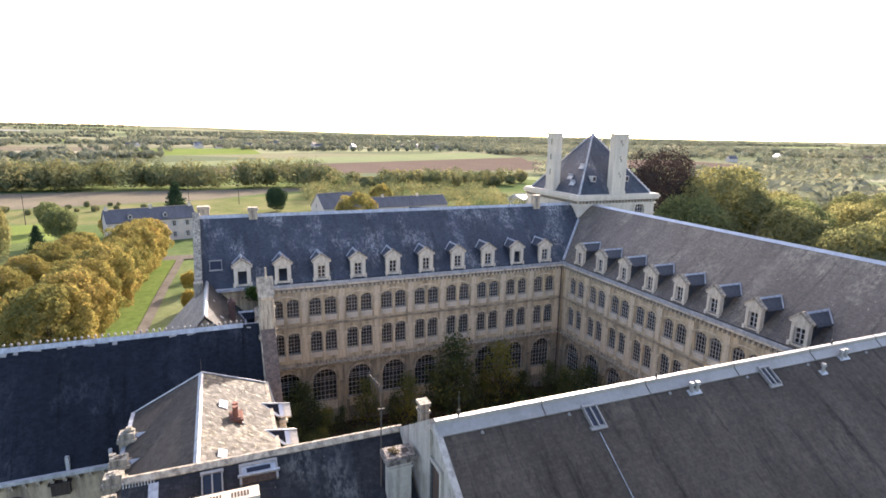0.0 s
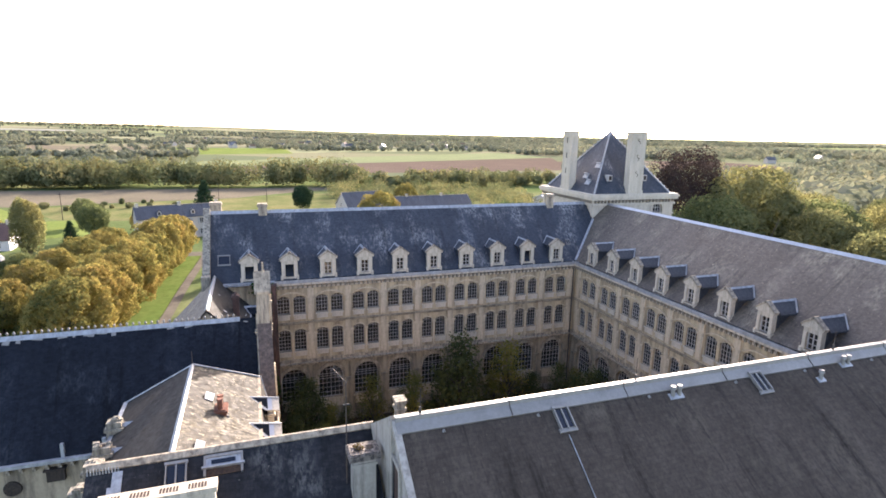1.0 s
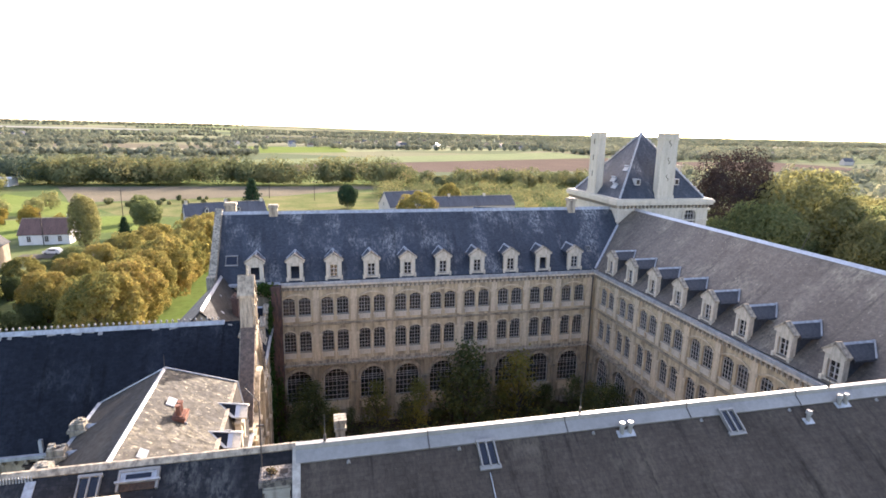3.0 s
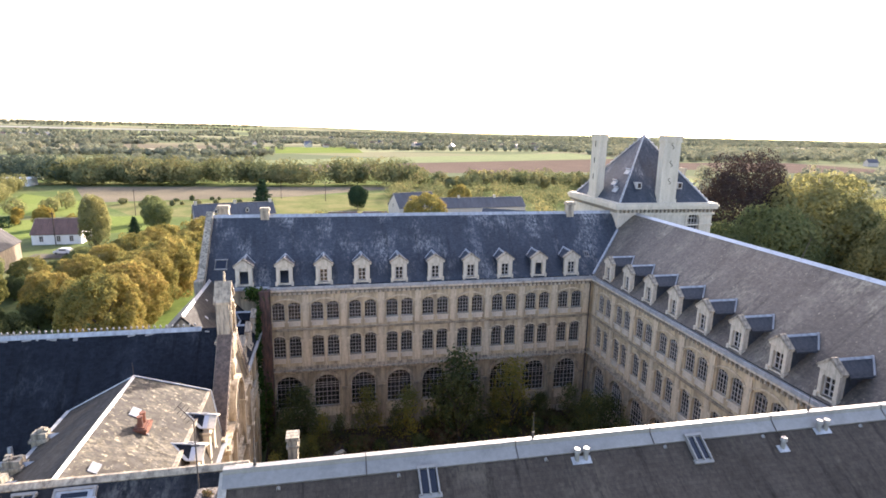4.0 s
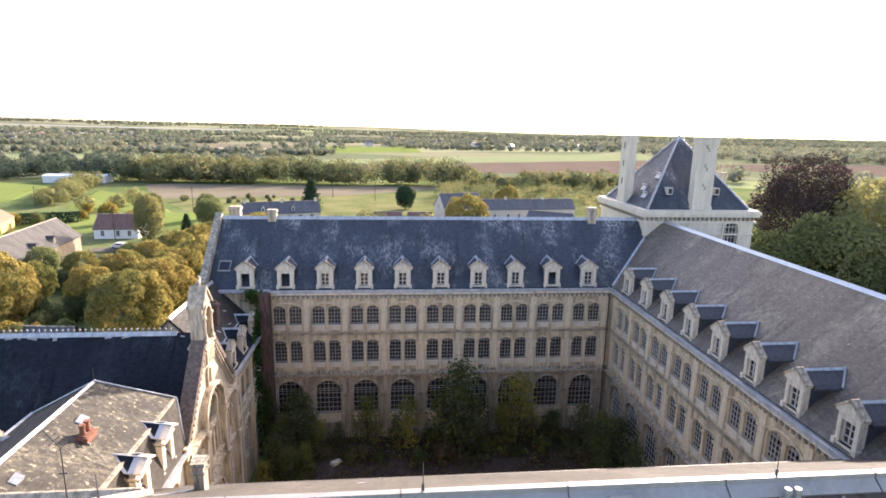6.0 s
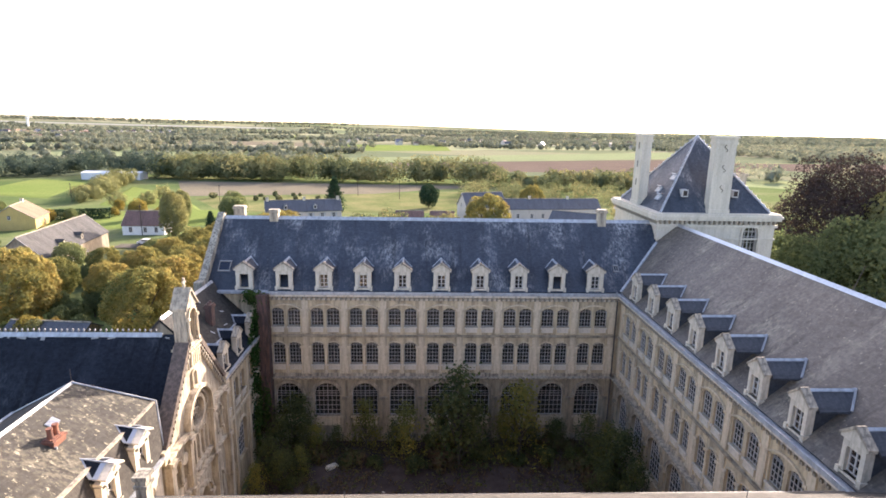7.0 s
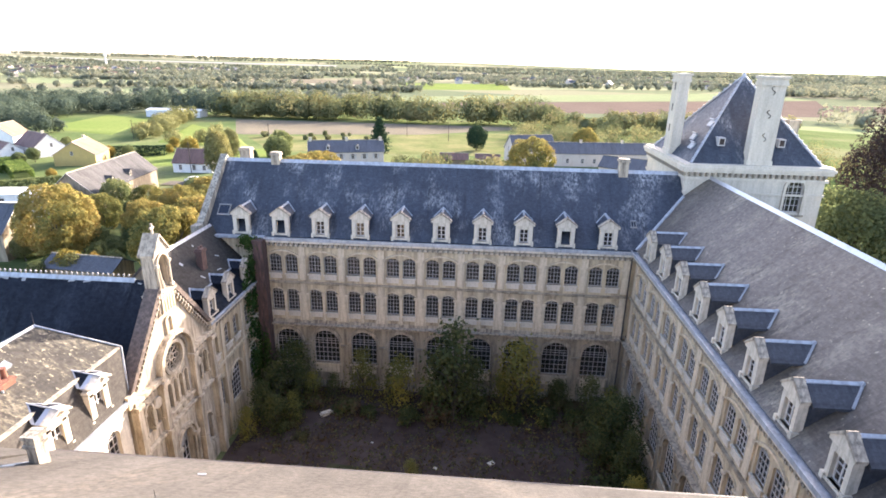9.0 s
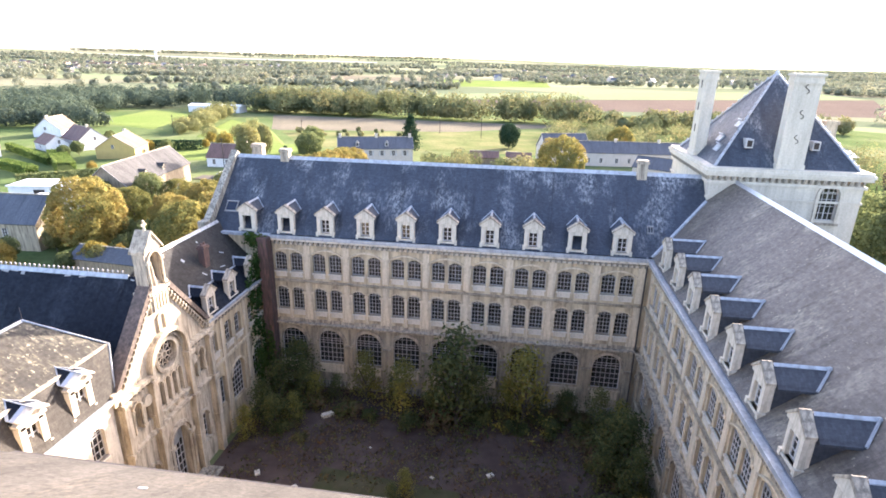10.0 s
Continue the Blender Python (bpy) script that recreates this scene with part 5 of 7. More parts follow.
# ---- leaves ----
def leaf_mat(name, stops, thin=0.45, patchy=0.16, each=0.3):
    m = bpy.data.materials.new(name)
    m.use_nodes = True
    m.node_tree.nodes.clear()
    out = nd(m, "ShaderNodeOutputMaterial")
    mx = nd(m, "ShaderNodeMixShader", Fac=thin)
    df, tl = nd(m, "ShaderNodeBsdfDiffuse"), nd(m, "ShaderNodeBsdfTranslucent")
    g = nd(m, "ShaderNodeNewGeometry")
    v = coords(m, world_space=True)
    n1 = noise_out(m, v, patchy, 3, 0.5)
    add = nd(m, "ShaderNodeMath")
    add.operation = "MULTIPLY_ADD"
    wire(m, g.outputs["Random Per Island"], add.inputs[0])
    add.inputs[1].default_value = each
    sub = nd(m, "ShaderNodeMath")
    sub.operation = "MULTIPLY_ADD"
    wire(m, n1, sub.inputs[0])
    sub.inputs[1].default_value, sub.inputs[2].default_value = 1.3, -0.3
    wire(m, sub.outputs[0], add.inputs[2])
    c = ramp(m, add.outputs[0], stops)
    wire(m, c, df.inputs["Color"])
    wire(m, mix(m, 1.0, c, (1.06, 1.03, 0.9), "MULTIPLY"), tl.inputs["Color"])
    wire(m, df.outputs[0], mx.inputs[1])
    wire(m, tl.outputs[0], mx.inputs[2])
    wire(m, mx.outputs[0], out.inputs[0])
    return m


L_CHEST = leaf_mat("chestnut_leaves", [(0.1, (0.09, 0.108, 0.044)), (0.36, (0.17, 0.165, 0.06)), (0.6, (0.26, 0.22, 0.075)), (0.95, (0.32, 0.215, 0.08))], 0.46, 0.1, 0.36)
L_GREEN = leaf_mat("green_leaves", [(0.1, (0.085, 0.105, 0.05)), (0.5, (0.14, 0.165, 0.075)), (0.9, (0.22, 0.22, 0.095))], 0.5, 0.1, 0.24)
L_OLIVE = leaf_mat("olive_leaves", [(0.1, (0.125, 0.14, 0.068)), (0.5, (0.2, 0.2, 0.092)), (0.9, (0.30, 0.265, 0.11))], 0.52, 0.1, 0.24)
L_GOLD = leaf_mat("golden_leaves", [(0.1, (0.17, 0.15, 0.04)), (0.5, (0.27, 0.21, 0.06)), (0.9, (0.36, 0.25, 0.08))])
L_BEECH = leaf_mat("copper_leaves", [(0.1, (0.032, 0.026, 0.026)), (0.5, (0.055, 0.042, 0.038)), (0.9, (0.09, 0.062, 0.048))], 0.25, 0.12, 0.2)
L_DARK = leaf_mat("conifer_needles", [(0.1, (0.018, 0.035, 0.022)), (0.5, (0.03, 0.055, 0.03)), (0.9, (0.055, 0.08, 0.038))], 0.15)
L_PINE = leaf_mat("pine_needles", [(0.1, (0.05, 0.07, 0.055)), (0.5, (0.075, 0.098, 0.072)), (0.9, (0.115, 0.13, 0.085))], 0.35, 0.06, 0.2)
# Mixed autumn leaves, greyed and paled: distance haze is in the colour.
L_WOOD_HAZE = leaf_mat("hazed_wood_leaves", [(0.1, (0.115, 0.135, 0.105)), (0.35, (0.175, 0.19, 0.14)), (0.55, (0.23, 0.23, 0.16)), (0.75, (0.29, 0.26, 0.17)), (1.0, (0.22, 0.2, 0.155))], 0.35, 0.05, 0.1)
L_ROW = leaf_mat("hedgerow_leaves", [(0.1, (0.085, 0.105, 0.055)), (0.4, (0.15, 0.16, 0.08)), (0.6, (0.24, 0.215, 0.10)), (0.95, (0.19, 0.15, 0.085))], 0.38, 0.085, 0.14)
L_COURTG = leaf_mat("court_green_leaves", [(0.1, (0.05, 0.066, 0.03)), (0.5, (0.088, 0.105, 0.044)), (0.9, (0.18, 0.17, 0.06))], 0.5, 0.4, 0.4)
L_WEED = leaf_mat("brown_undergrowth", [(0.1, (0.085, 0.056, 0.036)), (0.4, (0.13, 0.09, 0.052)), (0.65, (0.105, 0.11, 0.045)), (0.95, (0.2, 0.145, 0.07))], 0.3, 0.5, 0.3)
L_HEDGE = leaf_mat("hedge_leaves", [(0.1, (0.06, 0.095, 0.028)), (0.5, (0.105, 0.15, 0.042)), (0.9, (0.165, 0.205, 0.065))])
L_COURT = leaf_mat("court_leaves", [(0.1, (0.10, 0.11, 0.042)), (0.4, (0.18, 0.175, 0.055)), (0.65, (0.3, 0.25, 0.065)), (0.95, (0.44, 0.345, 0.08))], 0.5)
L_IVY = leaf_mat("ivy_leaves", [(0.1, (0.02, 0.045, 0.014)), (0.5, (0.045, 0.08, 0.022)), (0.9, (0.11, 0.12, 0.03))], 0.25)
BARK = weathered("bark", (0.12, 0.095, 0.07), (0.08, 0.065, 0.05), (0.05, 0.045, 0.035), scale=2.0, fine=8)


def leaves(centres, size, rng, out=None, loose=0.55):
    """One rhombus leaf or spray at each centre; where out is given, most of them face outwards from the crown."""
    n = len(centres)
    nrm = rng.normal(size=(n, 3))
    if out is not None:
        o = out / (np.linalg.norm(out, axis=1)[:, None] + 1e-6)
        nrm = o + nrm * loose
    nrm /= np.linalg.norm(nrm, axis=1)[:, None]
    a = np.cross(nrm, rng.normal(size=(n, 3)))
    a /= np.linalg.norm(a, axis=1)[:, None]
    b = np.cross(nrm, a)
    s = size * (0.6 + 0.8 * rng.random(n))[:, None]
    v = np.stack([centres - a * s, centres - b * s * 0.62, centres + a * s, centres + b * s * 0.62], axis=1).reshape(-1, 3)
    f = np.arange(4 * n).reshape(-1, 4)
    return v, f


def mesh_of(name, v, f, material):
    me = bpy.data.meshes.new(name)
    me.from_pydata(v.tolist(), [], f.tolist())
    me.materials.append(material)
    return me


def crown_points(rng, h, r, low, n, clumps, shape):
    """Leaf places: clumps set round an uneven crown, thick outside and open within."""
    pts = []
    for k in range(clumps):
        if shape == "cone":
            f = rng.random() ** 0.8
            ang = rng.random() * 6.283
            rr = r * (1 - f) * (0.75 + 0.35 * rng.random()) + 0.15
            c = np.array([rr * math.cos(ang), rr * math.sin(ang), low + (h - low) * f])
            sp = 0.13 * r * (1.4 - f) + 0.2
        else:
            d = rng.normal(size=3)
            d /= np.linalg.norm(d)
            if d[2] < -0.55:
                d[2] *= -0.6
            rad = (0.62 + 0.36 * rng.random()) * (1 + 0.16 * math.sin(3 * math.atan2(d[1], d[0]) + h))
            mid, hz = (h + low) / 2, (h - low) / 2
            c = np.array([d[0] * r * rad, d[1] * r * rad, mid + d[2] * hz * rad])
            if shape == "open":
                up = rng.random() ** 0.8
                a, rr = rng.random() * 6.283, r * (1.0 - 0.8 * up ** 1.6) * rng.random() ** 0.6
                c = np.array([rr * math.cos(a), rr * math.sin(a), low + (h - low) * up])
            sp = {"round": 0.2, "loose": 0.15, "open": 0.17}[shape] * r
        m = max(int(n / clumps), 3)
        pts.append(c + rng.normal(size=(m, 3)) * sp * np.array([1, 1, 0.75]))
    p = np.concatenate(pts)
    p[:, 2] = np.clip(p[:, 2], low * 0.5, None)
    return p


def lobed_crown(rng, h, r, low, n, lobes, size):
    """Leaf places on many rounded lobes that bulge from an uneven crown, and which way each leaf faces."""
    mid, hz = low + (h - low) * 0.5, (h - low) / 2
    pts, out = [], []
    for k in range(lobes):
        f = (k + 0.5) / lobes
        cz = 1 - 1.92 * f
        a = 2.39996 * k + rng.normal() * 0.25
        ring = math.sqrt(max(1 - cz * cz, 0))
        rad = (1 - size) * (0.82 + 0.26 * rng.random())
        c = np.array([math.cos(a) * ring * r * rad, math.sin(a) * ring * r * rad, mid + cz * hz * rad])
        d = rng.normal(size=(int(n / lobes), 3)) + 0.75 * np.array([math.cos(a) * ring, math.sin(a) * ring, cz + 0.25])
        d /= np.linalg.norm(d, axis=1)[:, None]
        s = size * (0.75 + 0.55 * rng.random())
        shell = (0.7 + 0.36 * rng.random(len(d)) ** 0.7)[:, None]
        pts.append(c + d * shell * np.array([r * s, r * s, hz * s * 0.9]))
        out.append(d)
    p = np.concatenate(pts)
    p[:, 2] = np.clip(p[:, 2], low * 0.5, None)
    return p, np.concatenate(out)


def spine(points, radii, name="trunk", n=7):
    """A tapered stem through the points, closed at both ends."""
    bm = B()
    rings = []
    for p, r in zip(points, radii):
        p = Vector(p)
        rings.append([bm.verts.new(p + Vector((r * math.cos(6.2832 * i / n), r * math.sin(6.2832 * i / n), 0))) for i in range(n)])
    bm.faces.new(rings[0][::-1])
    bm.faces.new(rings[-1])
    for a, b in zip(rings, rings[1:]):
        for i in range(n):
            j = (i + 1) % n
            bm.faces.new((a[i], a[j], b[j], b[i]))
    return finish(bm, name, BARK)


def tree_kind(seed, h, r, low, leaf, n, clumps, material, shape="round"):
    """A tree built once: trunk with limbs, and its crown."""
    rng = np.random.default_rng(seed)
    tr = 0.025 * h + 0.04
    top = Vector((rng.normal() * 0.3, rng.normal() * 0.3, low + (h - low) * (0.92 if shape == "cone" else 0.5)))
    fork = Vector((top.x * 0.3, top.y * 0.3, low))
    trunk = spine(((0, 0, -0.3), (0, 0, 0.12), fork, fork.lerp(top, 0.5) + Vector((0.08 * tr, 0.1 * tr, 0)), top), (tr * 1.25, tr, tr * 0.75, tr * 0.5, tr * 0.25))
    limbs = []
    for k in range(0 if shape == "cone" else (7 if h > 5 else 4)):
        a = 6.283 * k / 7 + rng.random()
        z = low * 0.8 + (h - low) * 0.35 * rng.random()
        q = Vector((math.cos(a) * r * 0.65, math.sin(a) * r * 0.65, z + (h - low) * (0.2 + 0.3 * rng.random())))
        p = Vector((fork.x, fork.y, z))
        limbs.append(spine((p, p.lerp(q, 0.5) + Vector((0, 0, 0.04 * h)), q), (tr * 0.4, tr * 0.24, tr * 0.08), "limb", 5))
    if shape in ("lobed", "tufted"):
        p, out = lobed_crown(rng, h, r, low, n, clumps, 0.36 if shape == "lobed" else 0.2)
        v, f = leaves(p, leaf, rng, out, 0.5)
    else:
        p = crown_points(rng, h, r, low, n, clumps, shape)
        v, f = leaves(p, leaf, rng, (p - np.array([0, 0, low + (h - low) * 0.4])) if shape != "cone" else None)
    return trunk, mesh_of("crown", v, f, material), limbs


def plant(kind, name, label, x, y, scale=1.0, turn=0.0, group="", z=None, stretch=1.0):
    t = thing(name, label, "tree" if "shrub" not in name else "shrub", pose(x, y, land(x, y) if z is None else z, 0, 0, turn) @ Matrix.Diagonal((scale, scale, scale * stretch, 1)), group)
    trunk = part("trunk", kind[0], None, t)
    for limb in kind[2]:
        part("limb", limb, None, trunk)
    part("crown", kind[1], None, t)
    return t


def strew(name, label, spots, leaf, per, material, seed, category="woodland"):
    """Far woods and hedges: many crowns joined. Spots are x, y, height, radius."""
    rng = np.random.default_rng(seed)
    vs, fs, k = [], [], 0
    for x, y, h, r in spots:
        n = per
        d = rng.normal(size=(n, 3))
        d /= np.linalg.norm(d, axis=1)[:, None]
        rad = (0.75 + 0.25 * rng.random(n))[:, None] * (1 + 0.22 * np.sin(4.0 * d[:, :1] + x) * np.cos(3.0 * d[:, 1:2] + y))
        c = d * rad * np.array([r, r, h * 0.46]) + np.array([x, y, land(x, y) + h * 0.53])
        c += rng.normal(size=(n, 3)) * 0.09 * r
        v, f = leaves(c, leaf, rng, d, 0.16)
        vs.append(v)
        fs.append(f + k)
        k += len(v)
    return tagged(new(name, mesh_of(name, np.concatenate(vs), np.concatenate(fs), material)), label, category, kind="stuff")


# ---- trees near the abbey ----
K_CHEST = [tree_kind(10 + i, 10.6, 5.0, 0.2, 0.17, 16000, 120, L_CHEST, "tufted") for i in range(3)]
K_GREEN = [tree_kind(20 + i, 22.0, 8.5, 3.0, 0.26, 20000, 46, L_OLIVE if i else L_GREEN, "lobed") for i in range(3)]
K_BEECH = tree_kind(30, 27.5, 8.6, 3.0, 0.19, 32000, 60, L_BEECH, "lobed")
K_SMALL = [tree_kind(40 + i, 8.0, 3.4, 0.8, 0.2, 5200, 40, (L_GREEN, L_GOLD, L_OLIVE)[i], "lobed") for i in range(3)]
K_CONE = tree_kind(50, 12.0, 3.2, 0.8, 0.32, 3200, 130, L_DARK, "cone")
K_DARKROUND = tree_kind(51, 10.0, 4.2, 0.2, 0.22, 8000, 44, L_DARK, "lobed")
K_TALL = tree_kind(52, 13.0, 3.2, 0.6, 0.2, 8000, 50, L_OLIVE, "lobed")
random.seed(5)
for i in range(9):
    f = i / 8
    plant(K_CHEST[i % 3], "chestnut_tree", "round-crowned chestnut tree in golden autumn leaf", -20.4 + 5.0 * f + random.uniform(-0.5, 0.5), 77.5 + 59 * f, 1.0 + 0.12 * random.random(), random.random() * 360, "row of autumn trees")
for i, (x, y, s) in enumerate(((-42.5, 84, 1.2), (-33, 92, 0.8), (-32, 101, 0.84), (-31, 110, 0.86), (-29.5, 119, 0.88), (-28, 128, 0.86), (-46, 99, 0.72), (-44, 110, 0.66), (-28, 137, 0.8))):
    plant(K_CHEST[(i + 1) % 3], "chestnut_tree", "round-crowned chestnut tree in golden autumn leaf", x, y, s, random.random() * 360, "row of autumn trees")
for x, y, k, s in ((-39.5, 172, 0, 1.25), (-30, 78.5, 0, 0.5), (-36, 77, 1, 0.55), (-49, 92, 1, 0.5), (-60, 108, 0, 0.8), (-53, 114, 0, 0.9), (-40, 122, 0, 0.8), (-47, 195, 0, 1.15), (-30, 181, 1, 0.75), (-62, 172, 1, 0.8), (-75, 185, 1, 0.9), (-5.5, 98, 1, 0.45), (-6, 110, 1, 0.5), (-4, 122, 2, 0.5)):
    plant(K_SMALL[k], "garden_tree", ("leafy green garden tree near the houses", "golden-leaved garden tree in autumn colour", "olive-green garden tree near the lane")[k], x, y, s, random.random() * 360)
plant(K_CONE, "conifer", "dark pointed conifer behind the house", -13.2, 200, 1.1)
plant(K_CONE, "conifer", "small dark conifer in the garden", -42, 160, 0.55)
plant(K_DARKROUND, "evergreen_tree", "dark round evergreen tree in the meadow", 20.8, 222, 1.02)
plant(K_TALL, "poplar_tree", "tall olive-leaved tree beside the white house", -47.0, 148, 1.12)
plant(K_TALL, "poplar_tree", "tall olive-leaved tree in the field hedge", -59, 182, 0.85)
plant(K_CHEST[0], "chestnut_tree", "round golden tree before the farmhouse", 36, 152, 1.3, 40)
plant(K_CHEST[1], "chestnut_tree", "round olive tree behind the long farm building", 60.5, 213, 1.05, 80)
plant(K_BEECH, "copper_beech", "great copper beech with dark red-brown crown", 83.9, 87.5, 1.03, 20)
for x, y, k, s in ((90, 77, 1, 1.16), (79, 73.5, 0, 0.92), (101, 88, 2, 0.93), (110, 80, 1, 0.86), (98, 68, 0, 0.9), (112, 64, 2, 0.88), (126, 92, 1, 0.84), (122, 74, 2, 0.82), (137, 106, 2, 0.8), (90, 62, 1, 0.88), (86, 50, 2, 0.86), (100, 50, 1, 0.95), (108, 40, 2, 1.02), (120, 52, 1, 0.98), (134, 66, 0, 0.9), (94, 36, 0, 0.9), (84, 26, 1, 0.85), (104, 22, 2, 1.0), (124, 34, 1, 1.04), (140, 48, 2, 1.0), (92, 10, 0, 0.9), (118, 10, 1, 1.05), (148, 80, 1, 0.86), (146, 24, 1, 1.0), (70, 76, 0, 0.8), (74, 96, 0, 0.7), (150, 118, 0, 0.75), (160, 96, 2, 0.8)):
    plant(K_GREEN[k], "broadleaf_tree", ("large green broadleaf tree", "large yellow-green tree turning in autumn", "large yellow-green tree turning in autumn")[k], x, y, s, random.random() * 360, "wood beside the abbey")
random.seed(77)
for i in range(24):
    x, y = random.uniform(-46, -24), random.uniform(84, 130)
    plant(K_SMALL[0], "garden_shrub", "dark green shrub under the chestnut trees", x, y, random.uniform(0.4, 0.62), random.random() * 360, "garden shrubs")
# ---- plants in the court ----
K_COURT = [tree_kind(60 + i, 7.0, 2.5, 0.3, 0.14, 1700, 70, L_COURT, "open") for i in range(3)]
K_COURT += [tree_kind(65, 7.0, 2.5, 0.3, 0.14, 1700, 70, L_COURTG, "open"), tree_kind(66, 7.0, 3.4, 0.2, 0.15, 2600, 90, L_COURTG, "open"), tree_kind(67, 7.0, 2.2, 0.3, 0.14, 1400, 55, L_COURTG, "open")]
for x, y, h, k in ((4.9, 46.4, 4.3, 3), (6.4, 45.6, 3.6, 4), (7.6, 46.8, 3.2, 0), (4.6, 44.0, 3.3, 0), (6.2, 51.0, 5.7, 4), (7.6, 49.6, 4.4, 5), (8.6, 49.7, 3.6, 1), (10.2, 50.7, 2.9, 3), (5.2, 49.0, 4.6, 3), (12.9, 51.2, 5.2, 0), (16.8, 49.6, 5.8, 1), (15.7, 50.6, 3.6, 5), (21.6, 48.8, 9.6, 3), (20.6, 50.2, 6.2, 5), (22.8, 49.9, 5.6, 4), (27.5, 49.7, 7.8, 1), (26.2, 50.6, 4.4, 2), (28.8, 50.4, 3.8, 5), (31.4, 51.3, 3.2, 4), (33.9, 49.6, 4.7, 3), (35.6, 49.0, 4.0, 2), (35.4, 45.2, 5.6, 4), (34.2, 46.6, 4.4, 3), (33.4, 43.2, 4.0, 5), (35.7, 41.8, 4.8, 3), (35.2, 38.6, 3.6, 2), (19.0, 39.9, 2.6, 1), (18.2, 39.2, 1.9, 3), (28.8, 36.5, 2.2, 3)):
    plant(K_COURT[k], "sapling", "self-sown young tree with yellowing leaves" if k < 3 else "self-sown young tree with dark green leaves", x, y, h / 7, random.random() * 360, "young trees in the court")
K_BUSH = tree_kind(70, 1.8, 1.2, 0.1, 0.13, 900, 30, L_COURTG)
K_BRUSH = tree_kind(71, 1.5, 1.2, 0.0, 0.12, 800, 30, L_WEED, "loose")
for x, y, s in ((18.5, 33.5, 1.3), (27.0, 33.5, 1.1), (29.0, 36, 0.9), (11.5, 48.6, 0.7), (14.0, 48.4, 0.6), (24, 49.5, 0.8), (30, 49, 0.9), (33, 36, 1.4), (34.5, 34, 1.3), (31, 33, 1.0)):
    plant(K_BUSH, "shrub", "low wild shrub in the neglected court", x, y, s, random.random() * 360, "shrubs in the court")
random.seed(15)
for i in range(40):
    if i < 20:
        x, y = random.uniform(5, 35.5), random.uniform(47.5, 51.8)
    elif i < 30:
        x, y = random.uniform(4.5, 9.0), random.uniform(44.5, 51)
    else:
        x, y = random.uniform(33, 36.3), random.uniform(38, 50)
    plant(K_BRUSH if i % 3 else K_BUSH, "shrub", "low wild shrub in the neglected court", x, y, random.uniform(0.5, 1.15), random.random() * 360, "shrubs in the court")
# low undergrowth over the court floor
rng = np.random.default_rng(18)
p = np.stack([3.8 + 32.6 * rng.random(26000), 24.5 + 27.8 * rng.random(26000), np.zeros(26000)], axis=1)
dens = np.array([noise.noise((x * 0.22, y * 0.22, 1.0)) + 0.5 * noise.noise((x * 0.7, y * 0.7, 2.0)) + 0.05 * max(y - 40, 0) + 0.06 * max(x - 30, 0) for x, y, _ in p])
keep = dens + 0.35 * rng.random(26000) > 0.22
p, dens = p[keep], dens[keep]
p[:, 2] = 0.06 + rng.random(len(p)) ** 1.6 * (0.18 + 0.5 * np.clip(dens, 0, 1.2))
v, f = leaves(p, 0.12, rng)
tagged(new("undergrowth", mesh_of("undergrowth", v, f, L_WEED)), "brown and green weeds over the neglected court", "undergrowth", kind="stuff")
# ivy on the corner between the court walls
rng = np.random.default_rng(8)
pts = []
for k in range(60):
    c = np.array([2.86, 52.0 - 2.4 * rng.random() ** 1.5, 13.6 * rng.random()])
    m = int(20 + 50 * rng.random())
    pts.append(c + rng.normal(size=(m, 3)) * np.array([0.08, 0.22, 0.55]) + np.array([0.1, 0, 0]))
for k in range(9):
    c = np.array([2.2 + 1.1 * rng.random(), 52.0 + 0.3 * rng.random(), 14.9 + 0.7 * rng.random()])
    pts.append(c + rng.normal(size=(80, 3)) * np.array([0.3, 0.2, 0.22]))
for k in range(14):
    c = np.array([3.3 + 0.5 * rng.random(), 51.72, 6.0 * rng.random()])
    pts.append(c + rng.normal(size=(45, 3)) * np.array([0.2, 0.05, 0.5]))
p = np.concatenate(pts)
p[:, 0] = np.maximum(p[:, 0], np.where(p[:, 2] < 14.5, 2.8, 1.4))
v, f = leaves(p, 0.13, rng)
tagged(new("ivy", mesh_of("ivy", v, f, L_IVY)), "dark ivy climbing the corner of the court walls", "climbing plant", kind="stuff")

# ---- far woods and hedgerows ----
random.seed(11)


def along(p, q, n, wide, h0, h1):
    out = []
    for i in range(n):
        f = (i + random.random()) / n
        h = random.uniform(h0, h1)
        out.append((p[0] + (q[0] - p[0]) * f + random.uniform(-wide, wide), p[1] + (q[1] - p[1]) * f + random.uniform(-wide, wide), h, h * random.uniform(0.38, 0.62)))
    return out


def fields_between(spots, gaps):
    """Leaves the open strips of field free of trees."""
    return [p for p in spots if not any(a < p[0] < b and c < p[1] < d for a, b, c, d in gaps)]


def area(x0, x1, y0, y1, n, h0, h1):
    return [(random.uniform(x0, x1), random.uniform(y0, y1), h, h * random.uniform(0.5, 0.85)) for h in (random.uniform(h0, h1) for _ in range(n))]


strew("hedgerow", "tall mixed hedgerow behind the stubble field", along((-135, 345), (66, 332), 80, 9, 10, 18) + along((60, 300), (190, 330), 40, 12, 7, 12) + along((-140, 352), (-60, 352), 30, 8, 10, 16), 0.7, 420, L_ROW, 1)
strew("woodland", "dark mixed wood beyond the mown field", area(-330, -215, 350, 410, 60, 8, 13) + area(-310, -225, 240, 335, 44, 9, 15) + along((-205, 378), (-140, 352), 14, 8, 12, 18), 0.8, 330, L_PINE, 2)
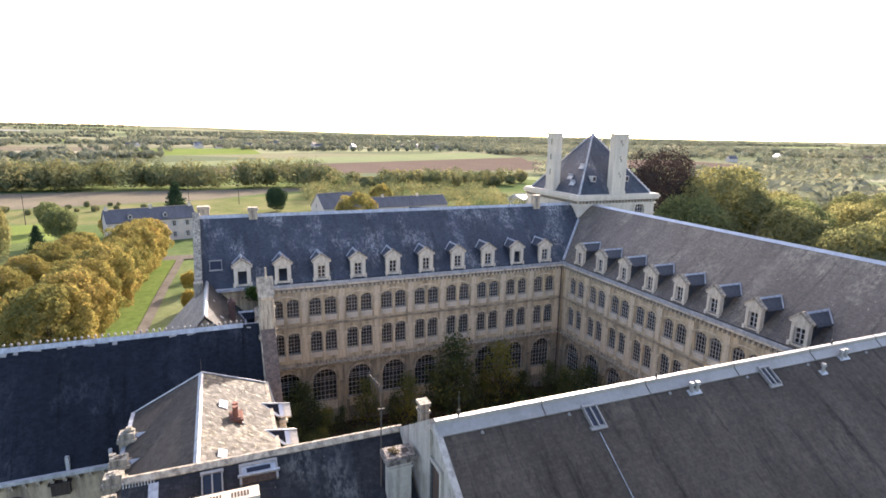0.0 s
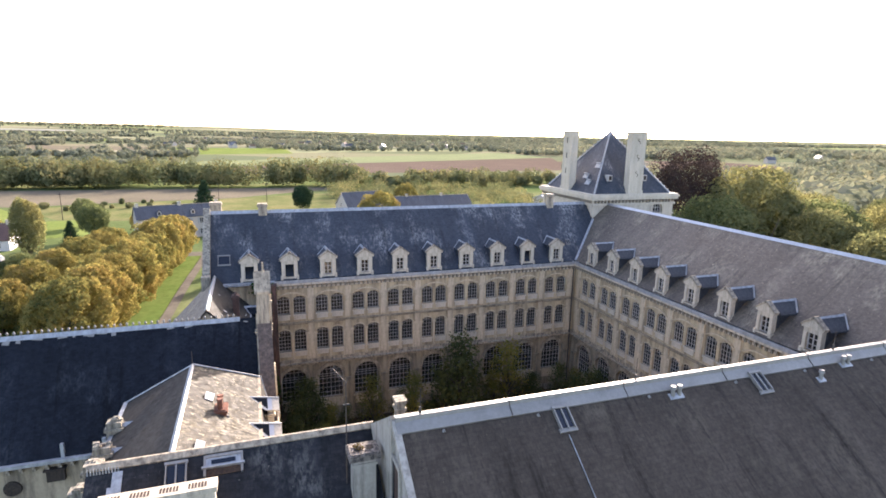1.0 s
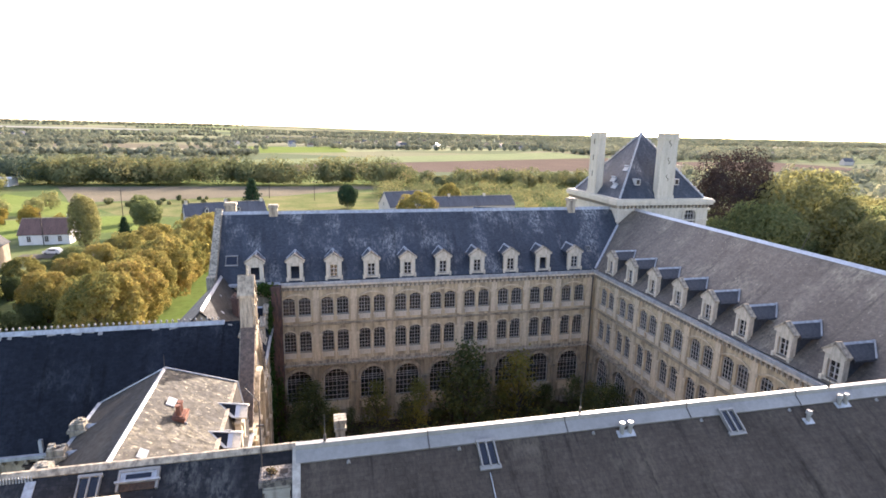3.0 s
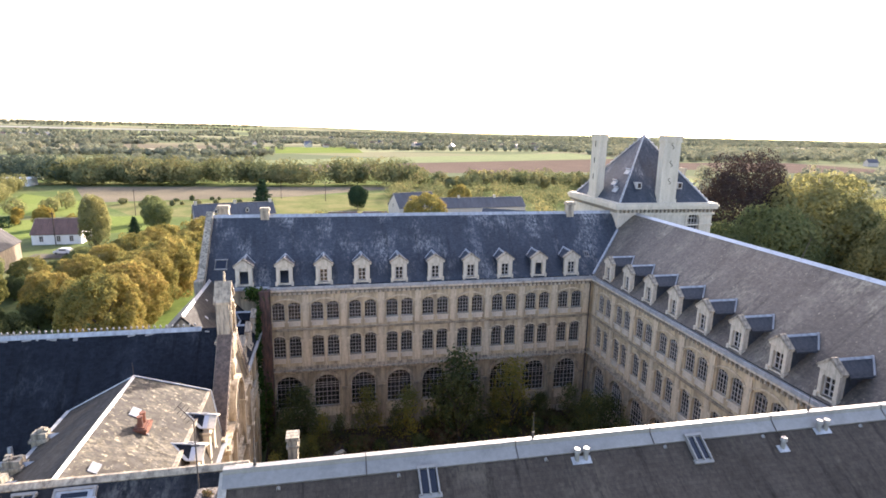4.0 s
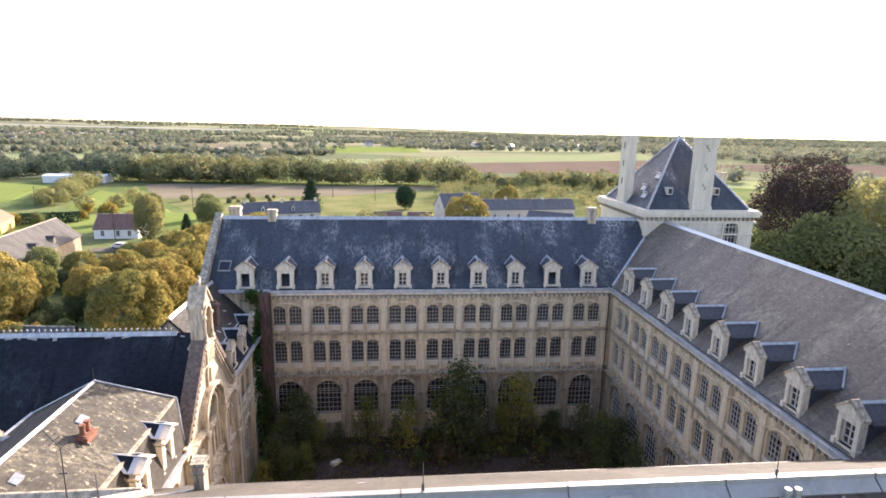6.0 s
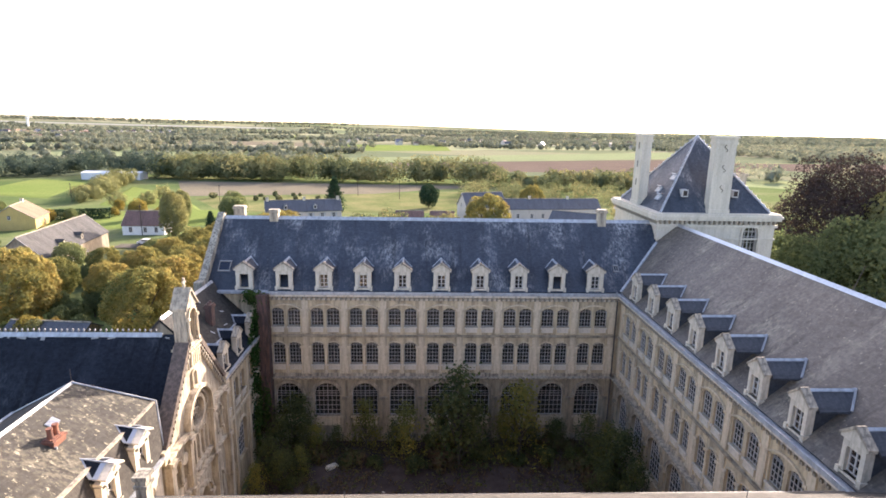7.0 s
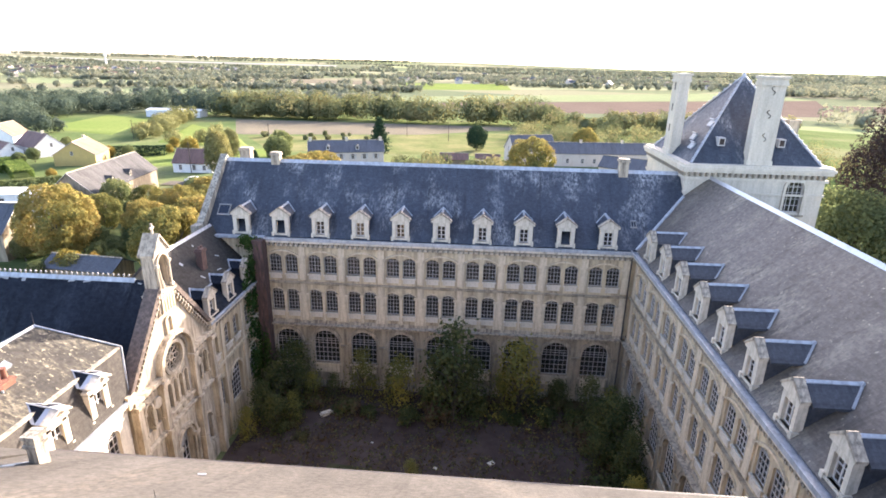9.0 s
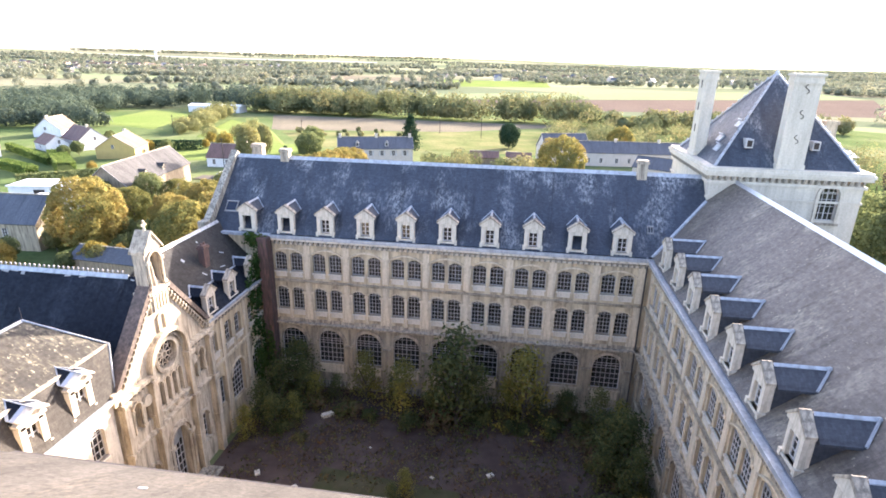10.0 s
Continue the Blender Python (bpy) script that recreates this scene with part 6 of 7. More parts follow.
strew("woodland", "dark pines close behind the houses", fields_between(area(-300, -190, 236, 345, 85, 8, 15), [(-226, -160, 255, 420)]) + along((-250, 232), (-172, 246), 22, 7, 6, 12), 0.6, 420, L_PINE, 22)
strew("garden_hedge_trees", "yellowing trees along the meadow edge", along((-150, 320), (-118, 228), 30, 4, 5, 9) + along((-148, 372), (-128, 350), 12, 6, 12, 17) + along((-95, 205), (-85, 240), 3, 3, 6, 9), 0.36, 800, L_OLIVE, 3)
strew("scrub", "scrub and small trees round the farm buildings", area(38, 130, 225, 290, 50, 4, 9) + area(90, 150, 170, 225, 24, 5, 9) + area(-5, 30, 165, 178, 14, 3, 6) + along((-30, 262), (-75, 246), 6, 2, 1.5, 3) + along((-70, 238), (-30, 245), 8, 3, 1.5, 3), 0.34, 380, L_ROW, 4)


def hedges(x0, x1, y0, y1, count, h0, h1):
    """Hedgerows scattered over open country, mostly running one way."""
    out = []
    for _ in range(count):
        x, y, ln, a = random.uniform(x0, x1), random.uniform(y0, y1), random.uniform(140, 460), random.gauss(0.1, 0.22)
        out += along((x, y), (x + ln * math.cos(a), y + ln * math.sin(a)), int(ln / 11), 5, h0, h1)
    return out


OPEN = [(-560, -120, 560, 660), (-700, -300, 740, 830), (-460, 40, 900, 1010), (-1520, -840, 1170, 1340), (-910, -250, 1390, 1570), (-640, -430, 520, 620), (-380, -120, 880, 960), (-2400, -480, 2280, 2780), (-470, -180, 550, 640), (-260, 80, 735, 860), (-700, -380, 700, 800), (-900, -500, 960, 1100), (-60, 430, 430, 930), (150, 520, 960, 1080), (-300, 0, 1050, 1180), (-1300, -900, 1150, 1300), (-1000, -200, 1380, 1560), (250, 640, 420, 660), (320, 560, 190, 330), (600, 1100, 520, 640), (900, 1500, 760, 900), (-2400, -600, 2250, 2700), (-400, 900, 1750, 1950), (900, 2000, 1150, 1350)]
strew("woodland", "wooded valley in haze-paled autumn colours", fields_between(area(-700, 60, 640, 1000, 260, 6, 11) + area(-200, 700, 960, 1500, 420, 6, 10) + area(-1400, -400, 560, 1500, 620, 6, 12) + hedges(-1400, 600, 640, 1500, 130, 6, 11) + along((-330, 520), (-60, 545), 50, 10, 6, 11) + along((-420, 540), (-700, 500), 50, 14, 7, 12) + along((-300, 440), (-60, 470), 40, 14, 5, 9) + along((-620, 900), (-100, 820), 60, 10, 6, 11) + along((-900, 1120), (-200, 1060), 90, 14, 7, 11) + along((-1100, 860), (-560, 700), 70, 12, 7, 12), OPEN) + along((-470, 640), (-60, 700), 60, 10, 7, 11) + along((80, 930), (520, 960), 50, 10, 7, 11), 1.5, 90, L_WOOD_HAZE, 5)
strew("woodland", "far wooded plateau", fields_between(area(-2200, 2200, 1500, 2700, 900, 6, 10) + hedges(-2200, 2000, 1500, 2800, 190, 6, 10), OPEN) + along((-2400, 2850), (-400, 3250), 620, 50, 13, 17), 3.2, 24, L_WOOD_HAZE, 6)
strew("woodland", "autumn woods on the plain", fields_between(area(240, 700, 340, 620, 160, 8, 14) + area(420, 1300, 460, 1200, 640, 9, 15) + area(1000, 2600, 300, 1700, 300, 7, 12) + hedges(400, 2000, 500, 1500, 45, 7, 12), OPEN) + along((200, 250), (420, 330), 50, 16, 8, 14) + along((180, 130), (360, 240), 70, 18, 10, 18) + area(150, 320, 40, 160, 90, 12, 20), 1.5, 90, L_WOOD_HAZE, 7)

# ---- south wing: ridge, roof windows, vents ----
bm = B()
L = 52 - SE_X
side_prism(bm, [(-0.4, -0.31), (-0.43, -0.25), (-0.12, 0.0), (-0.1, 0.16), (0.1, 0.16), (0.16, 0.02), (0.42, -0.22), (0.38, -0.3), (0, -0.06)], 0, L)
part("ridge_cap", bm, RIDGE_ZINC, SW, "broad pale zinc ridge", S_IN @ pose(SE_X, SR_Y, SR_Z + 0.03))
for x in np.arange(4.2, L, 4.9):
    bm = B()
    side_prism(bm, [(-0.41, -0.3), (-0.44, -0.23), (-0.13, 0.02), (-0.11, 0.18), (0.11, 0.18), (0.11, 0.12), (-0.05, -0.04)], x, x + 0.03)
    part("ridge_seam", bm, IRON, SW, "", S_IN @ pose(SE_X, SR_Y, SR_Z + 0.03))
S_ANG = math.degrees(math.atan2(SR_Z - EAVE, SR_Y - 8.9))


def on_south(x, y, lift=0.0):
    return S_IN @ pose(x, y, EAVE + (y - 8.9) * (SR_Z - EAVE) / (SR_Y - 8.9), S_ANG) @ pose(0, 0, lift)


def roof_window(parent, at, w, h, bars=1):
    """x across, y up the slope."""
    bm = B()
    box(bm, -w, -w + 0.05, -h, h, 0, 0.14)
    box(bm, w - 0.05, w, -h, h, 0, 0.16)
    box(bm, -w - 0.03, w + 0.03, h - 0.05, h + 0.05, 0, 0.16)
    box(bm, -w - 0.06, w + 0.06, -h - 0.1, -h + 0.05, 0, 0.07)
    for i in range(bars):
        u = -w + 2 * w * (i + 1) / (bars + 1)
        box(bm, u - 0.025, u + 0.025, -h, h, 0.06, 0.15)
    f = part("roof_window", bm, RIDGE_ZINC, parent, "small zinc-framed roof window", at)
    part("pane", boxes((-w + 0.07, w - 0.07, -h + 0.06, h - 0.08, 0.07, 0.09)), ROOF_GLASS, f)
    # Dark plate under the pane for the shaft's shade.
    part("shaft", boxes((-w + 0.07, w - 0.07, -h + 0.06, h - 0.08, 0.005, 0.02)), DARKWOOD_AND_SHADE, f)


roof_window(SW, on_south(12.5, 15.26), 0.3, 0.42)
roof_window(SW, on_south(21.95, 15.36), 0.3, 0.44)


def pipe_vent(parent, at, heads):
    bm = B()
    for d in heads:
        cyl(bm, d, 0, -0.1, 0.3, 0.08, 0.08, 10)
        cyl(bm, d, 0, 0.3, 0.42, 0.125, 0.1, 10)
    w = 0.08 + 0.13 * len(heads)
    v = part("vent_pipe", bm, RIDGE_ZINC, parent, "zinc roof vent pipes with caps", at @ pose(0, 0, 0, -S_ANG))
    part("flashing", boxes((-w, w, -0.16, 0.1, 0.004, 0.03)), ZINC, v, "", pose(0, 0, 0, S_ANG))


pipe_vent(SW, on_south(17.65, 15.4), (-0.16, 0.16))
pipe_vent(SW, on_south(27.2, 15.5), (-0.16, 0.16))
pipe_vent(SW, on_south(25.2, 15.1), (0.0,))
pipe_vent(SW, on_south(37.0, 15.4), (-0.16, 0.16))


def tile_vent(parent, at):
    bm = B()
    prism(bm, [(-0.09, 0.0), (0.09, 0.0), (0.0, 0.14)], -0.1, 0.06)
    part("tile_vent", bm, RIDGE_ZINC, parent, "", at @ pose(0, 0, 0, -10) @ Matrix.Scale(0.65, 4))


for x in (8.0, 11.6, 16.45, 20.8, 24.7, 28.9):
    tile_vent(SW, on_south(x, 15.5, 0.0))
bm = B()
tube(bm, on_south(12.44, 14.75, 0.03).translation, on_south(12.3, 9.2, 0.03).translation, 0.018, 0.018, 5)
part("conductor_wire", bm, ZINC, SW)
for x in (7.3, 16.15, 27.0, 36.0):
    bm = B()
    cyl(bm, x, SR_Y, SR_Z + 0.2, SR_Z + 1.1, 0.018, 0.01, 6)
    cyl(bm, x, SR_Y, SR_Z + 0.2, SR_Z + 0.42, 0.05, 0.04, 6)
    part("lightning_rod", bm, IRON, SW, "", S_IN)
# verge of the white gable with its door
bm = B()
side_prism(bm, [(8.9, EAVE - 0.2), (8.9, EAVE + 0.06), (SR_Y, SR_Z + 0.06), (SR_Y + 0.5, SR_Z - 0.25), (SR_Y, SR_Z - 0.2)], SE_X - 0.1, SE_X + 0.14)
part("verge", bm, RENDER_WHITE, SW, "white verge board", S_IN)
bm = B()
side_prism(bm, [(SR_Y + 0.4, SR_Z - 0.3), (SR_Y + 0.4, SR_Z + 0.02), (20.4, SR_Z - 2.5), (20.4, SR_Z - 4.0), (SR_Y + 0.4, SR_Z - 2.2)], SE_X - 0.02, SE_X + 0.3)
part("verge", bm, RENDER_WHITE, SW, "white verge board", S_IN)
dr = part("door", boxes((SE_X + 0.05, SE_X + 0.08, 15.5, 16.45, 16.3, 18.75)), RUSTED, SW, "brown narrow door in the pale gable", S_IN)
part("door_frame", boxes((SE_X + 0.0, SE_X + 0.09, 16.45, 16.6, 16.3, 18.9), (SE_X + 0.0, SE_X + 0.09, 15.38, 15.5, 16.3, 18.9), (SE_X + 0.0, SE_X + 0.09, 15.5, 16.45, 18.75, 18.9)), RENDER_WHITE, dr)
part("glazed_slot", boxes((SE_X + 0.03, SE_X + 0.049, 16.2, 16.42, 16.4, 18.6)), ROOF_GLASS, dr)
bm = B()
box(bm, -0.19, 0.19, -0.24, 0.24, -2.0, 1.35)
box(bm, -0.25, 0.25, -0.3, 0.3, 1.0, 1.12)
box(bm, -0.26, 0.26, -0.31, 0.31, 1.35, 1.5)
part("chimney", bm, STONE_OLD, SW, "slim grey stone chimney", S_IN @ pose(8.0, 21.4, 16.8))
SN_K = (SR_Z - EAVE) / (SN_Y - SR_Y)
for x, y, l, w, turn in ((7.35, 20.1, 0.75, 0.07, 62), (7.6, 20.9, 0.5, 0.06, 80), (14.07, 21.3, 0.14, 0.09, 20)):
    part("loose_flashing", boxes((-l, l, -w, w, 0.01, 0.035)), ZINC, SW, "slipped strip of pale flashing", S_IN @ pose(x, y, SR_Z - (y - SR_Y) * SN_K, -math.degrees(math.atan(SN_K))) @ pose(0, 0, 0, 0, 0, turn))
part("gutter", boxes((SE_X, 37.0, SN_Y + 0.01, SN_Y + 0.13, EAVE - 0.2, EAVE - 0.05)), IRON, SW, "dark iron gutter", S_IN)

# ---- service wing: skylights, stacks, aerial ----
V_K = (VR_Z - 12.4) / 8.0
V_ANG = math.degrees(math.atan(V_K))


def on_service(x, y, lift=0.0):
    return V_IN @ pose(x, y, 12.4 + (y - 12.0) * V_K, V_ANG) @ pose(0, 0, lift)


roof_window(SV, on_service(-0.85, 19.35), 0.36, 0.4)
rl = part("roof_light", boxes((-0.68, -0.6, -0.36, 0.4, 0, 0.16), (0.6, 0.68, -0.36, 0.4, 0, 0.16), (-0.6, 0.6, 0.3, 0.4, 0, 0.18)), RIDGE_ZINC, SV, "broad zinc roof light with a brown board below", on_service(0.75, 19.4))
part("pane", boxes((-0.6, 0.6, -0.02, 0.3, 0.1, 0.12)), ZINC, rl)
part("glass", boxes((-0.42, 0.42, 0.05, 0.22, 0.122, 0.13)), ROOF_GLASS, rl)
part("lip", boxes((-0.74, 0.74, -0.09, -0.02, 0.08, 0.24)), ZINC, rl, "pale zinc lip")
part("board", boxes((-0.6, 0.6, -0.34, -0.09, 0.02, 0.06)), RUSTED, rl, "rust-brown board")
bm = B()
side_prism(bm, [(-0.2, -0.12), (-0.22, -0.08), (-0.05, 0.08), (0.05, 0.08), (0.2, -0.06), (0.18, -0.12), (0, 0.0)], -3.75, SE_X + 0.09)
part("ridge_cap", bm, STONE_GRIME, SV, "buff mortar ridge", V_IN @ pose(0, VR_Y, VR_Z))
bm = B()
for i in range(11):
    x = -3.72 + 0.095 * i
    prism(bm, [(x, -0.2), (x + 0.055, -0.2), (x + 0.028, 0.02)], -0.28, -0.22)
part("crest_teeth", bm, ZINC, SV, "toothed zinc edge", V_IN @ pose(0, VR_Y, VR_Z))
for i in range(12):
    part("stepped_flashing", boxes((-0.16 - 0.12 * (i % 2), 0.16, -0.27, 0.27, 0.004, 0.035)), ZINC, SV, "zinc stepped flashing", on_service(-2.75, 19.5 - 0.44 * i))
bm = B()
box(bm, -0.42, 0.42, -0.3, 0.3, -1.6, 1.7)
box(bm, -0.47, 0.47, -0.35, 0.35, 1.42, 1.52)
ch = part("chimney", bm, RENDER_WHITE, SV, "white rendered chimney with lichened stone slab on top", V_IN @ pose(5.65, 17.75, 16.5))
cap = part("cap_slab", boxes((-0.58, 0.58, -0.46, 0.46, 1.7, 1.92), (-0.52, 0.52, -0.4, 0.4, 1.92, 1.96)), STONE_CAP, ch, "dark lichened cap slab")
# Two dark plates for the shade inside the flues.
for u in (-0.22, 0.24):
    part("flue", boxes((u - 0.13, u + 0.13, -0.14, 0.14, 1.962, 1.975)), DARKWOOD_AND_SHADE, cap)
rng = np.random.default_rng(4)
p = np.array([-0.2, 0.0, 2.02]) + rng.normal(size=(60, 3)) * np.array([0.1, 0.09, 0.05])
part("grass_tuft", mesh_of("grass_tuft", *leaves(p, 0.06, rng), L_WEED), None, cap, "tuft of dry grass")
ch = part("chimney", boxes((-1.7, 1.7, -0.22, 0.22, -2.6, -0.18), (-1.78, 1.78, -0.3, 0.3, -0.18, 0.0)), STONE_DORMER, SV, "long old stone chimney with slotted top", V_IN @ pose(-1.12, 17.5, 18.28))
# Dark brown bars laid on the cap stand for the slots' shade.
for k in range(4):
    for i in range(6):
        u = 1.42 - 0.86 * k - 0.1 * i
        part("chimney_slot", boxes((u - 0.032, u + 0.032, -0.14, 0.14, 0.001, 0.012)), RUSTED, ch)
bm = B()
tube(bm, (0, 0, -0.2), (0.03, 0, 4.2), 0.028, 0.022, 6)
tube(bm, (-0.42, 0.05, 4.75), (0.06, 0, 4.15), 0.02, 0.02, 5)
for i in range(6):
    f = i / 5
    p = Vector((-0.42 + 0.46 * f, 0.05 - 0.05 * f, 4.75 - 0.58 * f))
    tube(bm, p + Vector((-0.1, -0.12, -0.08)), p + Vector((0.1, 0.12, 0.08)), 0.014, 0.014, 4)
tube(bm, (-0.1, 0, 3.3), (0.15, 0, 3.3), 0.03, 0.03, 6)
thing_a = tagged(new("television_aerial", finish(bm, "television_aerial", IRON)), "thin rusty television aerial on a pole above the slate ridge", "aerial")
thing_a.matrix_basis = pose(5.1, 18.2, 16.75)

# ---- north wing: stacks, skylights, pier, pipe ----
for x, y, z0, z1, w, d in ((3.15, 59.0, 19.8, 22.35, 0.42, 0.36), (36.7, 58.9, 19.8, 22.75, 0.42, 0.36), (-1.55, 62.9, 17.0, 22.1, 0.55, 0.45)):
    bm = B()
    box(bm, -w, w, -d, d, z0, z1 - 0.3)
    box(bm, -w - 0.1, w + 0.1, -d - 0.1, d + 0.1, z1 - 0.3, z1 - 0.15)
    box(bm, -w - 0.04, w + 0.04, -d - 0.04, d + 0.04, z1 - 0.15, z1)
    part("chimney", bm, STONE_GRIME, NW, "pale stone ridge chimney", NW.matrix_basis.inverted() @ pose(x, y, 0))
N_ANG = math.degrees(math.atan(NK))
roof_window(NW, NW.matrix_basis.inverted() @ pose(-0.65, 54.85, EAVE + (54.85 - NE_Y) * NK, N_ANG), 0.55, 0.5, 0)
roof_window(NW, NW.matrix_basis.inverted() @ pose(37.2, 54.9, EAVE + (54.9 - NE_Y) * NK, N_ANG), 0.24, 0.3)
bm = B()
tube(bm, (36.9, 52.75, 0), (36.9, 52.75, 15.2), 0.07, 0.07, 8)
part("drainpipe", bm, IRON, NW, "dark drainpipe in the corner", NW.matrix_basis.inverted())
bm = B()
box(bm, -0.45, 0.45, -0.5, 0.5, -0.5, 15.2)
box(bm, -0.5, 0.5, -0.55, 0.55, 15.2, 15.5)
part("brick_pier", bm, BRICK_DARK, NW, "tall red brick pier at the wall's end", NW.matrix_basis.inverted() @ pose(3.5, 52.3, 0))

# ---- houses ----
ROOF_SLATE = slate_mat("house_slate", (0.055, 0.062, 0.075), (0.08, 0.085, 0.095), (0.16, 0.16, 0.15), 0.36)
ROOF_OLD = slate_mat("old_grey_tiles", (0.066, 0.063, 0.06), (0.088, 0.084, 0.08), (0.14, 0.13, 0.115), 0.45, rough=0.9, spec=0.12)
ROOF_BROWN = slate_mat("brown_tiles", (0.13, 0.075, 0.06), (0.17, 0.095, 0.075), (0.22, 0.15, 0.11), 0.35, rough=0.8)
ROOF_TAN = slate_mat("tan_tiles", (0.17, 0.12, 0.08), (0.2, 0.145, 0.095), (0.24, 0.19, 0.135), 0.4, rough=0.9, spec=0.15)
WALL_WHITE = weathered("white_wall", (0.78, 0.76, 0.72), (0.7, 0.68, 0.64), (0.5, 0.48, 0.44), scale=0.6, stain=(0.2, 0.45))
WALL_CREAM = weathered("cream_wall", (0.6, 0.52, 0.43), (0.53, 0.46, 0.38), (0.38, 0.33, 0.27), scale=0.6, stain=(0.2, 0.45))
WALL_YELLOW = weathered("yellow_wall", (0.50, 0.36, 0.13), (0.44, 0.32, 0.115), (0.33, 0.25, 0.11), scale=0.6, stain=(0.2, 0.45))
WALL_RUBBLE = weathered("rubble_wall", (0.33, 0.26, 0.175), (0.26, 0.205, 0.14), (0.15, 0.12, 0.085), scale=0.9, fine=4, stain=(0.3, 0.55))
SHEET = weathered("pale_sheet_roof", (0.72, 0.73, 0.74), (0.62, 0.65, 0.68), (0.45, 0.47, 0.5), rough=0.6, scale=0.4, stain=(0.25, 0.5))
H_WIN = window_mesh(0.95, 1.5, 0.0, 2, 3, 0.05, 0.08)
H_SHUT = finish(boxes((-0.24, 0.24, -0.05, 0, 0, 1.5), (-0.2, 0.2, -0.07, -0.05, 0.1, 1.4)), "shutter", FRAME)


def house(label, x, y, yaw, length, width, eave, ridge, wall, roof, windows=(), chimneys=(), dormers=(), shutters=False, name="house", hip=0.0):
    """Gabled house: x along the ridge. Windows are (side, u, z), side -1 the front."""
    g = land(x, y)
    h = thing(name, label, "house" if name == "house" else name.replace("_", " "), pose(x, y, g, 0, 0, yaw))
    l, w = length / 2, width / 2
    bm = B()
    prism(bm, [(-w, -0.6), (w, -0.6), (w, eave), (0, ridge - 0.12), (-w, eave)], -l, l)
    part("wall", bm, wall, h, "", pose(0, 0, 0, 0, 0, 90))
    k = (ridge - eave) / w
    o = 0.35
    W0 = h.matrix_basis
    for s in (-1, 1):
        e0, e1 = Vector((-l - 0.25, s * (w + o), eave - o * k)), Vector((l + 0.25, s * (w + o), eave - o * k))
        r0, r1 = Vector((-l - 0.25 + hip, 0, ridge)), Vector((l + 0.25 - hip, 0, ridge))
        slope("roof", h, W0 @ e0, W0 @ e1, W0 @ r1, W0 @ r0, roof, 0.14)
    part("ridge_tiles", solid(tube, (-l - 0.25 + hip, 0, ridge + 0.02), (l + 0.25 - hip, 0, ridge + 0.02), 0.12, 0.12, 6), STONE_OLD, h)
    for s, u, z in windows:
        m = pose(u, s * w - (0.02 if s < 0 else -0.02), z, 0, 0, 0 if s < 0 else 180) @ pose(0, -0.05, 0)
        win = part("window", H_WIN[0], None, h, "", m)
        part("pane", boxes((-0.42, 0.42, 0.03, 0.045, 0.05, 1.45)), DARKWOOD_AND_SHADE, win)
        if shutters:
            for d in (-0.74, 0.74):
                part("shutter", H_SHUT, None, win, "", pose(d, 0, 0))
    if name == "house":
        for s in (-1, 1):
            win = part("window", H_WIN[0], None, h, "", pose(s * (l + 0.01), 0.6, eave * 0.9, 0, 0, 90 * s) @ pose(0, -0.05, 0) @ Matrix.Scale(0.85, 4))
            part("pane", boxes((-0.42, 0.42, 0.03, 0.045, 0.05, 1.45)), DARKWOOD_AND_SHADE, win)
            part("bargeboard", solid(prism, [(-w - 0.3, eave - 0.3 * k - 0.12), (0, ridge - 0.1), (w + 0.3, eave - 0.3 * k - 0.12), (w + 0.3, eave - 0.3 * k - 0.02), (0, ridge + 0.02), (-w - 0.3, eave - 0.3 * k - 0.02)], 0.0, 0.04), FRAME, h, "", pose(s * (l + 0.28), 0, 0, 0, 0, 90 * s))
    for u in chimneys:
        part("chimney", boxes((u - 0.4, u + 0.4, -0.35, 0.35, ridge - 0.8, ridge + 0.9), (u - 0.46, u + 0.46, -0.41, 0.41, ridge + 0.75, ridge + 0.9)), STONE_PALE, h)
    for u in dormers:
        bm = B()
        prism(bm, [(-0.5, 0), (0.5, 0), (0.5, 1.0), (0, 1.5), (-0.5, 1.0)], 0, 1.6)
        d = part("dormer", bm, FRAME if shutters else STONE_OLD, h, "small gabled dormer", pose(u, -w + 0.5, eave + 0.4))
        part("dormer_roof", solid(prism, [(-0.66, 0.92), (0, 1.52), (0.66, 0.92), (0.66, 1.0), (0, 1.62), (-0.66, 1.0)], -0.12, 1.7), roof, d)
        part("pane", boxes((-0.3, 0.3, -0.02, 0.0, 0.2, 0.95)), DARKWOOD_AND_SHADE, d)
    return h


PH = [(-1, u, z) for u in (-8.5, -5.0, -1.6, 1.8, 5.2, 8.6) for z in (0.9, 4.0)]
house("long cream two-storey house with slate roof, white shutters and dormers", -18, 170.7, 17, 22.0, 7.6, 6.3, 9.1, WALL_CREAM, ROOF_SLATE, PH, (-10.4, 0.3, 10.4), (-5.4, 3.2), True)
house("old stone barn house with pale tiled roof and two small dormers", -62.3, 124.6, 97, 28.5, 9.4, 4.7, 8.8, WALL_RUBBLE, ROOF_OLD, [(-1, -4, 1.0), (-1, 3, 1.0), (-1, 0, 3.2)], (), (-5.5, 2.5))
house("small yellow house with tan tiled roof", -103.5, 172.0, 108, 13.0, 11.5, 3.6, 7.4, WALL_YELLOW, ROOF_TAN, [(-1, -2, 0.9), (-1, 2, 0.9)], (3.5,))
house("white house with brown tiled roof", -61.0, 163.5, 2, 11.5, 8.0, 3.0, 6.4, WALL_WHITE, ROOF_BROWN, [(-1, -3.5, 0.8), (-1, 0.5, 0.8), (-1, 3.5, 0.8)], (4.9,))
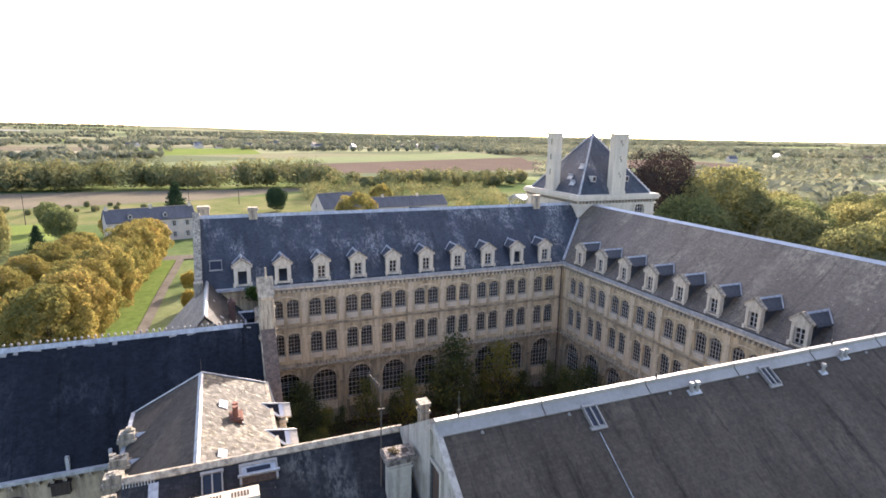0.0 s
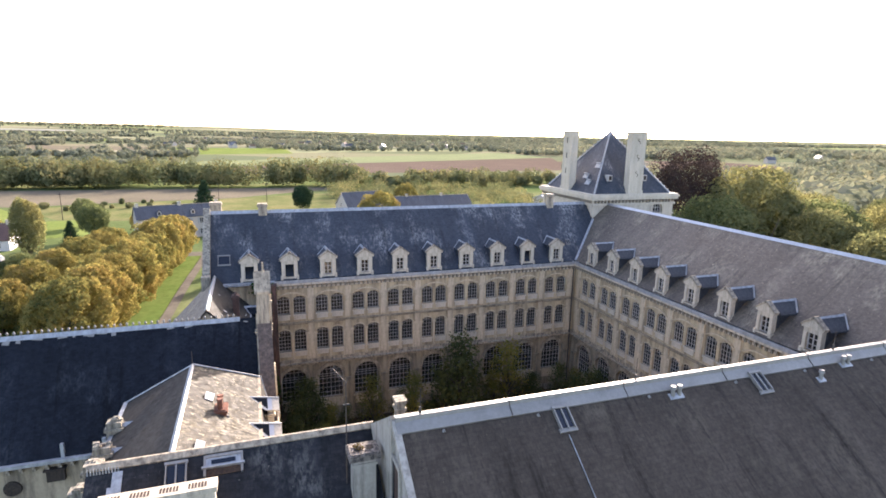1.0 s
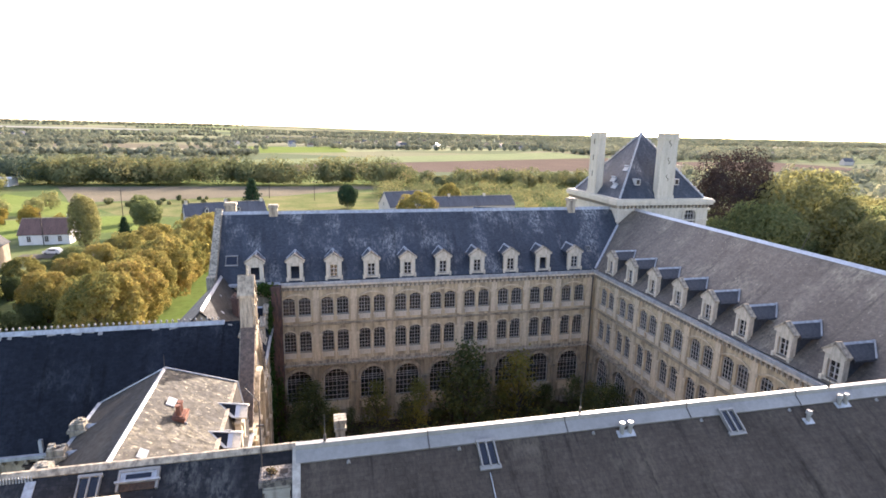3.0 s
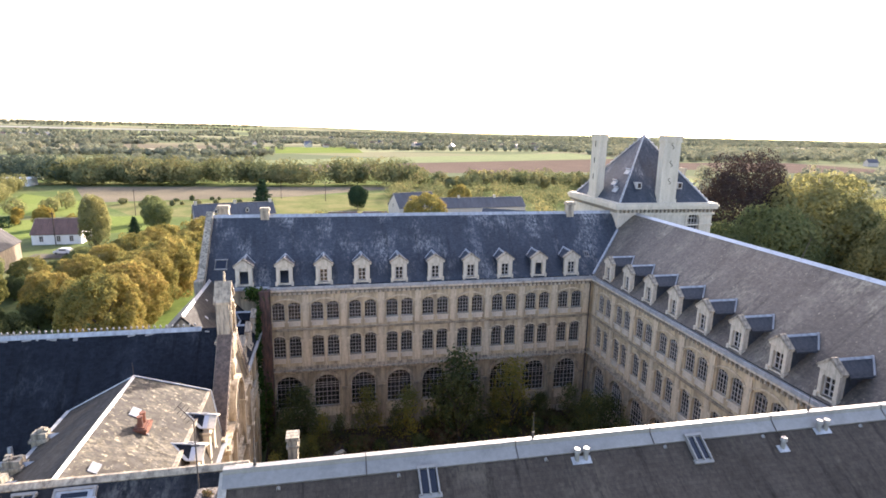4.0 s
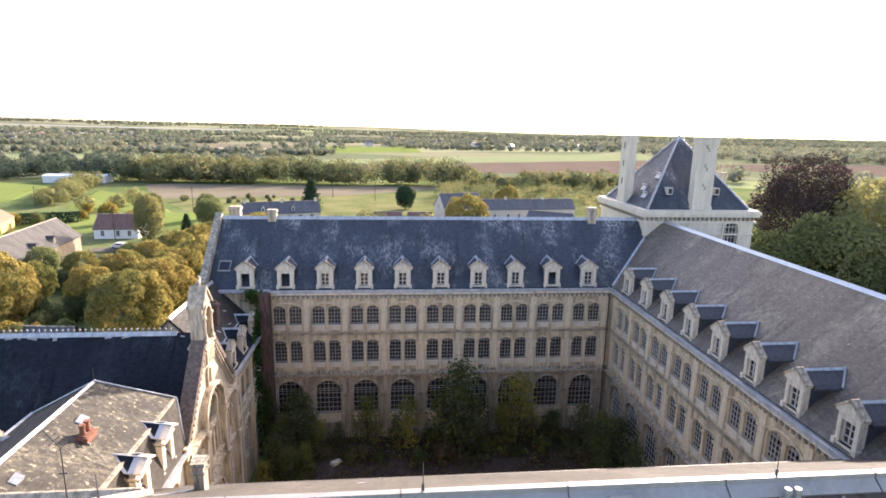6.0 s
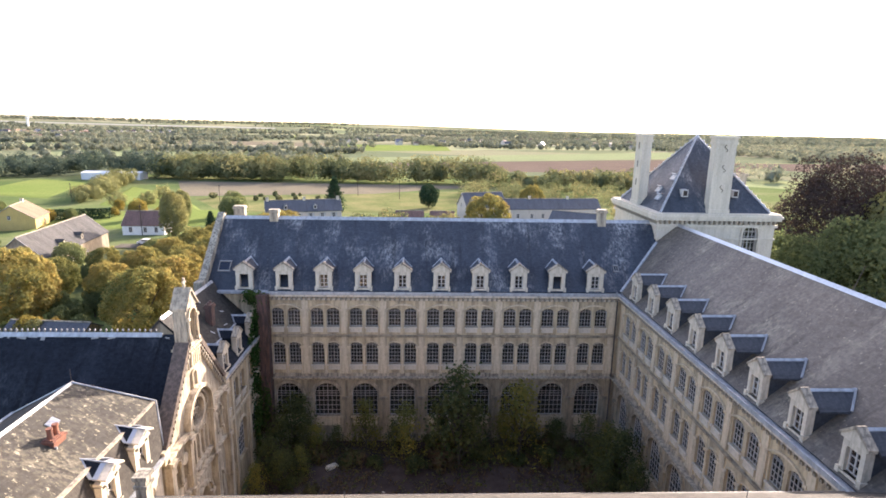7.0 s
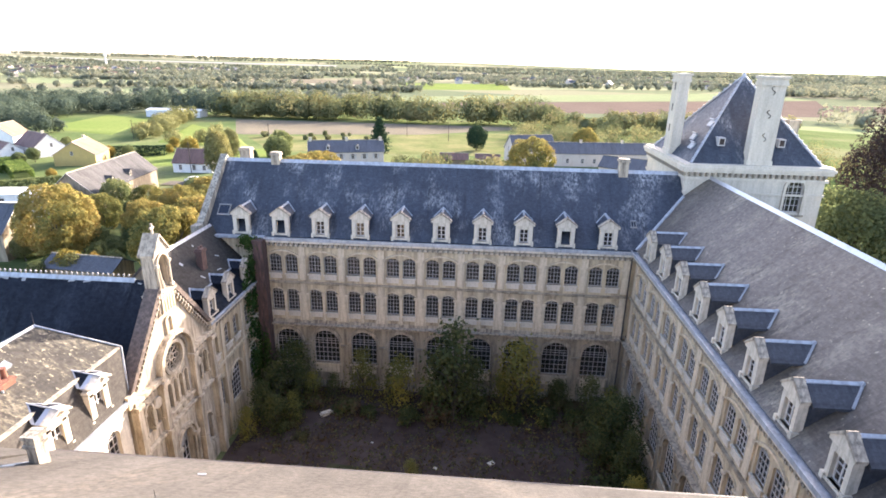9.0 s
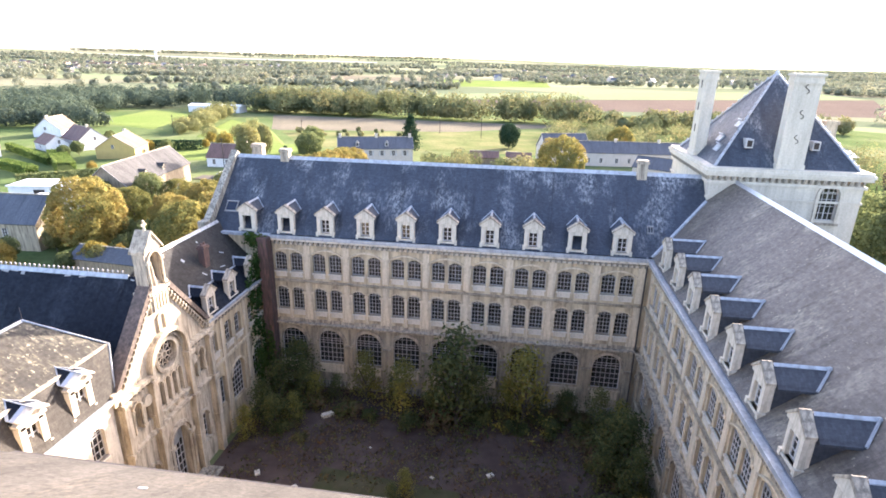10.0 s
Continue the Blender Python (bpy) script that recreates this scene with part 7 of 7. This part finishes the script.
house("white gabled house with brown tiled roof", -129, 186, -30, 15.0, 9.5, 3.6, 7.6, WALL_WHITE, ROOF_BROWN, [(-1, -2, 0.9)], (4,))
house("white house with brown-tan tiled roof", -167.6, 216.0, 108, 15.0, 10.5, 3.0, 7.6, WALL_WHITE, ROOF_TAN, [(-1, -4, 0.9), (-1, 2, 0.9)], (-6,))
house("white cottage with tan tiled roof", -196, 190, 70, 12.0, 9.0, 3.0, 7.0, WALL_WHITE, ROOF_TAN)
house("brown-roofed house by the hedge", -137, 180, -30, 11.0, 7.0, 2.6, 5.2, WALL_WHITE, ROOF_BROWN, [(-1, 0, 0.8)])
house("white gabled house by the street", -146, 160, 60, 11.0, 8.0, 3.2, 7.0, WALL_WHITE, ROOF_BROWN)
house("slate-roofed pale stone outbuilding below the trees", -61, 85.5, 3, 21.0, 8.0, 5.0, 8.6, STONE_LOW, ROOF_SLATE, [(-1, 2, 2.4), (-1, 5, 2.4), (-1, -2, 2.4)])
house("farmhouse with grey slate roof and white gable", 39.5, 198.5, 17, 15.0, 10.0, 4.6, 9.2, WALL_CREAM, ROOF_SLATE, [(-1, -2, 1.0)])
house("long farm building with grey slate roof", 62, 196, 6, 38.0, 8.0, 4.6, 7.6, WALL_CREAM, ROOF_SLATE, [(-1, u, 1.2) for u in (-15, -11, -6, -2, 3, 8, 13)], (-6, 8))
house("low farm shed with dark slate roof", 66, 172, 150, 14.0, 8.0, 3.6, 6.2, WALL_CREAM, ROOF_SLATE)
house("small shed with red-brown roof", 14, 186, 5, 9.0, 5.0, 2.4, 4.0, WALL_RUBBLE, ROOF_BROWN, name="shed")
house("low wall-side shed with tiled roof", 25, 190, 0, 8.0, 4.0, 2.2, 3.4, WALL_CREAM, ROOF_BROWN, name="shed")
house("pale grey metal barn beyond the meadow", -166.5, 342, 0, 34.0, 10.0, 4.0, 4.9, WALL_WHITE, SHEET, name="barn")
house("pale sheet-roofed farm shed", 128, 212, 20, 18.0, 9.0, 4.2, 6.0, WALL_CREAM, SHEET, name="barn")
house("small lean-to with slate roof under the trees", -33, 77, 175, 11.0, 4.5, 2.4, 3.6, WALL_RUBBLE, ROOF_SLATE, name="shed")


def flat_shed(label, x, y, yaw, l, w, h, roof):
    t = thing("flat_roofed_shed", label, "shed", pose(x, y, land(x, y), 0, 0, yaw))
    part("wall", boxes((-l / 2, l / 2, -w / 2, w / 2, -0.4, h)), WALL_WHITE, t)
    part("roof", boxes((-l / 2 - 0.3, l / 2 + 0.3, -w / 2 - 0.3, w / 2 + 0.3, h, h + 0.22)), roof, t)
    part("door", boxes((-1.2, 1.2, -w / 2 - 0.04, -w / 2, 0, 2.1)), DARKWOOD_AND_SHADE, t)


flat_shed("low white shed with pale flat roof", -81, 117.5, 12, 13, 7, 2.8, SHEET)
flat_shed("low white shed with blue-grey flat roof", -71, 118.5, 12, 6, 8, 2.8, ZINC)
flat_shed("low white shed with pale flat roof", -70, 107.5, 12, 9, 5, 2.4, SHEET)

# village houses far off in the valley
FAR_WALL = finish(solid(prism, [(-4, -0.5), (4, -0.5), (4, 4.5), (0, 8), (-4, 4.5)], -6, 6), "wall", WALL_CREAM)
FAR_ROOF = [finish(solid(prism, [(-4.4, 4.3), (0, 8.15), (4.4, 4.3), (4.4, 4.5), (0, 8.4), (-4.4, 4.5)], -6.3, 6.3), "roof", m) for m in (ROOF_SLATE, ROOF_BROWN, ROOF_TAN)]
random.seed(21)
spots = [(random.uniform(-150, 520), random.uniform(1000, 1700)) for _ in range(60)] + [(random.uniform(-1300, -600), random.uniform(900, 1700)) for _ in range(70)] + [(random.uniform(600, 1500), random.uniform(350, 1100)) for _ in range(30)] + [(random.uniform(-420, -230), random.uniform(150, 330)) for _ in range(14)] + [(-1000 + random.gauss(0, 190), 1420 + random.gauss(0, 60)) for _ in range(50)]
for i, (x, y) in enumerate(spots):
    h = thing("village_house", "small far village house with pale walls", "house", pose(x, y, land(x, y), 0, 0, random.random() * 180) @ Matrix.Scale(random.uniform(0.75, 1.2), 4), "far village")
    part("wall", FAR_WALL, None, h)
    part("roof", FAR_ROOF[i % 3], None, h)

# hedges and poles among the gardens


def hedge(label, p, q, wide, high, material, seed):
    rng = np.random.default_rng(seed)
    p, q = np.array(p, float), np.array(q, float)
    ln = np.linalg.norm(q - p)
    n = int(ln * (wide + 2 * high) * 26)
    t = (q - p) / ln
    nrm = np.array([-t[1], t[0]])
    s = rng.random(n) * ln
    a = rng.random(n) * (wide + 2 * high)
    off = np.where(a < high, -wide / 2, np.where(a < high + wide, a - high - wide / 2, wide / 2))
    z = np.where(a < high, a, np.where(a < high + wide, high, a - high - wide))
    xy = p + s[:, None] * t + off[:, None] * nrm
    base_z = np.array([land(x, y) for x, y in xy])
    c = np.stack([xy[:, 0], xy[:, 1], z + base_z], axis=1) + rng.normal(size=(n, 3)) * 0.1
    v, f = leaves(c, 0.24, rng)
    return tagged(new("hedge", mesh_of("hedge", v, f, material)), label, "hedge", kind="stuff")


hedge("dark clipped hedge along the field", (-108, 183), (-86, 189), 2.0, 3.4, L_DARK, 31)
hedge("bright green clipped hedge", (-121, 164), (-99, 143), 4.5, 2.6, L_HEDGE, 32)
hedge("bright green clipped hedge", (-122, 146), (-104, 137), 3.0, 2.4, L_HEDGE, 33)
hedge("bright green clipped hedge", (-150, 176), (-112, 152), 2.0, 2.2, L_HEDGE, 34)
hedge("dark green hedge by the sheds", (-100, 128), (-86, 140), 2.0, 2.0, L_GREEN, 35)
hedge("green hedge beside the lane", (-58, 96), (-40, 118), 2.5, 2.5, L_HEDGE, 36)
for x, y, hh in ((-60.5, 158, 9.0), (-58, 212, 9.5), (-125, 232, 8.0), (-12, 262, 8.0), (8, 250, 9.0), (95, 300, 9.0)):
    bm = B()
    tube(bm, (0, 0, -0.4), (0, 0, hh), 0.13, 0.09, 7)
    box(bm, -0.6, 0.6, -0.05, 0.05, hh - 0.7, hh - 0.58)
    pl = tagged(new("utility_pole", finish(bm, "utility_pole", DARKWOOD_AND_SHADE)), "plain wooden utility pole with a cross arm", "pole")
    pl.matrix_basis = pose(x, y, land(x, y))
# a car on the lane by the white house


def car(label, x, y, yaw, paint):
    t = thing("car", label, "car", pose(x, y, land(x, y) + 0.16, 0, 0, yaw))
    bm = B()
    side_prism(bm, [(-2.0, 0.3), (2.0, 0.3), (2.05, 0.75), (1.3, 0.92), (0.7, 1.42), (-1.2, 1.45), (-1.95, 0.95)], -0.8, 0.8)
    part("body", bm, paint, t)
    part("windscreen", boxes((-0.81, 0.81, -1.1, 0.6, 0.98, 1.32)), IRON, t)
    for sx in (-0.78, 0.78):
        for sy in (-1.25, 1.3):
            bm = B()
            cyl(bm, 0, 0, -0.1, 0.1, 0.31, 0.31, 12)
            part("wheel", bm, IRON, t, "", pose(sx, sy, 0.2, 0, 90, 0))


car("small white car parked on the lane", -53.5, 145.5, 80, WALL_WHITE)
bm = B()
box(bm, -0.6, 0.6, -0.25, 0.25, 0, 0.1)
box(bm, -0.55, 0.4, -0.2, 0.2, 0.1, 0.3)
deb = tagged(new("stone_slab", finish(bm, "stone_slab", STONE_PALE)), "pale broken stone slab lying in the court weeds", "rubble")
deb.matrix_basis = pose(10.1, 48.4, 0.05, 8, 4, 40)
random.seed(4)
for i in range(9):
    bm = B()
    s = random.uniform(0.1, 0.3)
    box(bm, -s, s, -s * 0.7, s * 0.7, 0, s * 0.5)
    r = tagged(new("rubble_stone", finish(bm, "rubble_stone", STONE_PALE)), "loose pale stone on the court ground", "rubble", "loose stones")
    r.matrix_basis = pose(random.uniform(5, 30), random.uniform(32, 46), 0.03, 0, 0, random.random() * 180)
# steps before the chapel door
for i in range(3):
    st = part("step", boxes((-1.7 - 0.35 * i, 1.7 + 0.35 * i, -0.9 - 0.34 * i, -0.3, -0.2, 0.54 - 0.18 * i - 0.003 * i)), STONE_OLD, CP, "", C_IN)

# white water tower on the far plateau
wt = thing("water_tower", "slender white water tower on the far plateau", "water tower", pose(-1250, 1860, land(-1250, 1860)))
part("shaft", solid(cyl, 0, 0, -1, 30, 3.2, 2.6, 14), WALL_WHITE, wt)
bm = B()
cyl(bm, 0, 0, 30, 33, 2.6, 5.0, 14)
cyl(bm, 0, 0, 33, 38, 5.0, 5.0, 14)
part("tank", bm, WALL_WHITE, wt)
# more garden shrubs and trees among the houses
random.seed(51)
for i in range(34):
    x, y = random.uniform(-185, -66), random.uniform(136, 205)
    if min(math.hypot(x - a, y - b) for a, b in ((-127, 184), (-167, 213), (-101, 169), (-61, 163), (-140, 188), (-146, 160), (-59, 121))) > 10.5:
        plant(K_SMALL[i % 3], "garden_shrub", "rounded garden shrub among the houses", x, y, random.uniform(0.25, 0.6), random.random() * 360, "garden shrubs")
for i in range(26):
    x, y = random.uniform(-62, -34), random.uniform(73, 90)
    if abs(x + 61) < 9 and y < 92 or math.hypot(x + 42.5, y - 84) < 5:
        continue
    plant(K_SMALL[(1, 2, 1, 0)[i % 4]], "garden_shrub", "rounded golden shrub below the chestnut trees", x, y, random.uniform(0.3, 0.55), random.random() * 360, "garden shrubs")
